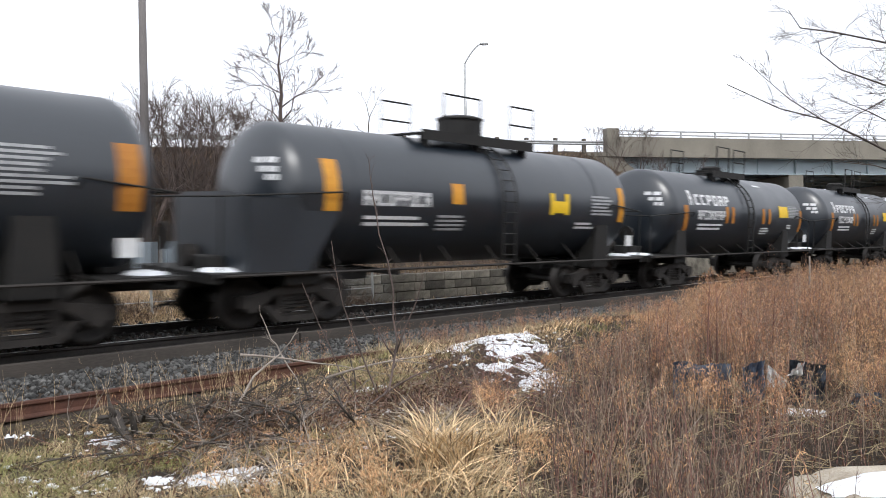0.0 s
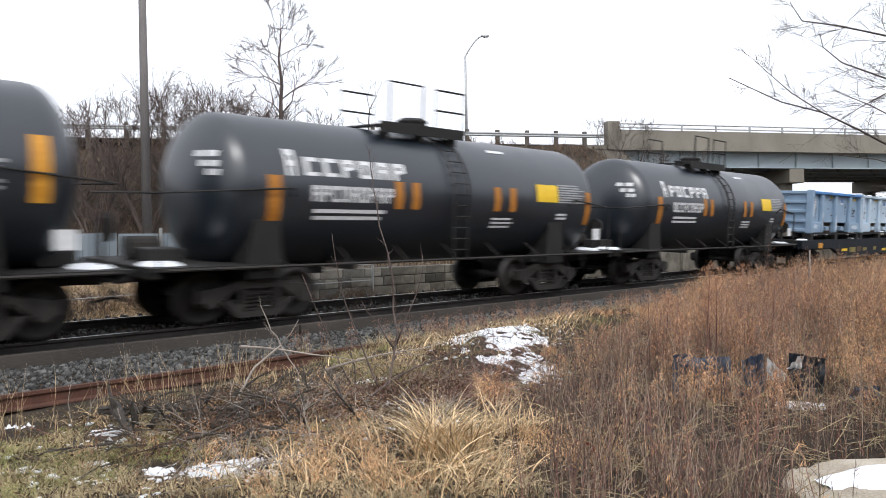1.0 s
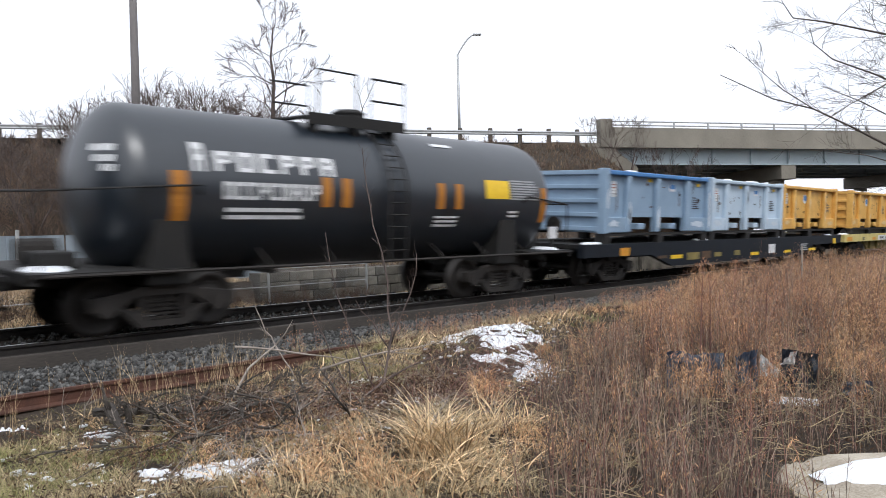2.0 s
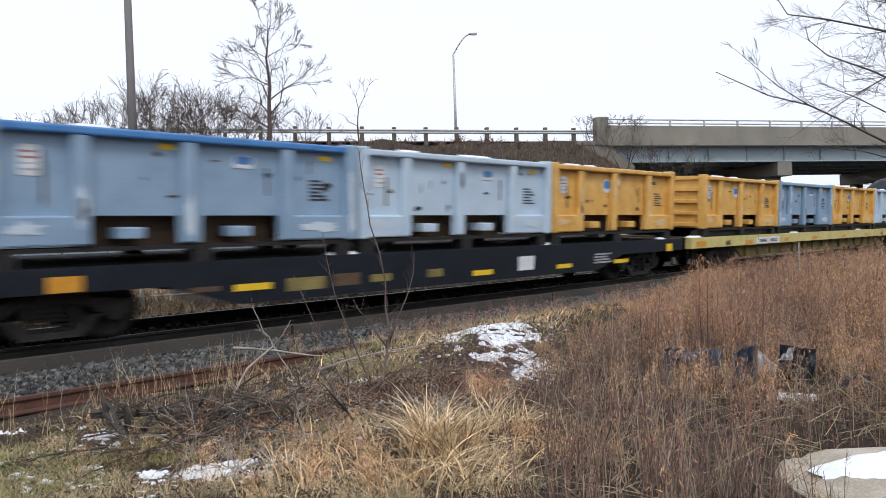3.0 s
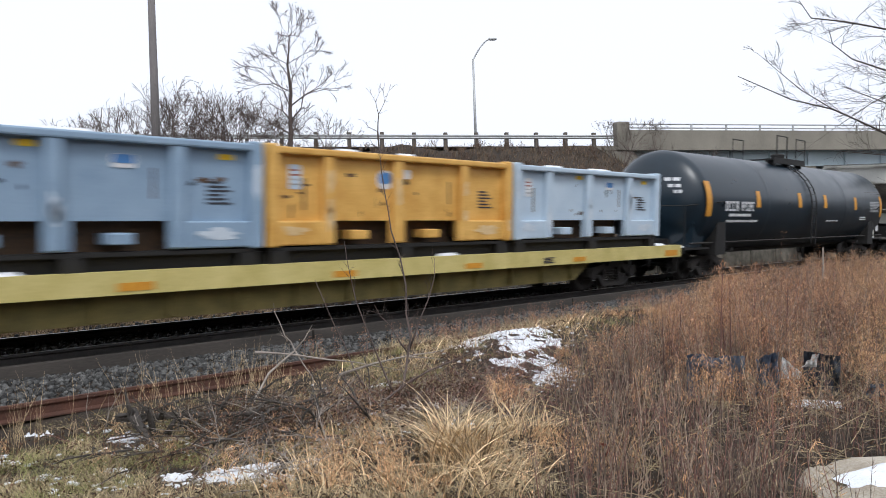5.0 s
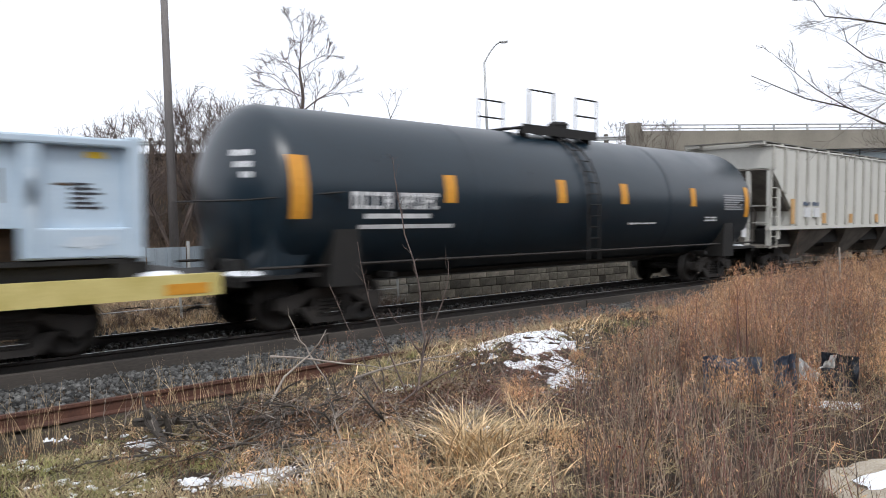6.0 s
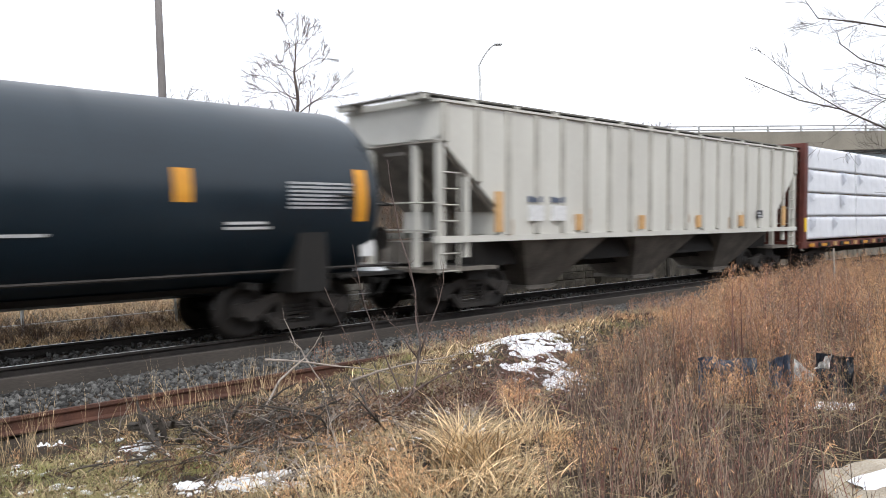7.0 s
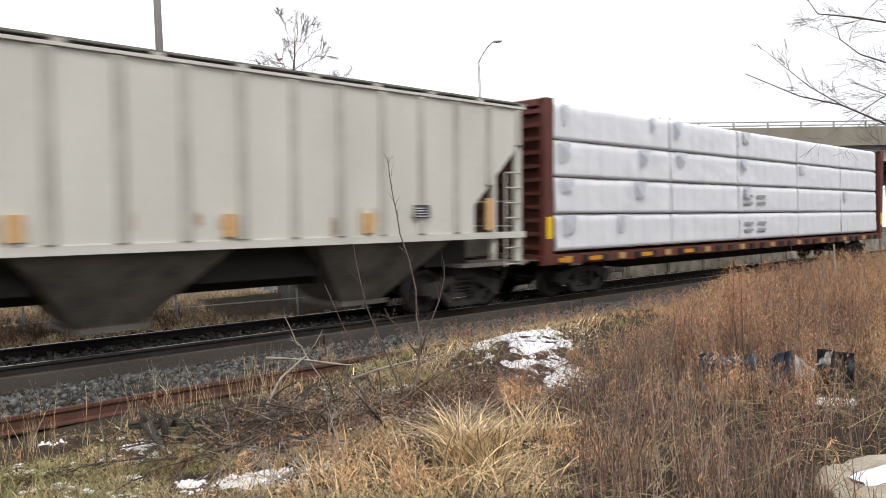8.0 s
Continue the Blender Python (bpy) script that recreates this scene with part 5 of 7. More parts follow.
def build_overpass():
    S0 = 31.3
    br = tagged(new("overpass"), "weathered concrete road overpass with pale blue-grey girders", "bridge")
    fixed(br, on_road(S0, 0, 0))
    W, L = 13.0, 75.0
    part("deck_slab", boxes((-1.5, L, 0.05, W, 6.95, 7.2)), "bridge", br)
    for y0, y1 in ((0.0, 0.3), (W - 0.3, W)):
        bm = boxes((0.75, L, y0, y1, 7.0, 8.2))
        bx(bm, 0.75, L, y0 - 0.12 if y0 < 1 else y1, y0 if y0 < 1 else y1 + 0.12, 6.9, 7.28)
        par = part("parapet", bm, "bridge", br, "stained concrete parapet")
        for z in (8.36, 8.60):
            bm = bmesh.new()
            tube(bm, (0.7, (y0 + y1) / 2, z), (L, (y0 + y1) / 2, z), 0.045, n=8)
            part("handrail", bm, "galv", par, "grey steel handrail")
        for k in range(30):
            x = 2.8 + k * 2.55
            bm = boxes((x - 0.05, x + 0.05, (y0 + y1) / 2 - 0.05, (y0 + y1) / 2 + 0.05, 8.2, 8.62))
            part("rail_post", bm, "galv", par)
    bm = soft_box(-0.05, 0.78, -0.12, 0.5, 6.9, 8.72, r=0.05)
    part("end_post", bm, "bridge", br, "pale concrete end post")
    for k in range(5):
        y = 0.75 + k * 2.85
        bm = boxes((1.6, L, y, y + 0.03, 5.92, 6.95), (1.6, L, y - 0.18, y + 0.2, 5.88, 5.93), (1.6, L, y - 0.18, y + 0.2, 6.93, 6.952))
        for i in range(24):
            x = 2.5 + i * 3
            bx(bm, x - 0.015, x + 0.015, y - 0.16, y, 5.93, 6.93)
        part("girder", bm, "girder", br, "pale blue-grey steel plate girder")
    part("abutment", boxes((-4.5, 2.6, 0.35, W - 0.4, 0.5, 5.85), (-4.5, 1.2, 0.2, W - 0.2, 5.85, 6.94)), "bridge", br, "stained concrete abutment")
    bm = bmesh.new()
    prism(bm, [(-7.5, 6.9), (0.8, 6.9), (2.6, 5.6), (2.6, 4.2), (-0.5, 4.2)], 0.0, 0.34)
    bmesh.ops.recalc_face_normals(bm, faces=bm.faces[:])
    part("wing_wall", bm, "bridge", br, "stained concrete wing wall")
    for x in (14.5, 30.5, 52.0):
        part("pier_cap", soft_box(x - 0.6, x + 0.6, 0.6, W - 0.6, 4.9, 5.86, r=0.05), "bridge", br)
        for y in (1.9, W / 2, W - 1.9):
            bm = bmesh.new()
            tube(bm, (x, y, -0.3), (x, y, 4.9), 0.52, n=20)
            part("pier_column", bm, "bridge", br, "round concrete pier column", True)
    road = part("road", boxes((-70, L + S0, 0.5, W - 0.5, 7.2, 7.24)), "asphalt")
    fixed(tagged(road, "dark asphalt road carried over the tracks", "road", kind="structure"), on_road(0, 0, 0))


build_overpass()


def build_guardrail():
    g = tagged(new("guardrail"), "weathered steel guardrail on stout timber posts", "guardrail")
    fixed(g, on_road(0, 0, 0))
    L0, L1 = -34.0, 31.0
    bm = bmesh.new()
    prof = [(-0.02, 0.42), (-0.07, 0.48), (-0.02, 0.55), (-0.07, 0.62), (-0.02, 0.68)]
    a = [[bm.verts.new((x, y, 7.2 + z)) for y, z in prof] for x in (L0, L1)]
    b = [[bm.verts.new((x, y + 0.012, 7.2 + z)) for y, z in prof] for x in (L0, L1)]
    for i in range(4):
        bm.faces.new((a[0][i], a[1][i], a[1][i + 1], a[0][i + 1]))
        bm.faces.new((b[0][i + 1], b[1][i + 1], b[1][i], b[0][i]))
    part("rail_beam", bm, "galv", g, "grey corrugated rail beam")
    first = None
    for k in range(34):
        x = L0 + 0.4 + k * 1.92
        o = first.copy() if first else part("post", soft_box(-0.11, 0.11, 0.0, 0.24, 6.6, 8.02, r=0.02), "post", g)
        if first:
            scene.collection.objects.link(o)
        first = first or o
        o.location = (x, 0, random.uniform(-0.04, 0.03))


build_guardrail()


def street_lamp():
    p = Vector((40.27, 37.7))
    lamp = tagged(new("street_lamp"), "tall grey steel street lamp with a curved arm", "street lamp")
    fixed(lamp, pose(p.x, p.y, 7.1, 0, 0, -45))
    bm = bmesh.new()
    tube(bm, (0, 0, 0), (0, 0, 7.6), 0.12, 0.07, 12)
    part("pole", bm, "galv", lamp, "", True)
    bm = bmesh.new()
    pts = [(1.25 * t, 0, 7.55 + 1.45 * (1 - (1 - t) ** 1.6)) for t in [i / 6 for i in range(7)]]
    path_tube(bm, pts, 0.05, 8)
    part("arm", bm, "galv", lamp)
    hd = part("lamp_head", soft_box(1.15, 1.75, -0.14, 0.14, 8.93, 9.06, r=0.04), "galv", lamp)
    part("lens", boxes((1.3, 1.65, -0.1, 0.1, 8.90, 8.93)), "glass", hd)


street_lamp()


def utility_pole():
    x, y = 12.98, 29.55
    z = float(ground_z(x, y))
    ob = tagged(new("utility_pole"), "plain grey-brown wooden utility pole", "pole")
    fixed(ob, pose(x, y, z - 0.3, 0, 0, 0))
    bm = bmesh.new()
    tube(bm, (0, 0, 0), (0, 0, 15.5), 0.19, 0.115, 14)
    part("pole_shaft", bm, "pole_wood", ob, "", True)


utility_pole()


# ---- low wall and panels beyond the track ----
def block_wall():
    x0, x1, y, z0, z1 = 10.0, 24.5, 16.1, -0.4, 0.62
    host = part("stone_wall", boxes((x0, x1, y + 0.03, y + 0.5, z0, z1 - 0.02)), "mortar")
    tagged(host, "low wall of weathered limestone blocks with dark joints", "stone wall", kind="structure")
    rng = random.Random(4)
    protos = []
    for w in (0.42, 0.58, 0.74):
        protos.append((w, part("block", soft_box(0.008, w - 0.008, -0.02, 0.1, 0.01, 0.245, r=0.018), "stone", host)))
    used = set()
    for row in range(4):
        x = x0 + rng.uniform(-0.2, 0)
        while x < x1 - 0.3:
            w, p = rng.choice(protos)
            if w in used:
                o = p.copy()
                scene.collection.objects.link(o)
            else:
                o = p
                used.add(w)
            o.location = (max(x, x0), y + rng.uniform(-0.02, 0.015), z0 + row * 0.255)
            x += w


block_wall()


def concrete_wall():
    ob = part("concrete_wall", soft_box(24.6, 60, 16.0, 16.5, -0.5, 0.95, r=0.03), "stone")
    tagged(ob, "low pale concrete retaining wall beside the track", "retaining wall", kind="structure")
    for k in range(12):
        x = 24.6 + k * 2.9
        part("joint_strip", boxes((x, x + 0.16, 15.93, 16.0, -0.4, 0.9)), "stone", ob)


concrete_wall()


def panel_fence():
    f = tagged(new("panel_fence"), "low fence of weathered blue-grey sheet panels", "fence")
    for k in range(9):
        x = 2.2 + k * 1.0
        tilt = random.uniform(-1.5, 1.5)
        bm = bmesh.new()
        outline = [(x + 0.02, -0.3), (x + 0.98, -0.3), (x + 0.98, 1.62 + 0.03 * tilt), (x + 0.02, 1.62)]
        prism(bm, outline, 18.0, 18.03)
        for i in range(3):
            bx(bm, x + 0.2 + 0.3 * i, x + 0.25 + 0.3 * i, 17.97, 18.0, -0.2, 1.6)
        part("panel", bm, "panel", f)
    for k in range(4):
        x = 2.2 + k * 3
        bm = bmesh.new()
        tube(bm, (x, 17.9, -0.4), (x, 17.9, 1.75), 0.04, n=8)
        part("fence_post", bm, "galv", f)


panel_fence()


def wire_fence():
    f = tagged(new("wire_fence"), "sagging chain-link fence on thin steel posts", "fence")
    xs = [-2.0, 1.0, 4.0, 7.0, 10.0, 13.0]
    for x in xs:
        bm = bmesh.new()
        tube(bm, (x, 15.7, -0.3), (x + random.uniform(-0.05, 0.05), 15.7, 0.75), 0.03, n=8)
        part("fence_post", bm, "galv", f)
    for z in (0.72, 0.3):
        bm = bmesh.new()
        path_tube(bm, [(x, 15.7, z + 0.02 * math.sin(x)) for x in xs], 0.012)
        part("fence_wire", bm, "galv", f)
    segs = []
    for k in range(260):
        x = -2 + k * 0.058
        segs.append((x, 15.7, -0.25, x + 0.9, 15.7, 0.7, 0.0012, 0.0012))
        segs.append((x + 0.9, 15.7, -0.25, x, 15.7, 0.7, 0.0012, 0.0012))
    tagged(sticks("chain_link", segs, "galv", f), kind="stuff")


wire_fence()


# ---- bare trees and brush ----
def grow(segs, rng, p, d, length, r, depth, up=0.12, spread=0.6, wig=0.12, rmin=0.0):
    n = 3
    for i in range(n):
        d = (d + Vector((rng.gauss(0, wig), rng.gauss(0, wig), rng.gauss(0, wig) + up * 0.3))).normalized()
        q = p + d * (length / n)
        r2 = max(rmin, r * (0.86 if depth else 0.6))
        segs.append((*p, *q, r, r2))
        p, r = q, r2
        if depth and i > 0 - (depth < 3):
            for _ in range(1 if depth > 1 else rng.choice((1, 2))):
                side = Vector((rng.gauss(0, 1), rng.gauss(0, 1), rng.gauss(0, 0.6))).normalized()
                c = (d + side * spread * rng.uniform(0.7, 1.3) + Vector((0, 0, up))).normalized()
                grow(segs, rng, p, c, length * rng.uniform(0.55, 0.8), max(rmin, r * 0.6), depth - 1, up, spread, wig, rmin)
    if depth:
        grow(segs, rng, p, d, length * 0.75, r * 0.85, depth - 1, up, spread, wig, rmin)


def fork(segs, rng, p, d, length, r, level, angle, rmin, drift):
    """A limb that forks again and again, with short side twigs."""
    for i in range(2):
        d = (d + Vector((rng.gauss(0, 0.10), rng.gauss(0, 0.10), rng.gauss(0, 0.08) + drift))).normalized()
        q = p + d * length * 0.5
        segs.append((*p, *q, r, max(rmin, r * 0.86)))
        r = max(rmin, r * 0.86)
        p = q
        if rng.random() < 0.55:
            side = d.cross(Vector((rng.gauss(0, 1), rng.gauss(0, 1), rng.gauss(0, 1)))).normalized()
            t = (d * 0.6 + side).normalized()
            segs.append((*p, *(p + t * length * rng.uniform(0.25, 0.6)), rmin, rmin * 0.7))
    if level == 0:
        return
    for k in range(3 if rng.random() < 0.3 else 2):
        side = d.cross(Vector((rng.gauss(0, 1), rng.gauss(0, 1), rng.gauss(0, 1)))).normalized()
        a = angle * rng.uniform(0.6, 1.3)
        fork(segs, rng, p, (d * math.cos(a) + side * math.sin(a)).normalized(), length * rng.uniform(0.68, 0.9), max(rmin, r * 0.72), level - 1, angle, rmin, drift)


def forked_tree(x, y, trunk_h, first, r, levels, seed, label, angle=0.5, rmin=0.008, name="bare_tree", stems=1, lean=0.0, drift=0.05):
    rng = random.Random(seed)
    tree = tagged(new(name), label, "tree" if "tree" in name else "shrub")
    fixed(tree, pose(x, y, gz(x, y) - 0.1))
    tr, cr = [], []
    for k in range(stems):
        a = rng.uniform(0, 2 * math.pi)
        d = Vector((math.cos(a) * lean, math.sin(a) * lean, 1)).normalized()
        p = Vector((math.cos(a) * lean * 0.3, math.sin(a) * lean * 0.3, 0))
        n = 4
        for i in range(n):
            q = p + d * trunk_h / n + Vector((rng.gauss(0, 0.02), rng.gauss(0, 0.02), 0)) * trunk_h
            tr.append((*p, *q, r * (1 - 0.3 * i / n), r * (1 - 0.3 * (i + 1) / n)))
            p = q
            if i >= 2:
                b = rng.uniform(0, 2 * math.pi)
                fork(cr, rng, p, Vector((math.cos(b), math.sin(b), 0.45)).normalized(), first * 0.8, r * 0.4, max(1, levels - 2), angle, rmin, drift)
        fork(cr, rng, p, d, first, r * 0.66, levels, angle, rmin, drift)
    sticks("trunk", tr, "far_bark", tree, 8)
    sticks("crown", cr, "far_bark", tree, 3)
    return tree


def gz(x, y):
    return float(ground_z(x, y))


def leader_tree(x, y, height, r, seed, label):
    """A bare tree with one stem to the top and limbs all round it."""
    rng = random.Random(seed)
    tree = tagged(new("bare_tree"), label, "tree")
    fixed(tree, pose(x, y, gz(x, y) - 0.1))
    tr, cr = [], []
    p, n = Vector((0, 0, 0)), 12
    for i in range(n):
        q = p + Vector((rng.gauss(0, 0.05), rng.gauss(0, 0.05), height * 0.86 / n))
        ra, rb = r * (1 - 0.85 * i / n), r * (1 - 0.85 * (i + 1) / n)
        tr.append((*p, *q, ra, rb))
        p = q
        if i >= 4:
            for k in range(2):
                a = 2.4 * (2 * i + k) + rng.uniform(-0.4, 0.4)
                long = 1.25 - 0.8 * abs((i - 6.0) / 7)
                fork(cr, rng, p, Vector((math.cos(a), math.sin(a), rng.uniform(0.55, 1.0))).normalized(), height * 0.082 * long, max(0.014, rb * 0.5), 4, 0.45, 0.0105, 0.04)
    fork(cr, rng, p, Vector((0, 0, 1)), height * 0.06, 0.02, 3, 0.5, 0.0075, 0.05)
    sticks("trunk", tr, "far_bark", tree, 8)
    sticks("crown", cr, "far_bark", tree, 3)


leader_tree(20.0, 31.1, 9.3, 0.17, 5, "tall bare tree with a fine open crown on the embankment")
forked_tree(24.3, 29.2, 3.4, 0.85, 0.06, 3, 8, "small forked bare tree on the embankment", 0.5)
BUSH = "leafless grey-brown shrub on the embankment"
for k, (x, y, h) in enumerate(((11.6, 31.2, 4.6), (13.6, 31.0, 6.4), (14.9, 30.6, 7.2), (16.2, 31.2, 6.2), (12.4, 32.6, 5.6), (17.6, 31.4, 5.4), (18.7, 31.5, 5.8), (10.2, 33.0, 4.6), (21.6, 31.5, 4.4), (23.5, 30.0, 2.6), (15.6, 32.2, 6.0))):
    forked_tree(x, y, h * 0.32, h * 0.185, 0.010 * h, 4, 40 + k, BUSH, 0.5, 0.0085, "shrub", 8, 0.4, 0.08)
for k, (x, y, h) in enumerate(((42.0, 25.0, 4.4), (44.0, 23.0, 4.8), (46.0, 23.2, 4.2), (40.2, 25.5, 3.6), (48.5, 20.6, 3.4))):
    forked_tree(x, y, h * 0.30, h * 0.17, 0.008 * h, 4, 70 + k, "leafless pale twiggy shrub beside the abutment", 0.45, 0.007, "shrub", 5, 0.5, 0.08)


def brush_bank():
    """Tangled low brush over the embankment face."""
    rng = random.Random(12)
    segs, leaf = [], []
    for k in range(1500):
        s = rng.uniform(-22, 31)
        d = rng.uniform(0.2, 14.5)
        p = ROAD_A + ROAD_DIR * s + ROAD_N * d
        if p.y < 17.2 or (s > 24 and rng.random() < 0.5):
            continue
        z = float(ground_z(p.x, p.y))
        tall = rng.uniform(0.4, 1.1) if s > 12 or d < 3 else rng.uniform(0.8, 2.4)
        for _ in range(5):
            a = rng.uniform(0, 2 * math.pi)
            dirv = Vector((math.cos(a) * 0.5, math.sin(a) * 0.5, rng.uniform(0.5, 1.2))).normalized()
            grow(segs, rng, Vector((p.x, p.y, z)), dirv, tall * 0.4, 0.012, 1, 0.1, 0.6, 0.2, 0.006)
    for k in range(150):
        x, y = rng.uniform(3, 13), rng.uniform(15.3, 15.9)
        for _ in range(4):
            a = rng.uniform(0, 2 * math.pi)
            grow(segs, rng, Vector((x, y, gz(x, y))), Vector((math.cos(a) * 0.6, math.sin(a) * 0.6, 1)).normalized(), rng.uniform(0.08, 0.3), 0.006, 1, 0.1, 0.6, 0.2, 0.003)
    ob = sticks("brush", segs, "brush")
    tagged(ob, "tangled leafless brown brush covering the embankment", "brush", kind="stuff")
    g = np.random.default_rng(5)
    n = 30000
    s, d = g.uniform(-24, 32, n), g.uniform(0.1, 17, n)
    x = ROAD_A.x + ROAD_DIR.x * s + ROAD_N.x * d
    y = ROAD_A.y + ROAD_DIR.y * s + ROAD_N.y * d
    keep = y > 16.7
    x, y = x[keep], y[keep]
    base = np.stack([x, y, ground_z(x, y) - 0.02], 1)
    m = len(x)
    ob = blades("bank_grass", base, g.uniform(0.15, 0.5, m), g.uniform(0.02, 0.05, m), g.uniform(0.2, 1.2, m), "bank", g, 2)
    tagged(ob, "dry brown grass on the embankment", "grass", kind="stuff")
    n = 16000
    x, y = g.uniform(-4, 40, n), g.uniform(14.4, 17.5, n)
    base = np.stack([x, y, ground_z(x, y) - 0.02], 1)
    ob = blades("trackside_grass", base, g.uniform(0.05, 0.17, n), g.uniform(0.012, 0.03, n), g.uniform(0.3, 1.6, n), "straw", g, 2)
    tagged(ob, "pale dry grass beyond the far rail", "grass", kind="stuff")


brush_bank()


def overhanging_tree():
    """A bare tree whose long limbs reach across the view."""
    rng = random.Random(31)
    base = Vector((17.4, 2.2, 0))
    z = float(ground_z(base.x, base.y))
    tree = tagged(new("bare_tree"), "bare grey tree with long arching limbs and fine twigs", "tree")
    fixed(tree, pose(base.x, base.y, z - 0.1))
    trunk = [(0, 0, 0, 0.05, -0.05, 1.6, 0.17, 0.15), (0.05, -0.05, 1.6, 0, 0.1, 3.2, 0.15, 0.12), (0, 0.1, 3.2, -0.1, 0.2, 5.4, 0.12, 0.08), (-0.1, 0.2, 5.4, 0, 0.2, 8.0, 0.08, 0.03)]
    tw = []
    to_left = Vector((-0.70, 0.71, 0))
    limbs = (([(0, 0.1, 1.9), (-1.2, 0.95, 2.6), (-2.15, 1.85, 3.28), (-2.41, 2.11, 3.48), (-2.93, 2.62, 3.84), (-3.45, 3.14, 4.04), (-4.11, 3.8, 4.49)], 0.05, 0.35),
             ([(-2.93, 2.62, 3.84), (-3.42, 2.98, 4.19), (-3.72, 3.28, 4.57), (-3.95, 3.51, 4.87)], 0.02, 0.3),
             ([(0, 0.1, 4.4), (-1.51, 1.66, 5.19), (-1.74, 1.89, 5.27), (-2.37, 2.51, 5.47), (-2.83, 2.98, 5.57), (-2.99, 3.13, 5.91)], 0.045, 0.5),
             ([(0, 0.1, 3.3), (-1.19, 1.76, 4.39), (-1.43, 1.99, 4.55), (-2.0, 2.57, 4.86), (-2.25, 2.82, 5.16), (-2.29, 2.86, 5.43)], 0.04, 0.6),
             ([(0, 0.1, 4.0), (-2.22, 1.51, 4.27), (-2.45, 1.73, 4.1), (-2.8, 2.07, 3.85), (-3.35, 2.61, 3.36)], 0.03, 0.45),
             ([(0, 0.1, 2.6), (-1.3, 1.3, 3.4), (-2.0, 2.1, 4.0), (-2.5, 2.6, 4.3)], 0.035, 0.6), ([(0, 0.1, 2.2), (-1.3, 1.3, 2.7), (-2.1, 2.0, 3.0), (-2.9, 2.6, 3.1)], 0.03, 0.6))
    for pts, r, twig in limbs:
        n = len(pts) - 1
        for i, (p, q) in enumerate(zip(pts, pts[1:])):
            p, q = Vector(p), Vector(q)
            ra, rb = r * (1 - 0.78 * i / n), r * (1 - 0.78 * (i + 1) / n)
            tw.append((*p, *q, ra * 0.62, rb * 0.62))
            if i == 0 and len(pts) > 4:
                continue
            d = (q - p).normalized()
            for _ in range(max(2, int((q - p).length * 2.4))):
                side = Vector((rng.gauss(0, 1), rng.gauss(0, 1), rng.gauss(0, 0.8))).normalized()
                grow(tw, rng, p.lerp(q, rng.random()), (d + side * 0.8).normalized(), twig * rng.uniform(0.5, 1.2), max(0.004, rb * 0.26), 2 if i < n - 1 else 1, 0.05, 0.6, 0.14, 0.0022)
    for k in range(16):
        h = rng.uniform(2.8, 6.5)
        grow(tw, rng, Vector((0, 0.1, h)) + to_left * rng.uniform(0.8, 2.1), (to_left + Vector((rng.gauss(0, 0.5), rng.gauss(0, 0.5), rng.uniform(-0.4, 0.9)))).normalized(), rng.uniform(0.4, 0.75), 0.008, 3, 0.05, 0.7, 0.15, 0.0022)
    for k in range(14):
        a = rng.uniform(0, 2 * math.pi)
        h = rng.uniform(2.5, 7)
        grow(tw, rng, Vector((0, 0.1, h)), Vector((math.cos(a), math.sin(a), 0.6)).normalized(), 1.1, 0.03, 3, 0.08, 0.75, 0.18, 0.003)
    sticks("trunk", trunk, "bark", tree, 10)
    sticks("crown", tw, "bark", tree, 4)


overhanging_tree()


# ---- the near bank: snow, wood, junk, plants ----
def snow_patch(x, y, rx, ry, seed, turn=0.0, lift=0.07, cover=0.0):
    """Thin snow that lies on the ground where a ragged mask is high enough."""
    g = np.linspace(-1.25, 1.25, 60)
    u, v = np.meshgrid(g, g)
    c, s = math.cos(turn), math.sin(turn)
    px, py = x + (u * rx) * c - (v * ry) * s, y + (u * rx) * s + (v * ry) * c
    k1, k2 = (4.2, 12) if rx > 0.45 else (10, 27)
    m = np.array([noise.noise(Vector((a * k1, b * k1, seed))) * 1.3 + noise.noise(Vector((a * k2, b * k2, seed))) * 1.1 for a, b in zip(px.ravel(), py.ravel())]).reshape(u.shape)
    mask = (0.62 + cover - (u * u + v * v)) * 0.8 + m
    h = np.clip(mask, -0.35, 0.5) * lift
    vv = np.stack([px, py, ground_z(px, py) + h], -1).reshape(-1, 3)
    i, j = np.meshgrid(np.arange(59), np.arange(59))
    a = (j * 60 + i).ravel()
    f = np.stack([a, a + 1, a + 61, a + 60], 1)
    keep = (mask.ravel()[f] > -0.12).any(1)
    ob = raw_mesh("snow_patch", vv, f[keep], "snow", smooth=True)
    return tagged(ob, "ragged patch of thin melting snow on grass", "snow", "snow patches on the ground")


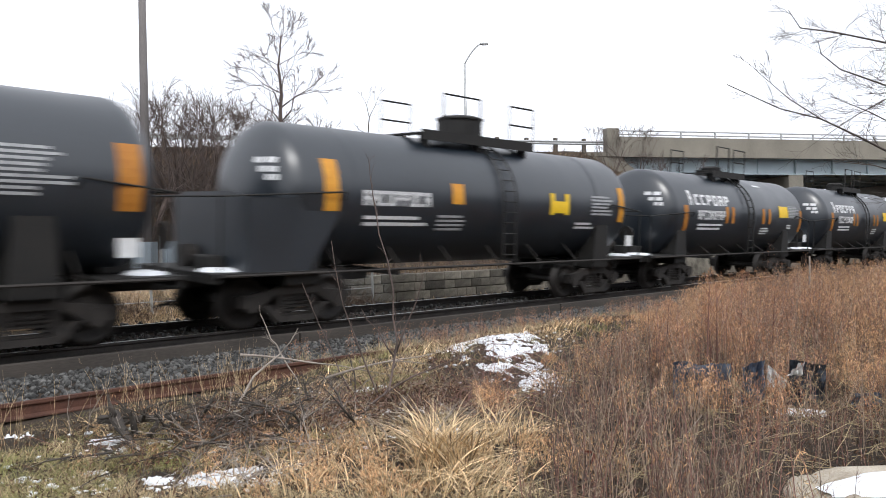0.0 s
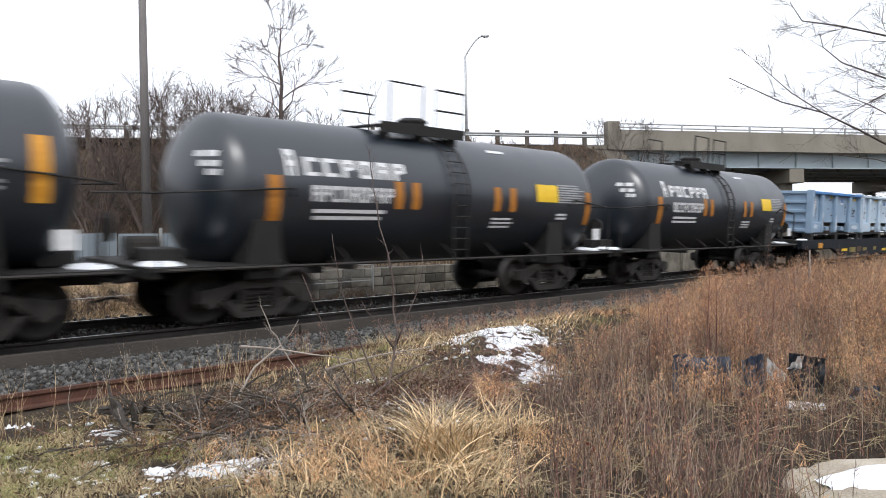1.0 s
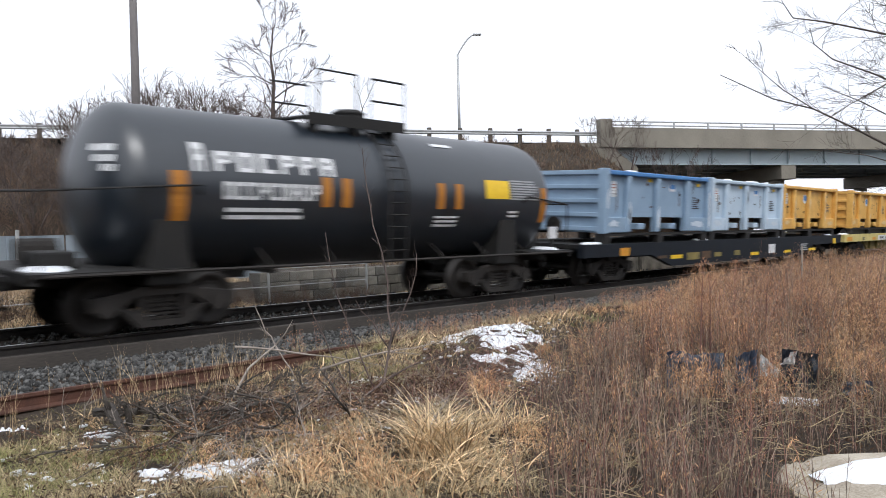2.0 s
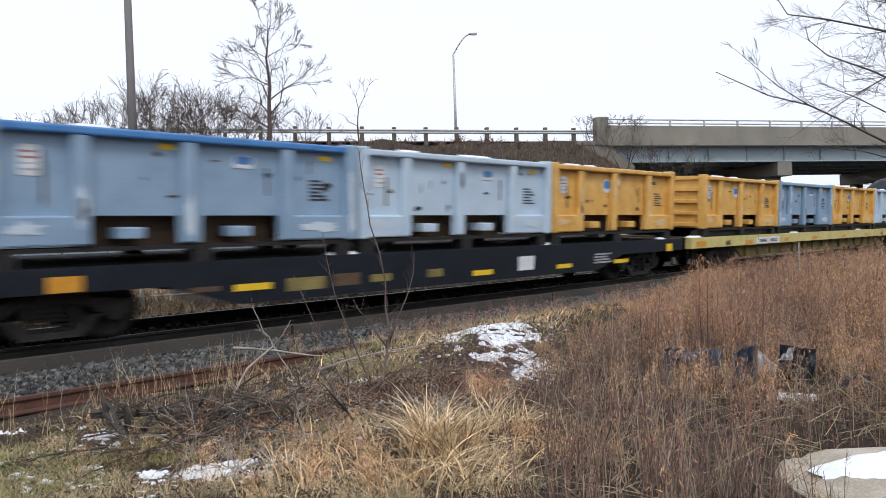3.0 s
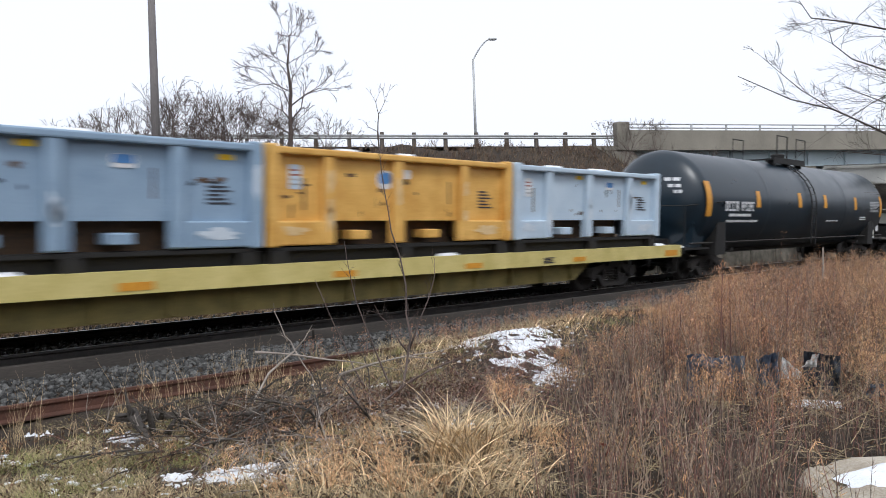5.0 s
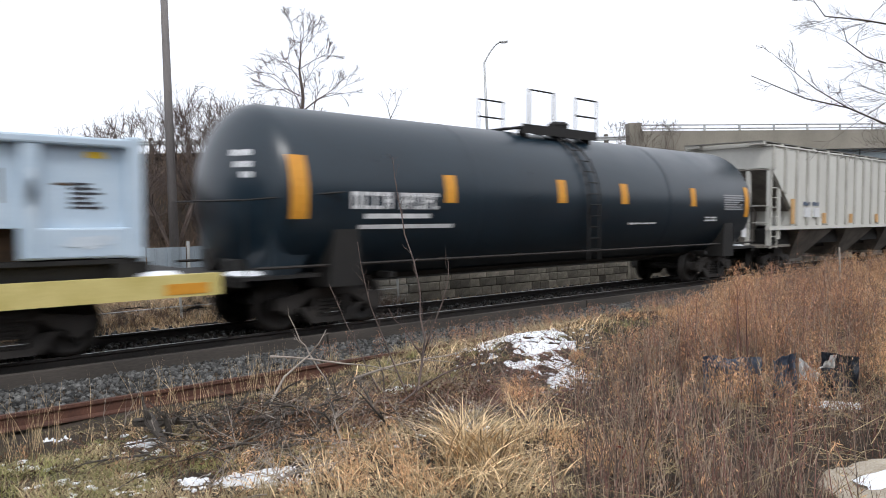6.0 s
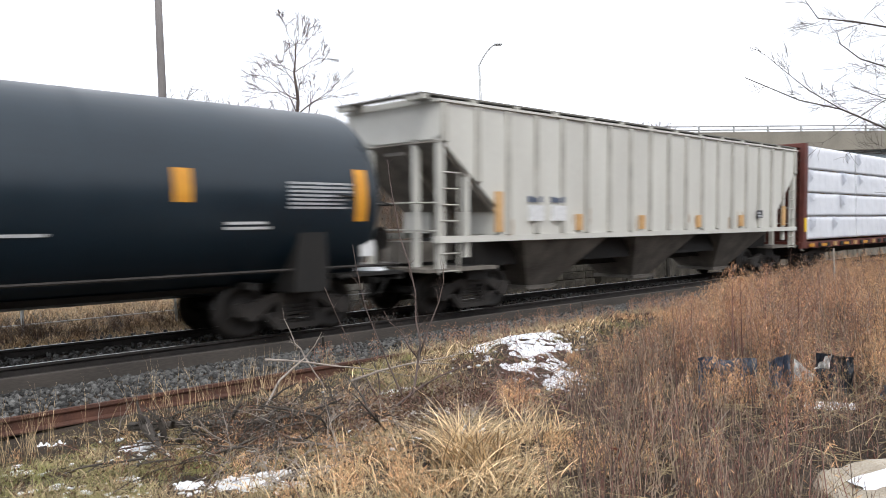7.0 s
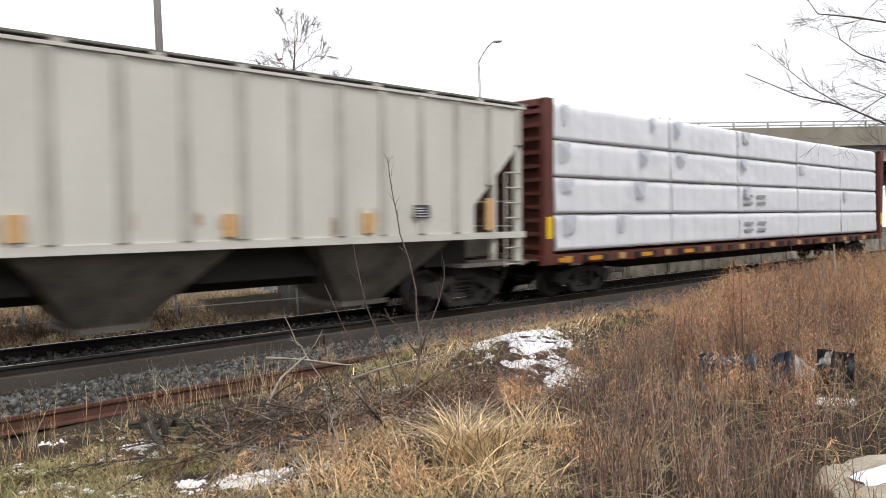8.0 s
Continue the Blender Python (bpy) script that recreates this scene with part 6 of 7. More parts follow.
snow_patch(8.0, 7.0, 1.1, 0.66, 1.3, 0.8, 0.06, -0.1)
snow_patch(7.45, 5.85, 0.5, 0.26, 2.1, 0.7, 0.07, 0.0)
for k, (x, y, a, b) in enumerate(((2.85, 5.62, 0.2, 0.17), (3.12, 5.5, 0.2, 0.16), (2.95, 5.25, 0.26, 0.2), (2.72, 5.5, 0.2, 0.13), (2.6, 5.8, 0.16, 0.12), (3.05, 5.0, 0.16, 0.1), (2.76, 7.2, 0.2, 0.15), (2.68, 6.85, 0.15, 0.1), (1.85, 6.4, 0.13, 0.1), (2.3, 6.3, 0.12, 0.08), (2.25, 8.1, 0.15, 0.1), (1.75, 7.2, 0.14, 0.09),
                                  (5.45, 5.9, 0.22, 0.12), (5.2, 6.1, 0.14, 0.08), (4.85, 6.25, 0.2, 0.1), (4.55, 6.0, 0.12, 0.08), (6.0, 7.2, 0.4, 0.1), (3.4, 6.2, 0.14, 0.1), (3.9, 6.3, 0.12, 0.07), (3.3, 5.2, 0.12, 0.08), (13.5, 8.2, 0.4, 0.25))):
    snow_patch(x, y, a * 0.82, b * 0.8, 3.7 + 1.37 * k, -0.7, 0.06, -0.06)


def snow_specks():
    g = np.random.default_rng(77)
    bm = bmesh.new()
    bmesh.ops.create_icosphere(bm, subdivisions=1, radius=1)
    ico = np.array([v.co[:] for v in bm.verts])
    fi = np.array([[v.index for v in f.verts] for f in bm.faces])
    bm.free()
    cx, cy = g.uniform(1.4, 5.8, 60), g.uniform(4.8, 7.6, 60)
    x = np.concatenate([np.repeat(cx, 4) + g.normal(0, 0.10, 240), g.normal(8.0, 0.6, 110), g.normal(7.4, 0.35, 70)])
    y = np.concatenate([np.repeat(cy, 4) + g.normal(0, 0.10, 240), g.normal(6.9, 0.45, 110), g.normal(5.9, 0.25, 70)])
    n = len(x)
    sc = g.uniform(0.006, 0.034, n)[:, None, None] * np.stack([g.uniform(0.7, 1.5, n), g.uniform(0.7, 1.5, n), g.uniform(0.3, 0.6, n)], 1)[:, None]
    v = ico[None] * (1 + g.uniform(-0.2, 0.2, (n, len(ico), 1))) * sc + np.stack([x, y, ground_z(x, y) + 0.03], 1)[:, None]
    f = (fi[None] + (np.arange(n) * len(ico))[:, None, None]).reshape(-1, 3)
    tagged(raw_mesh("snow_specks", v.reshape(-1, 3), f, "snow", smooth=True), "small scraps of melting snow caught in the grass", "snow", kind="stuff")


snow_specks()


def slab():
    ob = tagged(new("concrete_slab"), "broken sandy concrete slab topped with snow", "concrete slab")
    fixed(ob, pose(5.78, 1.43, gz(5.78, 1.43) - 0.14, 4, -3, -40))
    bm = bmesh.new()
    bmesh.ops.create_icosphere(bm, subdivisions=5, radius=1)
    for v in bm.verts:
        c = v.co.copy()
        p = Vector([math.copysign(abs(q) ** e, q) for q, e in zip(c, (0.55, 0.55, 0.45))])
        v.co = Vector((p.x * 0.78, p.y * 0.47, 0.10 + p.z * 0.15))
        v.co += Vector((0.14, 0.12, 0.03)) * noise.noise(c * 1.3) + Vector((0.04, 0.04, 0.035)) * noise.noise(c * 4.1) + Vector((0.01, 0.01, 0.014)) * noise.noise(c * 13)
    part("slab_body", bm, "concrete", ob, "", True)
    bm = bmesh.new()
    nr, n = 9, 40
    rings = []
    for i in range(1, nr + 1):
        q = i / nr
        ring = []
        for k in range(n):
            a = 2 * math.pi * k / n
            e = 1 + 0.32 * noise.noise(Vector((math.cos(a) * 1.6, math.sin(a) * 1.6, 4))) + 0.16 * noise.noise(Vector((math.cos(a) * 5, math.sin(a) * 5, 8)))
            px, py = -0.02 + 0.52 * q * e * math.cos(a), 0.10 + 0.23 * q * e * math.sin(a)
            ring.append(bm.verts.new((px, py, 0.235 + 0.075 * (1 - q ** 3) + 0.02 * noise.noise(Vector((px * 5, py * 5, 1))))))
        rings.append(ring)
    c = bm.verts.new((0.02, 0.08, 0.315))
    for k in range(n):
        j = (k + 1) % n
        bm.faces.new((c, rings[0][k], rings[0][j]))
        for i in range(nr - 1):
            bm.faces.new((rings[i][k], rings[i + 1][k], rings[i + 1][j], rings[i][j]))
    part("snow_cap", bm, "snow", ob, "smooth cap of snow", True)


slab()


def sheet(name, p0, p1, z0, z1, material, label, category, seed, sag=0.04, top=None):
    """An upright crumpled sheet between two ground points."""
    nx, nz = 14, 8
    a, b = Vector((*p0, 0)), Vector((*p1, 0))
    across = (b - a).normalized().cross(Vector((0, 0, 1)))
    bm = bmesh.new()
    rows = []
    for i in range(nx + 1):
        t = i / nx
        col = []
        for k in range(nz + 1):
            q = k / nz
            zt = z1 + (top(t) if top else 0)
            p = a.lerp(b, t) + across * (noise.noise(Vector((t * 5, q * 2, seed))) * sag * 2 + q * 0.06)
            col.append(bm.verts.new((p.x, p.y, z0 + (zt - z0) * q + noise.noise(Vector((t * 4, q * 3, seed + 9))) * sag * 0.5)))
        rows.append(col)
    for i in range(nx):
        for k in range(nz):
            bm.faces.new((rows[i][k], rows[i + 1][k], rows[i + 1][k + 1], rows[i][k + 1]))
    bmesh.ops.solidify(bm, geom=bm.faces[:], thickness=0.008)
    ob = part(name, bm, material)
    return tagged(ob, label, category)


sheet("plastic_sheet", (7.30, 3.95), (7.70, 3.52), -0.38, 0.08, "bag", "crumpled dark blue plastic sheet dumped among weeds", "plastic sheet", 1, 0.05, lambda t: 0.02 * math.sin(9 * t) - 0.03 * t)
sheet("plastic_sheet", (7.80, 3.44), (7.95, 3.26), -0.38, 0.10, "bag", "torn dark plastic sheet dumped among weeds", "plastic sheet", 2, 0.05, lambda t: -0.08 * (1 - t))
sheet("plastic_sheet", (8.06, 3.06), (8.28, 2.78), -0.38, 0.10, "bag_black", "torn black plastic sheet with a white edge", "plastic sheet", 3, 0.05, lambda t: -0.06 * t)
sheet("paper_sheet", (7.72, 3.14), (7.83, 3.00), -0.16, 0.08, "paper", "crumpled white sheet caught on dark plastic", "paper", 4, 0.03, lambda t: -0.16 * t)
sheet("paper_sheet", (7.84, 3.00), (7.96, 2.88), -0.04, -0.03, "paper", "crumpled white sheet caught on dark plastic", "paper", 5, 0.03, lambda t: 0.16 * t)
sheet("plastic_sheet", (8.2, 2.5), (8.4, 2.3), -0.34, -0.2, "bag", "small dark plastic scrap on the ground", "plastic sheet", 6)
snow_patch(7.98, 2.9, 0.22, 0.09, 14.4, -0.8, 0.12, 0.5)


def branch(name, label, lines, material, r, seed, twigs=0, category="branch", depth=1):
    rng = random.Random(seed)
    ob = tagged(new(name), label, category)
    tw = []
    for k, pts in enumerate(lines):
        n = len(pts) - 1
        q = r * (1 if k == 0 else 0.6)
        line, radii = [Vector(pts[0])], [q]
        for i, (a, b) in enumerate(zip(pts, pts[1:])):
            a, b = Vector(a), Vector(b)
            m = a.lerp(b, 0.5) + Vector((rng.uniform(-1, 1), rng.uniform(-1, 1), rng.uniform(-1, 1))) * 0.02
            r1 = q * (1 - 0.8 * (i + 1) / n)
            line += [m, b]
            radii += [q * (1 - 0.8 * (i + 0.5) / n), r1]
            for _ in range(twigs if i >= n // 3 else 0):
                d = (b - a).normalized()
                side = Vector((rng.gauss(0, 1), rng.gauss(0, 1), rng.uniform(-0.2, 0.9))).normalized()
                grow(tw, rng, a.lerp(b, rng.random()), (d + side * 0.9).normalized(), rng.uniform(0.05, 0.16), max(0.0022, r1 * 0.5), depth, 0.1, 0.6)
        bm = bmesh.new()
        sweep(bm, line, radii, 7)
        part("stem" if k == 0 else "limb", bm, material, ob, "", True)
    if tw:
        tagged(sticks("twigs", tw, material, ob, 4), kind="stuff")
    return ob


branch("sapling", "thin bare sapling curving up from a fallen pale branch", [[(3.98, 6.47, -0.36), (4.29, 6.01, -0.37), (4.7, 5.88, -0.29), (5.03, 5.84, -0.11), (5.23, 5.93, 0.36), (5.28, 6.03, 0.88), (5.25, 6.21, 1.48), (5.21, 6.25, 1.9), (5.19, 6.28, 2.31)],
       [(5.22, 5.94, 0.24), (5.45, 5.86, 0.76), (5.5, 5.81, 1.17)], [(5.21, 5.94, 0.18), (5.09, 6.07, 0.48), (4.97, 6.19, 0.71)], [(5.03, 5.84, -0.11), (5.6, 5.7, 0.08), (6.2, 5.6, 0.22)]], "sap", 0.018, 3, 4, "sapling")
branch("sapling", "thin straight bare sapling with short buds", [[(5.40, 6.45, -0.3), (5.34, 6.52, -0.07), (5.2, 6.67, 0.49), (5.12, 6.76, 0.93), (5.07, 6.81, 1.42)]], "sap", 0.013, 4, 3, "sapling")
branch("sapling", "thin straight bare sapling with short buds", [[(5.42, 7.0, -0.3), (5.34, 7.08, -0.07), (5.19, 7.24, 0.46), (5.06, 7.38, 0.95)]], "sap", 0.012, 5, 3, "sapling")
branch("dead_branch", "bleached forked dead branch stuck in the grass", [[(3.94, 7.07, -0.38), (4.33, 7.25, -0.02), (4.65, 7.22, 0.19), (4.63, 7.38, 0.34), (4.55, 7.46, 0.63)], [(4.65, 7.22, 0.19), (4.85, 7.16, 0.46)], [(4.65, 7.22, 0.19), (4.78, 7.1, -0.1), (4.8, 7.0, -0.36)]], "pale_bark", 0.017, 6, 1)
branch("dead_branch", "bleached dead branch propped across others", [[(4.28, 7.44, 0.2), (4.66, 7.2, 0.14), (5.16, 6.84, 0.03), (5.7, 6.5, -0.12)]], "pale_bark", 0.015, 7, 1)
branch("log", "dark rotting log lying in the grass", [[(2.8, 7.5, -0.26), (3.23, 7.07, -0.25), (3.78, 6.66, -0.28), (4.05, 6.42, -0.29)], [(3.1, 7.2, -0.27), (3.0, 6.95, -0.12)], [(3.5, 6.85, -0.27), (3.62, 6.75, -0.02)]], "rot", 0.046, 8, 4, "log")
branch("log", "dark splintered stump of a fallen branch", [[(2.86, 7.3, -0.2), (2.8, 6.9, -0.3), (2.74, 6.5, -0.42)], [(2.84, 7.2, -0.22), (2.78, 7.24, 0.02)], [(2.95, 7.05, -0.38), (2.9, 7.0, -0.16), (2.8, 7.02, -0.04)], [(3.05, 6.95, -0.38), (3.1, 6.85, -0.14)]], "rot", 0.06, 9, 4, "log")
branch("dead_stalk", "long pale dead stalk leaning among weeds", [[(4.68, 2.8, -0.45), (5.15, 2.75, -0.24), (5.47, 2.72, 0.0)]], "pale_bark", 0.009, 10, 1, "stalk")
branch("dead_branch", "grey dead branch lying on the mound", [[(5.0, 6.9, -0.1), (5.8, 6.7, 0.02), (6.6, 6.6, 0.06)], [(5.8, 6.7, 0.02), (6.2, 6.4, -0.05)]], "pale_bark", 0.016, 11, 3)
branch("dead_branch", "grey dead branch lying in the grass", [[(3.2, 5.9, -0.36), (3.7, 5.6, -0.33), (4.2, 5.4, -0.36)]], "bark", 0.02, 12, 2)
bm = bmesh.new()
tube(bm, (0, 0, 0), (0.0, 0, 1.38), 0.016, n=8)
fixed(tagged(part("marker_post", bm, "pale_bark"), "thin pale marker post among the weeds", "post"), pose(14.65, 5.15, -0.35, 0, 3, 0))


def scatter(rng, n, x0, x1, y0, y1, keep):
    x, y = rng.uniform(x0, x1, n), rng.uniform(y0, y1, n)
    k = keep(x, y)
    return x[k], y[k]


def on_slab(x, y):
    u, v = (x - 5.78) * 0.766 - (y - 1.43) * 0.643, (x - 5.78) * 0.643 + (y - 1.43) * 0.766
    return (u / 0.95) ** 2 + (v / 0.62) ** 2 < 1


def off_slab(x, y):
    return ((y / x > 0.30) | (np.hypot(x, y) > 6.3)) & ~on_slab(x, y)


def in_sticks(x, y):
    """The dark heap of fallen wood and the brambles beside it."""
    return ((((x - 3.9) * 0.8 + (y - 6.6) * 0.6) / 0.75) ** 2 + (((x - 3.9) * -0.6 + (y - 6.6) * 0.8) / 0.75) ** 2 < 1) | (((x - 5.2) / 1.0) ** 2 + ((y - 6.1) / 0.75) ** 2 < 1)


def turf(x, y):
    """Where grass grows thick: not under the tall weeds nor among the fallen wood."""
    r = np.random.default_rng(6).uniform(0, 1, np.shape(x))
    open_ground = (y > (0.86 + 0.3 * (r - 0.5)) * x) | (r < 0.06)
    bare = np.sin(x * 3.1 + 1.3 * np.sin(y * 2.3)) + np.sin(y * 3.7 + 1.1 * np.sin(x * 2.9)) < -0.35
    return ~on_slab(x, y) & open_ground & (~in_sticks(x, y) | (r > 0.62)) & (~bare | (r > 0.75)) & ((((x - 5.9) / 1.15) ** 2 + ((y - 6.0) / 0.6) ** 2 > 1) | (r > 0.72))


def off_snow(x, y, rng):
    a = ((x - 8.35) / 0.95) ** 2 + ((y - 6.75) / 0.75) ** 2
    b = ((x - 2.93) / 0.45) ** 2 + ((y - 5.42) / 0.45) ** 2
    c = ((x - 2.72) / 0.3) ** 2 + ((y - 7.0) / 0.35) ** 2
    d = ((x - 2.6) / 0.25) ** 2 + ((y - 5.75) / 0.25) ** 2
    return ((a > 1) & (b > 1) & (c > 1) & (d > 1)) | (rng.uniform(0, 1, x.shape) < np.where(a <= 1, 0.4, 0.13))


def grow_grass():
    g = np.random.default_rng(21)
    # tufts of short grass over the near bank, each combed its own way
    for nm, tufts, per, lo, hi, mt, lab, keep in (("dry_grass", 1900, 24, 0.06, 0.20, "dry", "tufted dry olive-brown grass", turf),
                                                  ("green_grass", 1150, 26, 0.06, 0.20, "green", "faded green grass tufts", lambda x, y: (((y > 5.6) & (x < 5.5)) | ((y > 6.6) & (x < 11))) & ~in_sticks(x, y)),
                                                  ("straw_stubble", 420, 14, 0.08, 0.22, "straw", "pale straw tufts among the grass", turf)):
        x, y = scatter(g, tufts, 0.5, 14, 1.0, 8.42, keep)
        x2, y2 = scatter(g, tufts, 0.8, 6.5, 3.2, 8.42, keep)
        x, y = np.concatenate([x, x2]), np.concatenate([y, y2])
        k = off_snow(x, y, g)
        x, y = x[k], y[k]
        m = len(x)
        tall = g.uniform(lo, hi, m) * (1 - 0.78 * smooth01((y - 7.0) / 0.8) * (x < 6.0))
        way = g.uniform(0, 2 * np.pi, m)
        bx_, by_ = np.repeat(x, per) + g.normal(0, 0.05, m * per), np.repeat(y, per) + g.normal(0, 0.05, m * per)
        by_ = np.minimum(by_, 8.5)
        base = np.stack([bx_, by_, ground_z(bx_, by_) - 0.01], 1)
        h = np.repeat(tall, per) * g.uniform(0.4, 1.1, m * per)
        v, f = blade_arrays(base, h, g.uniform(0.004, 0.010, m * per), g.uniform(0.3, 1.7, m * per), g, 3, np.repeat(way, per))
        tagged(raw_mesh(nm, v, f, mt), lab, "grass", kind="stuff")
    # sparser turf round the viewer
    x, y = scatter(g, 2600, -7, 14, -6, 8.3, lambda x, y: (x < 0.6) | (y < 1.0))
    m, per = len(x), 16
    bx_, by_ = np.repeat(x, per) + g.normal(0, 0.06, m * per), np.repeat(y, per) + g.normal(0, 0.06, m * per)
    base = np.stack([bx_, by_, ground_z(bx_, by_) - 0.01], 1)
    v, f = blade_arrays(base, g.uniform(0.06, 0.22, m * per), g.uniform(0.005, 0.012, m * per), g.uniform(0.3, 1.6, m * per), g, 2)
    tagged(raw_mesh("verge_grass", v, f, "dry"), "sparse dry grass on the verge", "grass", kind="stuff")
    # arching straw tufts
    vs, fs, off = [], [], 0
    for cx, cy, r, n, tall, way in ((4.45, 4.55, 0.14, 190, 0.70, 1.2), (4.2, 4.35, 0.16, 170, 0.62, 3.4), (4.55, 4.3, 0.16, 190, 0.66, 5.6), (4.1, 4.0, 0.18, 150, 0.5, 4.2), (5.12, 4.45, 0.10, 80, 0.66, -0.6), (5.3, 4.3, 0.09, 60, 0.52, 5.8), (3.95, 3.7, 0.25, 120, 0.36, 5.0), (4.3, 3.75, 0.2, 80, 0.4, 5.6), (3.6, 4.1, 0.25, 90, 0.4, 4.4), (3.3, 4.6, 0.4, 170, 0.3, 3.0), (3.75, 5.1, 0.4, 140, 0.3, 2.0), (2.9, 4.9, 0.4, 110, 0.24, 2.0),
                                   (5.0, 6.9, 0.5, 120, 0.25, 1.0), (6.4, 7.4, 0.6, 420, 0.24, 4.0), (3.0, 7.7, 0.5, 160, 0.25, 4.0), (9.8, 7.2, 0.6, 350, 0.32, 5.0), (7.2, 7.5, 0.6, 350, 0.26, 5.0), (8.9, 7.6, 0.5, 350, 0.28, 4.0), (8.9, 6.9, 0.5, 260, 0.22, 4.0), (5.2, 7.9, 0.6, 300, 0.2, 4.0)):
        x, y = g.normal(cx, r * 0.6, n), g.normal(cy, r * 0.6, n)
        base = np.stack([x, y, ground_z(x, y) - 0.02], 1)
        locks = g.integers(0, 9, n)
        toward = g.normal(way, 1.0, 9)[locks]
        size = g.uniform(0.55, 1.15, 9)[locks]
        droop = g.uniform(0.4, 1.8, 9)[locks]
        v, f = blade_arrays(base, tall * size * g.uniform(0.45, 1.1, n), g.uniform(0.006, 0.021, n), droop * g.uniform(0.6, 1.3, n), g, 6, toward)
        vs.append(v)
        fs.append(f + off)
        off += len(v)
    ob = raw_mesh("straw_tufts", np.concatenate(vs), np.concatenate(fs), "tuft")
    tagged(ob, "tall arching tufts of pale golden straw grass", "grass", kind="stuff")


grow_grass()


def weed_field():
    g = np.random.default_rng(33)
    cx, cy = scatter(g, 1500, 3.4, 24, -1.2, 8.3, lambda x, y: (y < (0.77 + 0.10 * np.sin(x * 2.3 + 1.0) + 0.06 * np.sin(y * 5.3) + np.random.default_rng(12).normal(0, 0.085, len(x))) * x - 0.15) & ((y < 6.3) | (x > 9.6)) & off_slab(x, y) & (((x - 4.5) ** 2 + (y - 4.1) ** 2) > 0.16 + 0.5 * np.random.default_rng(3).uniform(0, 1, len(x))))
    cx, cy = np.concatenate([cx, [13.7, 13.9, 14.1, 13.5]]), np.concatenate([cy, [4.75, 4.9, 4.98, 4.85]])
    gap = np.array([noise.noise(Vector((a * 1.1, b * 1.1, 2.0))) for a, b in zip(cx, cy)])
    per = np.clip(g.integers(4, 15, len(cx)) * np.clip(0.95 + 2.2 * gap, 0.12, 1.7), 1, 24).astype(int)
    per[-4:] = 34
    stand = np.array([noise.noise(Vector((a * 0.55, b * 0.55, 11.0))) for a, b in zip(cx, cy)]) + g.normal(0, 0.22, len(cx))
    kind = np.repeat(np.where(stand > 0.17, 2, np.where(stand < -0.18, 1, 0)), per)
    grp = np.repeat(g.uniform(0.65, 1.2, len(cx)), per)
    sp = np.repeat(g.uniform(0.05, 0.16, len(cx)), per)
    x, y = np.repeat(cx, per) + g.normal(0, 1, len(sp)) * sp, np.repeat(cy, per) + g.normal(0, 1, len(sp)) * sp
    junk = (np.abs(x - 7.3) < 0.85) & (np.abs(y - 3.1) < 0.75) & (g.uniform(0, 1, len(x)) < 0.42)
    k = ~junk & off_slab(x, y)
    x, y, kind, grp = x[k], y[k], kind[k], grp[k]
    n = len(x)
    near = np.hypot(x, y)
    z = ground_z(x, y)
    h = g.uniform(0.45, 0.85, n) + 0.32 * smooth01((near - 7.5) / 5)
    h = h * np.where(g.uniform(0, 1, n) < 0.04, 1.45, 1)
    clump = np.array([noise.noise(Vector((a * 0.7, b * 0.7, 7.0))) for a, b in zip(x, y)])
    h *= (1 + 0.35 * clump) * grp
    # the stand gets lower towards the track and the mound
    q = y / x
    low = np.interp(q, [0.2, 0.372, 0.485, 0.572, 0.724, 0.8], [0.028, 0.034, 0.052, 0.082, 0.122, 0.15])
    room = 1.3 - 0.707 * (x + y) * low - z
    h = np.minimum(h, np.clip(room, 0.14, 2) * g.uniform(0.6, 1.08, n) * np.clip(grp, 0.6, 1.08))
    h = np.where((q > 0.31) & (q < 0.56) & (near > 4.6) & (near < 8.2), h * 0.74, h)
    tall = g.uniform(0, 1, n) < 0.012
    h = np.where(tall, h * 1.3 + 0.1, h)
    lean = g.normal(0, 0.12, (n, 2)) * h[:, None]
    p0 = np.stack([x, y, z - 0.02], 1)
    p1 = p0 + np.concatenate([lean * 0.35, h[:, None] * 0.55], 1)
    p2 = p0 + np.concatenate([lean, h[:, None]], 1)
    r = g.uniform(0.0024, 0.0054, n)[:, None]
    segs = [np.concatenate([p0, p1, r, r * 0.8], 1), np.concatenate([p1, p2, r * 0.8, r * 0.35], 1)]
    # side twigs on the upper half
    m = 8
    t = g.uniform(0.35, 1.0, (n, m))
    q0 = p0[:, None] + (p2 - p0)[:, None] * t[..., None]
    a = g.uniform(0, 2 * np.pi, (n, m))
    ln = h[:, None] * g.uniform(0.08, 0.22, (n, m)) * (1.25 - t)
    q1 = q0 + np.stack([np.cos(a) * ln, np.sin(a) * ln, ln * g.uniform(0.3, 1.2, (n, m))], -1)
    rr = np.full((n * m, 1), 0.0016)
    segs.append(np.concatenate([q0.reshape(-1, 3), q1.reshape(-1, 3), rr, rr * 0.7], 1))
    segs = np.concatenate(segs)
    red = g.uniform(0, 1, len(segs)) < 0.45
    tagged(sticks("weed_stems", segs[~red], "stem"), "dense grey-brown stems of dead weeds", "weeds", kind="stuff")
    tagged(sticks("red_weed_stems", segs[red], "red_stem"), "reddish-brown stems of dead weeds", "weeds", kind="stuff")
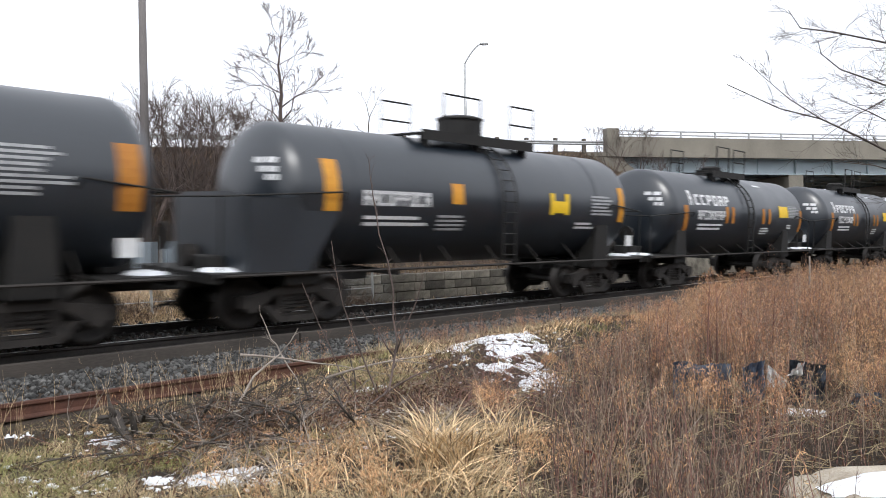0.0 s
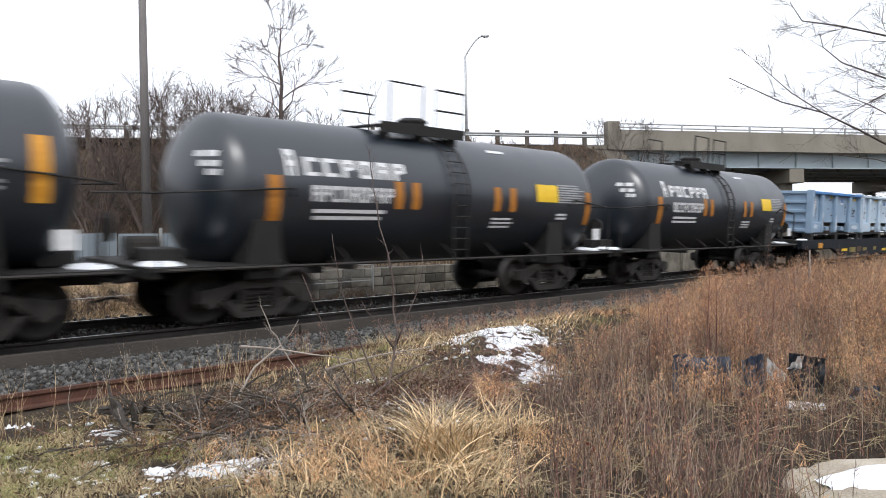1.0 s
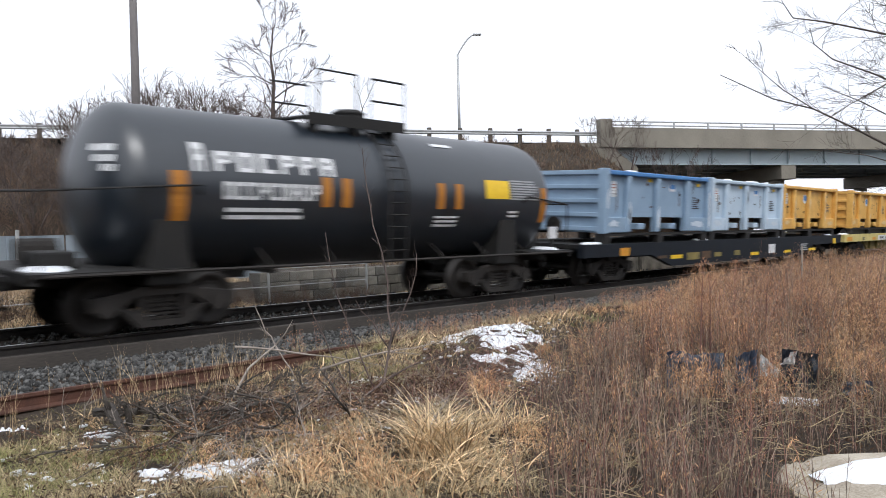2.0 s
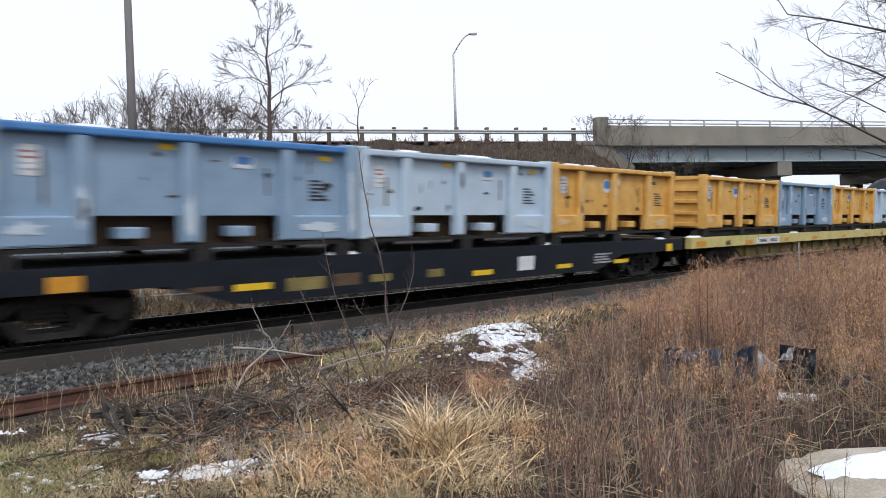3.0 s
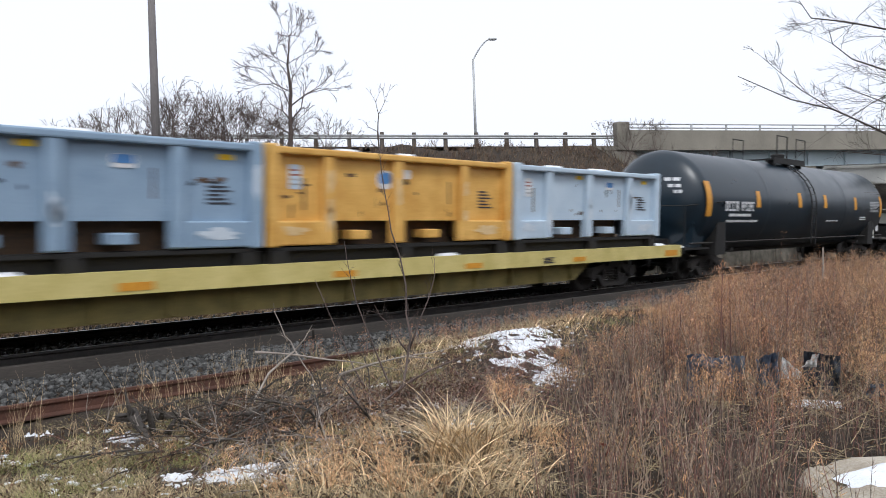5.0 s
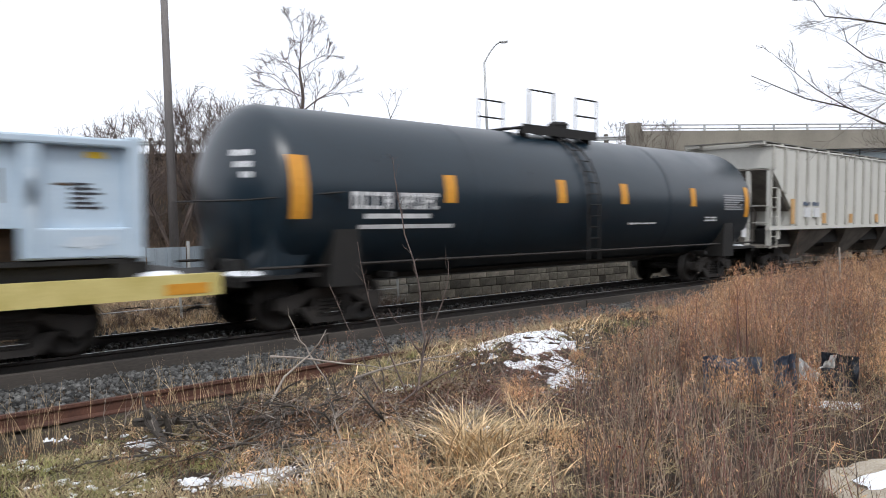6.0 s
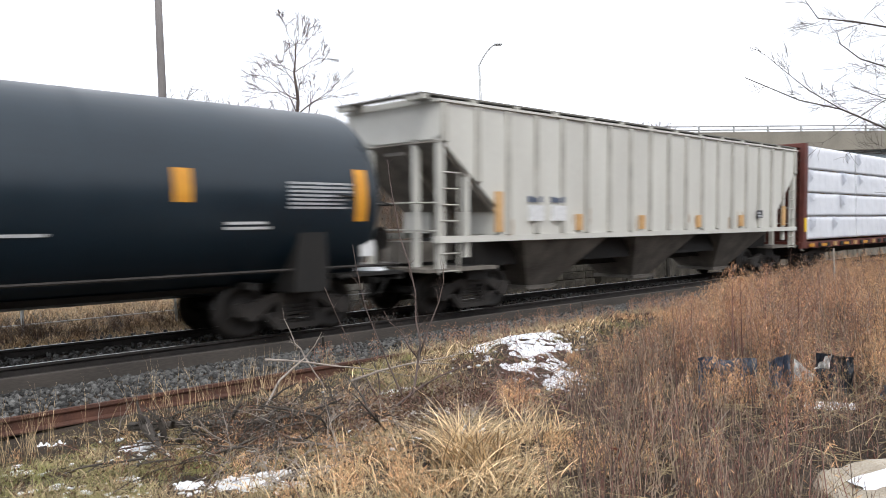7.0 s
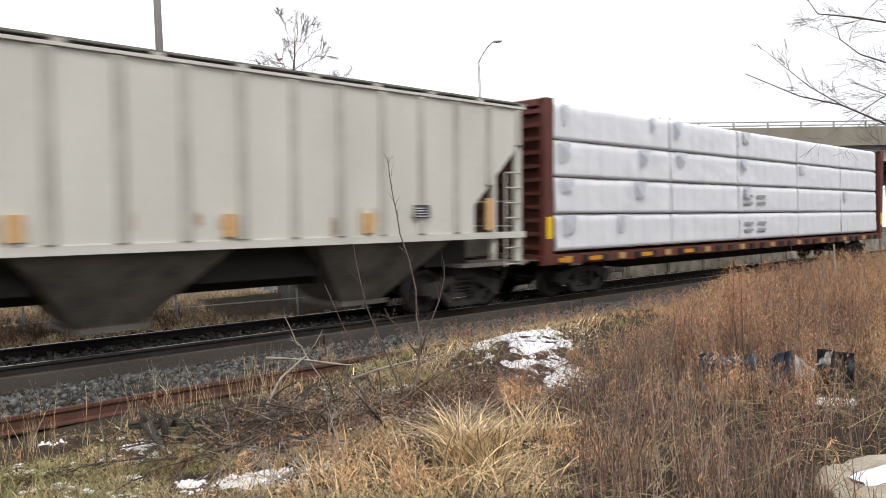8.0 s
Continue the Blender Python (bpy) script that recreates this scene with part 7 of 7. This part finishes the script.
    # small curled leaves and seed fluff
    for nm, per, lo, size, mt, lab, who in (("weed_leaves", 54, 0.42, 0.0150, "weed", "small curled rust-brown leaves on dead weeds", kind == 0), ("grey_weed_leaves", 24, 0.3, 0.0135, "weed_grey", "shrivelled grey-brown leaves on dead weeds", kind == 1),
                                            ("golden_weed_plumes", 70, 0.5, 0.0155, "weed_gold", "feathery golden-brown plumes of dead weeds", kind == 2), ("weed_fluff", 7, 0.7, 0.008, "weed_pale", "pale seed fluff on dead weeds", kind != 1)):
        who = who & ((near > 6.1 + 0.35 * clump) | (g.uniform(0, 1, n) < 0.09))
        a0, a2, hh = p0[who], p2[who], h[who]
        m = len(hh)
        t = g.uniform(lo, 1.05, (m, per))
        c = a0[:, None] + (a2 - a0)[:, None] * t[..., None]
        sp = 0.155 * hh[:, None, None] * (1.15 - t)[..., None] + 0.008
        c = c + g.normal(0, 1, (m, per, 3)) * sp * np.array([1, 1, 0.6])
        c = c.reshape(-1, 3)
        v, f = flecks(c, size * g.uniform(0.5, 1.9, len(c)), g, 0.12, 0.5)
        tagged(raw_mesh(nm, v, f, mt), lab, "weeds", kind="stuff")
    # the thicket of bare stems in front of the plumes
    tx, ty = scatter(g, 9500, 3.9, 9.5, 0.6, 6.2, lambda x, y: (y < 0.80 * x - 0.1) & off_slab(x, y))
    keep = g.uniform(0, 1, len(tx)) < np.clip(0.55 + 1.6 * np.array([noise.noise(Vector((a * 1.7, b * 1.7, 5.0))) for a, b in zip(tx, ty)]), 0.12, 1) * np.clip(1.5 - 0.12 * np.hypot(tx, ty), 0.3, 1)
    tx, ty = tx[keep], ty[keep]
    n = len(tx)
    p0 = np.stack([tx, ty, ground_z(tx, ty) - 0.02], 1)
    h = g.uniform(0.18, 0.62, n) * np.where((ty < 0.42 * tx), 0.6, 1.0)
    lean = g.normal(0, 0.20, (n, 2)) * h[:, None]
    p1 = p0 + np.concatenate([lean * 0.3, h[:, None] * 0.5], 1)
    p2 = p0 + np.concatenate([lean + g.normal(0, 0.03, (n, 2)), h[:, None]], 1)
    r = g.uniform(0.0022, 0.0050, n)[:, None]
    segs = np.concatenate([np.concatenate([p0, p1, r, r * 0.8], 1), np.concatenate([p1, p2, r * 0.8, r * 0.4], 1)])
    shade = np.tile(g.uniform(0, 1, n), 2)
    tagged(sticks("thicket_stems", segs[shade < 0.45], "stem"), "close thicket of thin grey-brown weed stems", "weeds", kind="stuff")
    tagged(sticks("dark_thicket_stems", segs[(shade >= 0.45) & (shade < 0.85)], "sap"), "dark thin stems in the weed thicket", "weeds", kind="stuff")
    tagged(sticks("red_thicket_stems", segs[shade >= 0.85], "red_stem"), "reddish thin stems in the weed thicket", "weeds", kind="stuff")
    # bent pale stalks lying across
    s = []
    rng = random.Random(9)
    for k in range(820):
        xx, yy = (rng.uniform(3.2, 12), rng.uniform(0.2, 6.4)) if k < 700 else (rng.uniform(4.0, 7.2), rng.uniform(0.6, 2.9))
        if yy > 0.85 * xx or on_slab(xx, yy):
            continue
        d = Vector((rng.gauss(0, 1), rng.gauss(0, 1), rng.uniform(0.05, 0.5))).normalized()
        grow(s, rng, Vector((xx, yy, gz(xx, yy) + rng.uniform(0, 0.25))), d, rng.uniform(0.25, 0.6), 0.003, 1, -0.05, 0.5, 0.1)
    tagged(sticks("fallen_stalks", s, "dry"), "pale broken stalks lying among the weeds", "weeds", kind="stuff")


weed_field()


def brambles():
    rng = random.Random(17)
    s, pale = [], []
    for k in range(1300):
        x, y = rng.gauss(6.0, 1.3), rng.gauss(6.0, 0.7)
        left = rng.random() < 0.14
        if left:
            x, y = rng.uniform(2.4, 5.5), rng.uniform(4.6, 7.2)
        if y > 7.6:
            continue
        d = Vector((rng.gauss(0, 1), rng.gauss(0, 1), rng.uniform(0.1, 0.9))).normalized()
        grow(s if rng.random() < 0.7 and not left else pale, rng, Vector((x, y, gz(x, y) + (rng.uniform(0, 0.15) if left else 0))), d, rng.uniform(0.12, 0.38), rng.uniform(0.003, 0.007) if left else rng.uniform(0.002, 0.004), 1, -0.12, 0.7, 0.16)
    pile = []
    for k in range(95):
        x, y = rng.gauss(3.8, 0.75), rng.gauss(6.6, 0.5)
        d = Vector((rng.gauss(0, 1), rng.gauss(0, 1), rng.uniform(-0.1, 0.8))).normalized()
        grow(pile, rng, Vector((x, y, gz(x, y) + rng.uniform(0, 0.18))), d, rng.uniform(0.1, 0.5), rng.uniform(0.004, 0.015), 1, -0.15, 0.45, 0.10)
    for k in range(34):
        x, y = rng.gauss(3.75, 0.6), rng.gauss(6.65, 0.4)
        a = rng.uniform(-0.9, 0.4)
        d = Vector((math.cos(a), math.sin(a), rng.uniform(-0.05, 0.35))).normalized()
        grow(pile, rng, Vector((x, y, gz(x, y) + rng.uniform(0.0, 0.16))), d, rng.uniform(0.3, 0.7), rng.uniform(0.014, 0.032), 0, -0.2, 0.3, 0.12)
    tagged(sticks("brush_pile", pile, "rot", None, 5), "heap of dark dead sticks in the grass", "brush", kind="stuff")
    tagged(sticks("brambles", s, "red_stem"), "tangled reddish brambles on the mound", "brambles", kind="stuff")
    tagged(sticks("dead_twigs", pale, "pale_bark"), "bleached dead twigs tangled in the grass", "twigs", kind="stuff")
    g = np.random.default_rng(4)
    n = 42000
    x, y = g.uniform(1.0, 13.0, n), g.uniform(0.4, 7.9, n)
    k = ~on_slab(x, y)
    x, y = x[k], y[k]
    n = len(x)
    k = off_snow(x, y, g)
    x, y = x[k], y[k]
    n = len(x)
    c = np.stack([x, y, ground_z(x, y) + g.uniform(0.005, 0.09, n)], 1)
    xm, ym = g.uniform(2.6, 6.3, 14000), g.uniform(5.2, 7.5, 14000)
    k = in_sticks(xm, ym)
    xm, ym = xm[k], ym[k]
    c = np.concatenate([c, np.stack([xm, ym, ground_z(xm, ym) + g.uniform(0.0, 0.20, len(xm))], 1)])
    n = len(c)
    v, f = flecks(c, g.uniform(0.010, 0.030, n), g, 0.3)
    tagged(raw_mesh("dead_leaves", v, f, "litter"), "dead brown leaves scattered through the grass", "leaves", kind="stuff")
    # rust-brown low plants in the foreground
    n = 150
    x, y = np.concatenate([g.normal(3.55, 0.4, 60), g.normal(3.4, 0.8, 40), g.normal(4.9, 0.3, 50)]), np.concatenate([g.normal(4.45, 0.45, 60), g.normal(6.0, 0.7, 40), g.normal(3.6, 0.3, 50)])
    per = 90
    c = np.repeat(np.stack([x, y, ground_z(x, y)], 1), per, 0)
    hh = np.repeat(g.uniform(0.10, 0.36, n), per)
    t = g.uniform(0.2, 1, n * per)
    c[:, 2] += hh * t
    c[:, :2] += g.normal(0, 1, (n * per, 2)) * (hh * 0.22)[:, None]
    v, f = flecks(c, g.uniform(0.008, 0.024, n * per), g, 0.13, 0.5)
    tagged(raw_mesh("seed_heads", v, f, "weed_gold"), "rust-brown seed heads of low weeds", "weeds", kind="stuff")
    n, per = 70, 80
    x, y = g.normal(4.0, 0.9, n), g.normal(6.4, 0.6, n)
    c = np.repeat(np.stack([x, y, ground_z(x, y)], 1), per, 0)
    hh = np.repeat(g.uniform(0.12, 0.34, n), per)
    c[:, 2] += hh * g.uniform(0.2, 1, n * per)
    c[:, :2] += g.normal(0, 1, (n * per, 2)) * (hh * 0.25)[:, None]
    v, f = flecks(c, g.uniform(0.008, 0.022, n * per), g, 0.18, 0.4)
    tagged(raw_mesh("brown_weeds", v, f, "weed_brown"), "dark rust-brown withered weeds among fallen sticks", "weeds", kind="stuff")
    leaf = bmesh.new()
    pts = [leaf.verts.new((0.07 * math.cos(a) * (1 + 0.3 * math.sin(3 * a)), 0.05 * math.sin(a), 0.03 * math.cos(2 * a))) for a in [i * math.pi / 6 for i in range(12)]]
    c0 = leaf.verts.new((0, 0, 0.02))
    for i in range(12):
        leaf.faces.new((c0, pts[i], pts[(i + 1) % 12]))
    bmesh.ops.solidify(leaf, geom=leaf.faces[:], thickness=0.003)
    fixed(tagged(part("red_leaf", leaf, "leaf_red"), "curled dark red dead leaf caught on stems", "leaf"), pose(4.6, 3.14, -0.2, 60, 20, 30))


brambles()


def tall_weed(x, y, height, lean, seed):
    """A dead goldenrod-like stalk that stands above the rest, with a feathery head."""
    g = np.random.default_rng(seed)
    ob = tagged(new("tall_weed"), "tall dead weed with a feathery rust-brown head", "weed", "tall weeds above the thicket")
    fixed(ob, pose(x, y, gz(x, y) - 0.03))
    bm = bmesh.new()
    line = [Vector((lean * t * t, -lean * t * t * 0.6, height * t)) for t in (0, 0.3, 0.6, 0.85, 1.0)]
    sweep(bm, line, [0.009, 0.008, 0.006, 0.004, 0.002], 6)
    part("stem", bm, "red_stem", ob, "", True)
    n = 420
    t = g.uniform(0.74, 1.02, n)
    c = np.stack([lean * t * t, -lean * t * t * 0.6, height * t], 1)
    spread = (0.02 + 0.085 * np.sin(np.clip((t - 0.72) / 0.30, 0, 1) * np.pi))[:, None]
    c = c + g.normal(0, 1, (n, 3)) * spread * np.array([1, 1, 0.5])
    v, f = flecks(c, g.uniform(0.008, 0.024, n), g, 0.16, 0.5)
    tagged(raw_mesh("head", v, f, "weed", ob), kind="stuff")
    segs = []
    for k in range(16):
        q = g.uniform(0.35, 0.95)
        a = g.uniform(0, 2 * np.pi)
        p = (lean * q * q, -lean * q * q * 0.6, height * q)
        r = g.uniform(0.06, 0.16)
        segs.append((*p, p[0] + r * math.cos(a), p[1] + r * math.sin(a), p[2] + r * 1.1, 0.003, 0.0014))
    tagged(sticks("twigs", segs, "red_stem", ob), kind="stuff")


for k, (x, y, h, lean) in enumerate(((7.61, 3.72, 1.45, 0.06), (7.72, 3.66, 1.3, 0.02), (7.94, 3.82, 1.05, -0.03), (9.14, 4.03, 1.35, 0.05), (8.71, 4.79, 1.0, 0.05), (9.73, 3.87, 1.1, 0.04))):
    tall_weed(x, y, h, lean, 300 + k)


def siding_stalks():
    """Thin pale stalks that stand along the near rail."""
    rng = random.Random(41)
    s = []
    for k in range(240):
        x = rng.choice((0.9, 1.2, 1.9, 3.3, 4.4)) + rng.gauss(0, 0.3)
        y = rng.uniform(7.2, 8.3)
        d = Vector((rng.gauss(0, 0.12), rng.gauss(0, 0.12), 1)).normalized()
        grow(s, rng, Vector((x, y, gz(x, y))), d, rng.uniform(0.12, 0.42), 0.0026, 1, 0.0, 0.25, 0.1)
    tagged(sticks("siding_stalks", s, "straw"), "thin pale stalks standing by the rusty rail", "grass", kind="stuff")


siding_stalks()


def shoulder_plants():
    """Loose grass and low weeds that have crept over the ballast shoulder."""
    g = np.random.default_rng(58)
    x, y = g.uniform(5.2, 16, 520), 8.35 + np.abs(g.normal(0, 0.42, 520))
    k = g.uniform(0, 1, 520) < np.clip((x - 4.6) / 5, 0.1, 1)
    x, y = x[k], y[k]
    n, per = len(x), 22
    bx_, by_ = np.repeat(x, per) + g.normal(0, 0.06, n * per), np.repeat(y, per) + g.normal(0, 0.06, n * per)
    base = np.stack([bx_, by_, ground_z(bx_, by_) - 0.01], 1)
    h = np.repeat(g.uniform(0.10, 0.34, n), per) * g.uniform(0.4, 1.1, n * per)
    v, f = blade_arrays(base, h, g.uniform(0.004, 0.010, n * per), g.uniform(0.2, 1.3, n * per), g, 3)
    tagged(raw_mesh("shoulder_grass", v, f, "dry"), "dry grass creeping over the ballast shoulder", "grass", kind="stuff")
    m = n // 2
    c = np.repeat(np.stack([x[:m], y[:m], ground_z(x[:m], y[:m])], 1), 60, 0)
    hh = np.repeat(g.uniform(0.2, 0.5, m), 60)
    t = g.uniform(0.3, 1, m * 60)
    c[:, 2] += hh * t
    c[:, :2] += g.normal(0, 1, (m * 60, 2)) * (hh * 0.09)[:, None]
    stalk = np.stack([x[:m], y[:m], ground_z(x[:m], y[:m])], 1)
    tip = stalk + np.stack([g.normal(0, 0.03, m), g.normal(0, 0.03, m), hh[::60]], 1)
    thin = np.full((m, 1), 0.003)
    tagged(sticks("shoulder_stems", np.concatenate([stalk, tip, thin, thin * 0.5], 1), "red_stem"), "thin reddish stems beside the ballast", "weeds", kind="stuff")
    v, f = flecks(c, g.uniform(0.005, 0.011, m * 60), g)
    tagged(raw_mesh("shoulder_weeds", v, f, "weed"), "low rust-brown weeds beside the ballast", "weeds", kind="stuff")


shoulder_plants()


def far_verge():
    """Tan grass on the low bank beyond the track."""
    g = np.random.default_rng(91)
    x, y = g.uniform(-3, 9.6, 1500), 14.75 + 2.6 * g.uniform(0, 1, 1500) ** 0.8
    n, per = len(x), 20
    bx_, by_ = np.repeat(x, per) + g.normal(0, 0.09, n * per), np.repeat(y, per) + g.normal(0, 0.07, n * per)
    base = np.stack([bx_, by_, ground_z(bx_, by_) - 0.01], 1)
    h = np.repeat(g.uniform(0.12, 0.34, n), per) * g.uniform(0.4, 1.1, n * per)
    v, f = blade_arrays(base, h, g.uniform(0.008, 0.016, n * per), g.uniform(0.3, 1.5, n * per), g, 2)
    half = len(f) // 3 // 2 * 2
    tagged(raw_mesh("verge_straw", v, f[:half], "weed_pale"), "tan dead grass on the bank beyond the track", "grass", kind="stuff")
    tagged(raw_mesh("verge_grass", v, f[half:], "straw"), "pale dry grass on the bank beyond the track", "grass", kind="stuff")


far_verge()


# ---- motion of the train ----
def motions():
    steps = [0, 1, 2, 3, 4, 4.7, 5.1, 5.5, 5.8, 6.4, 7.2, 8]
    for ob, u in MOVERS:
        walk(ob, [(t, place_on_train(u, t)) for t in steps])
    turns = [(k / 30, math.degrees(run(k / 30) / WHEEL_R)) for k in range(241)]
    for w, dx in WHEELSETS:
        walk(w, [(t, pose(dx, 0, WHEEL_R, 0, -a % 360, 0)) for t, a in turns])


motions()
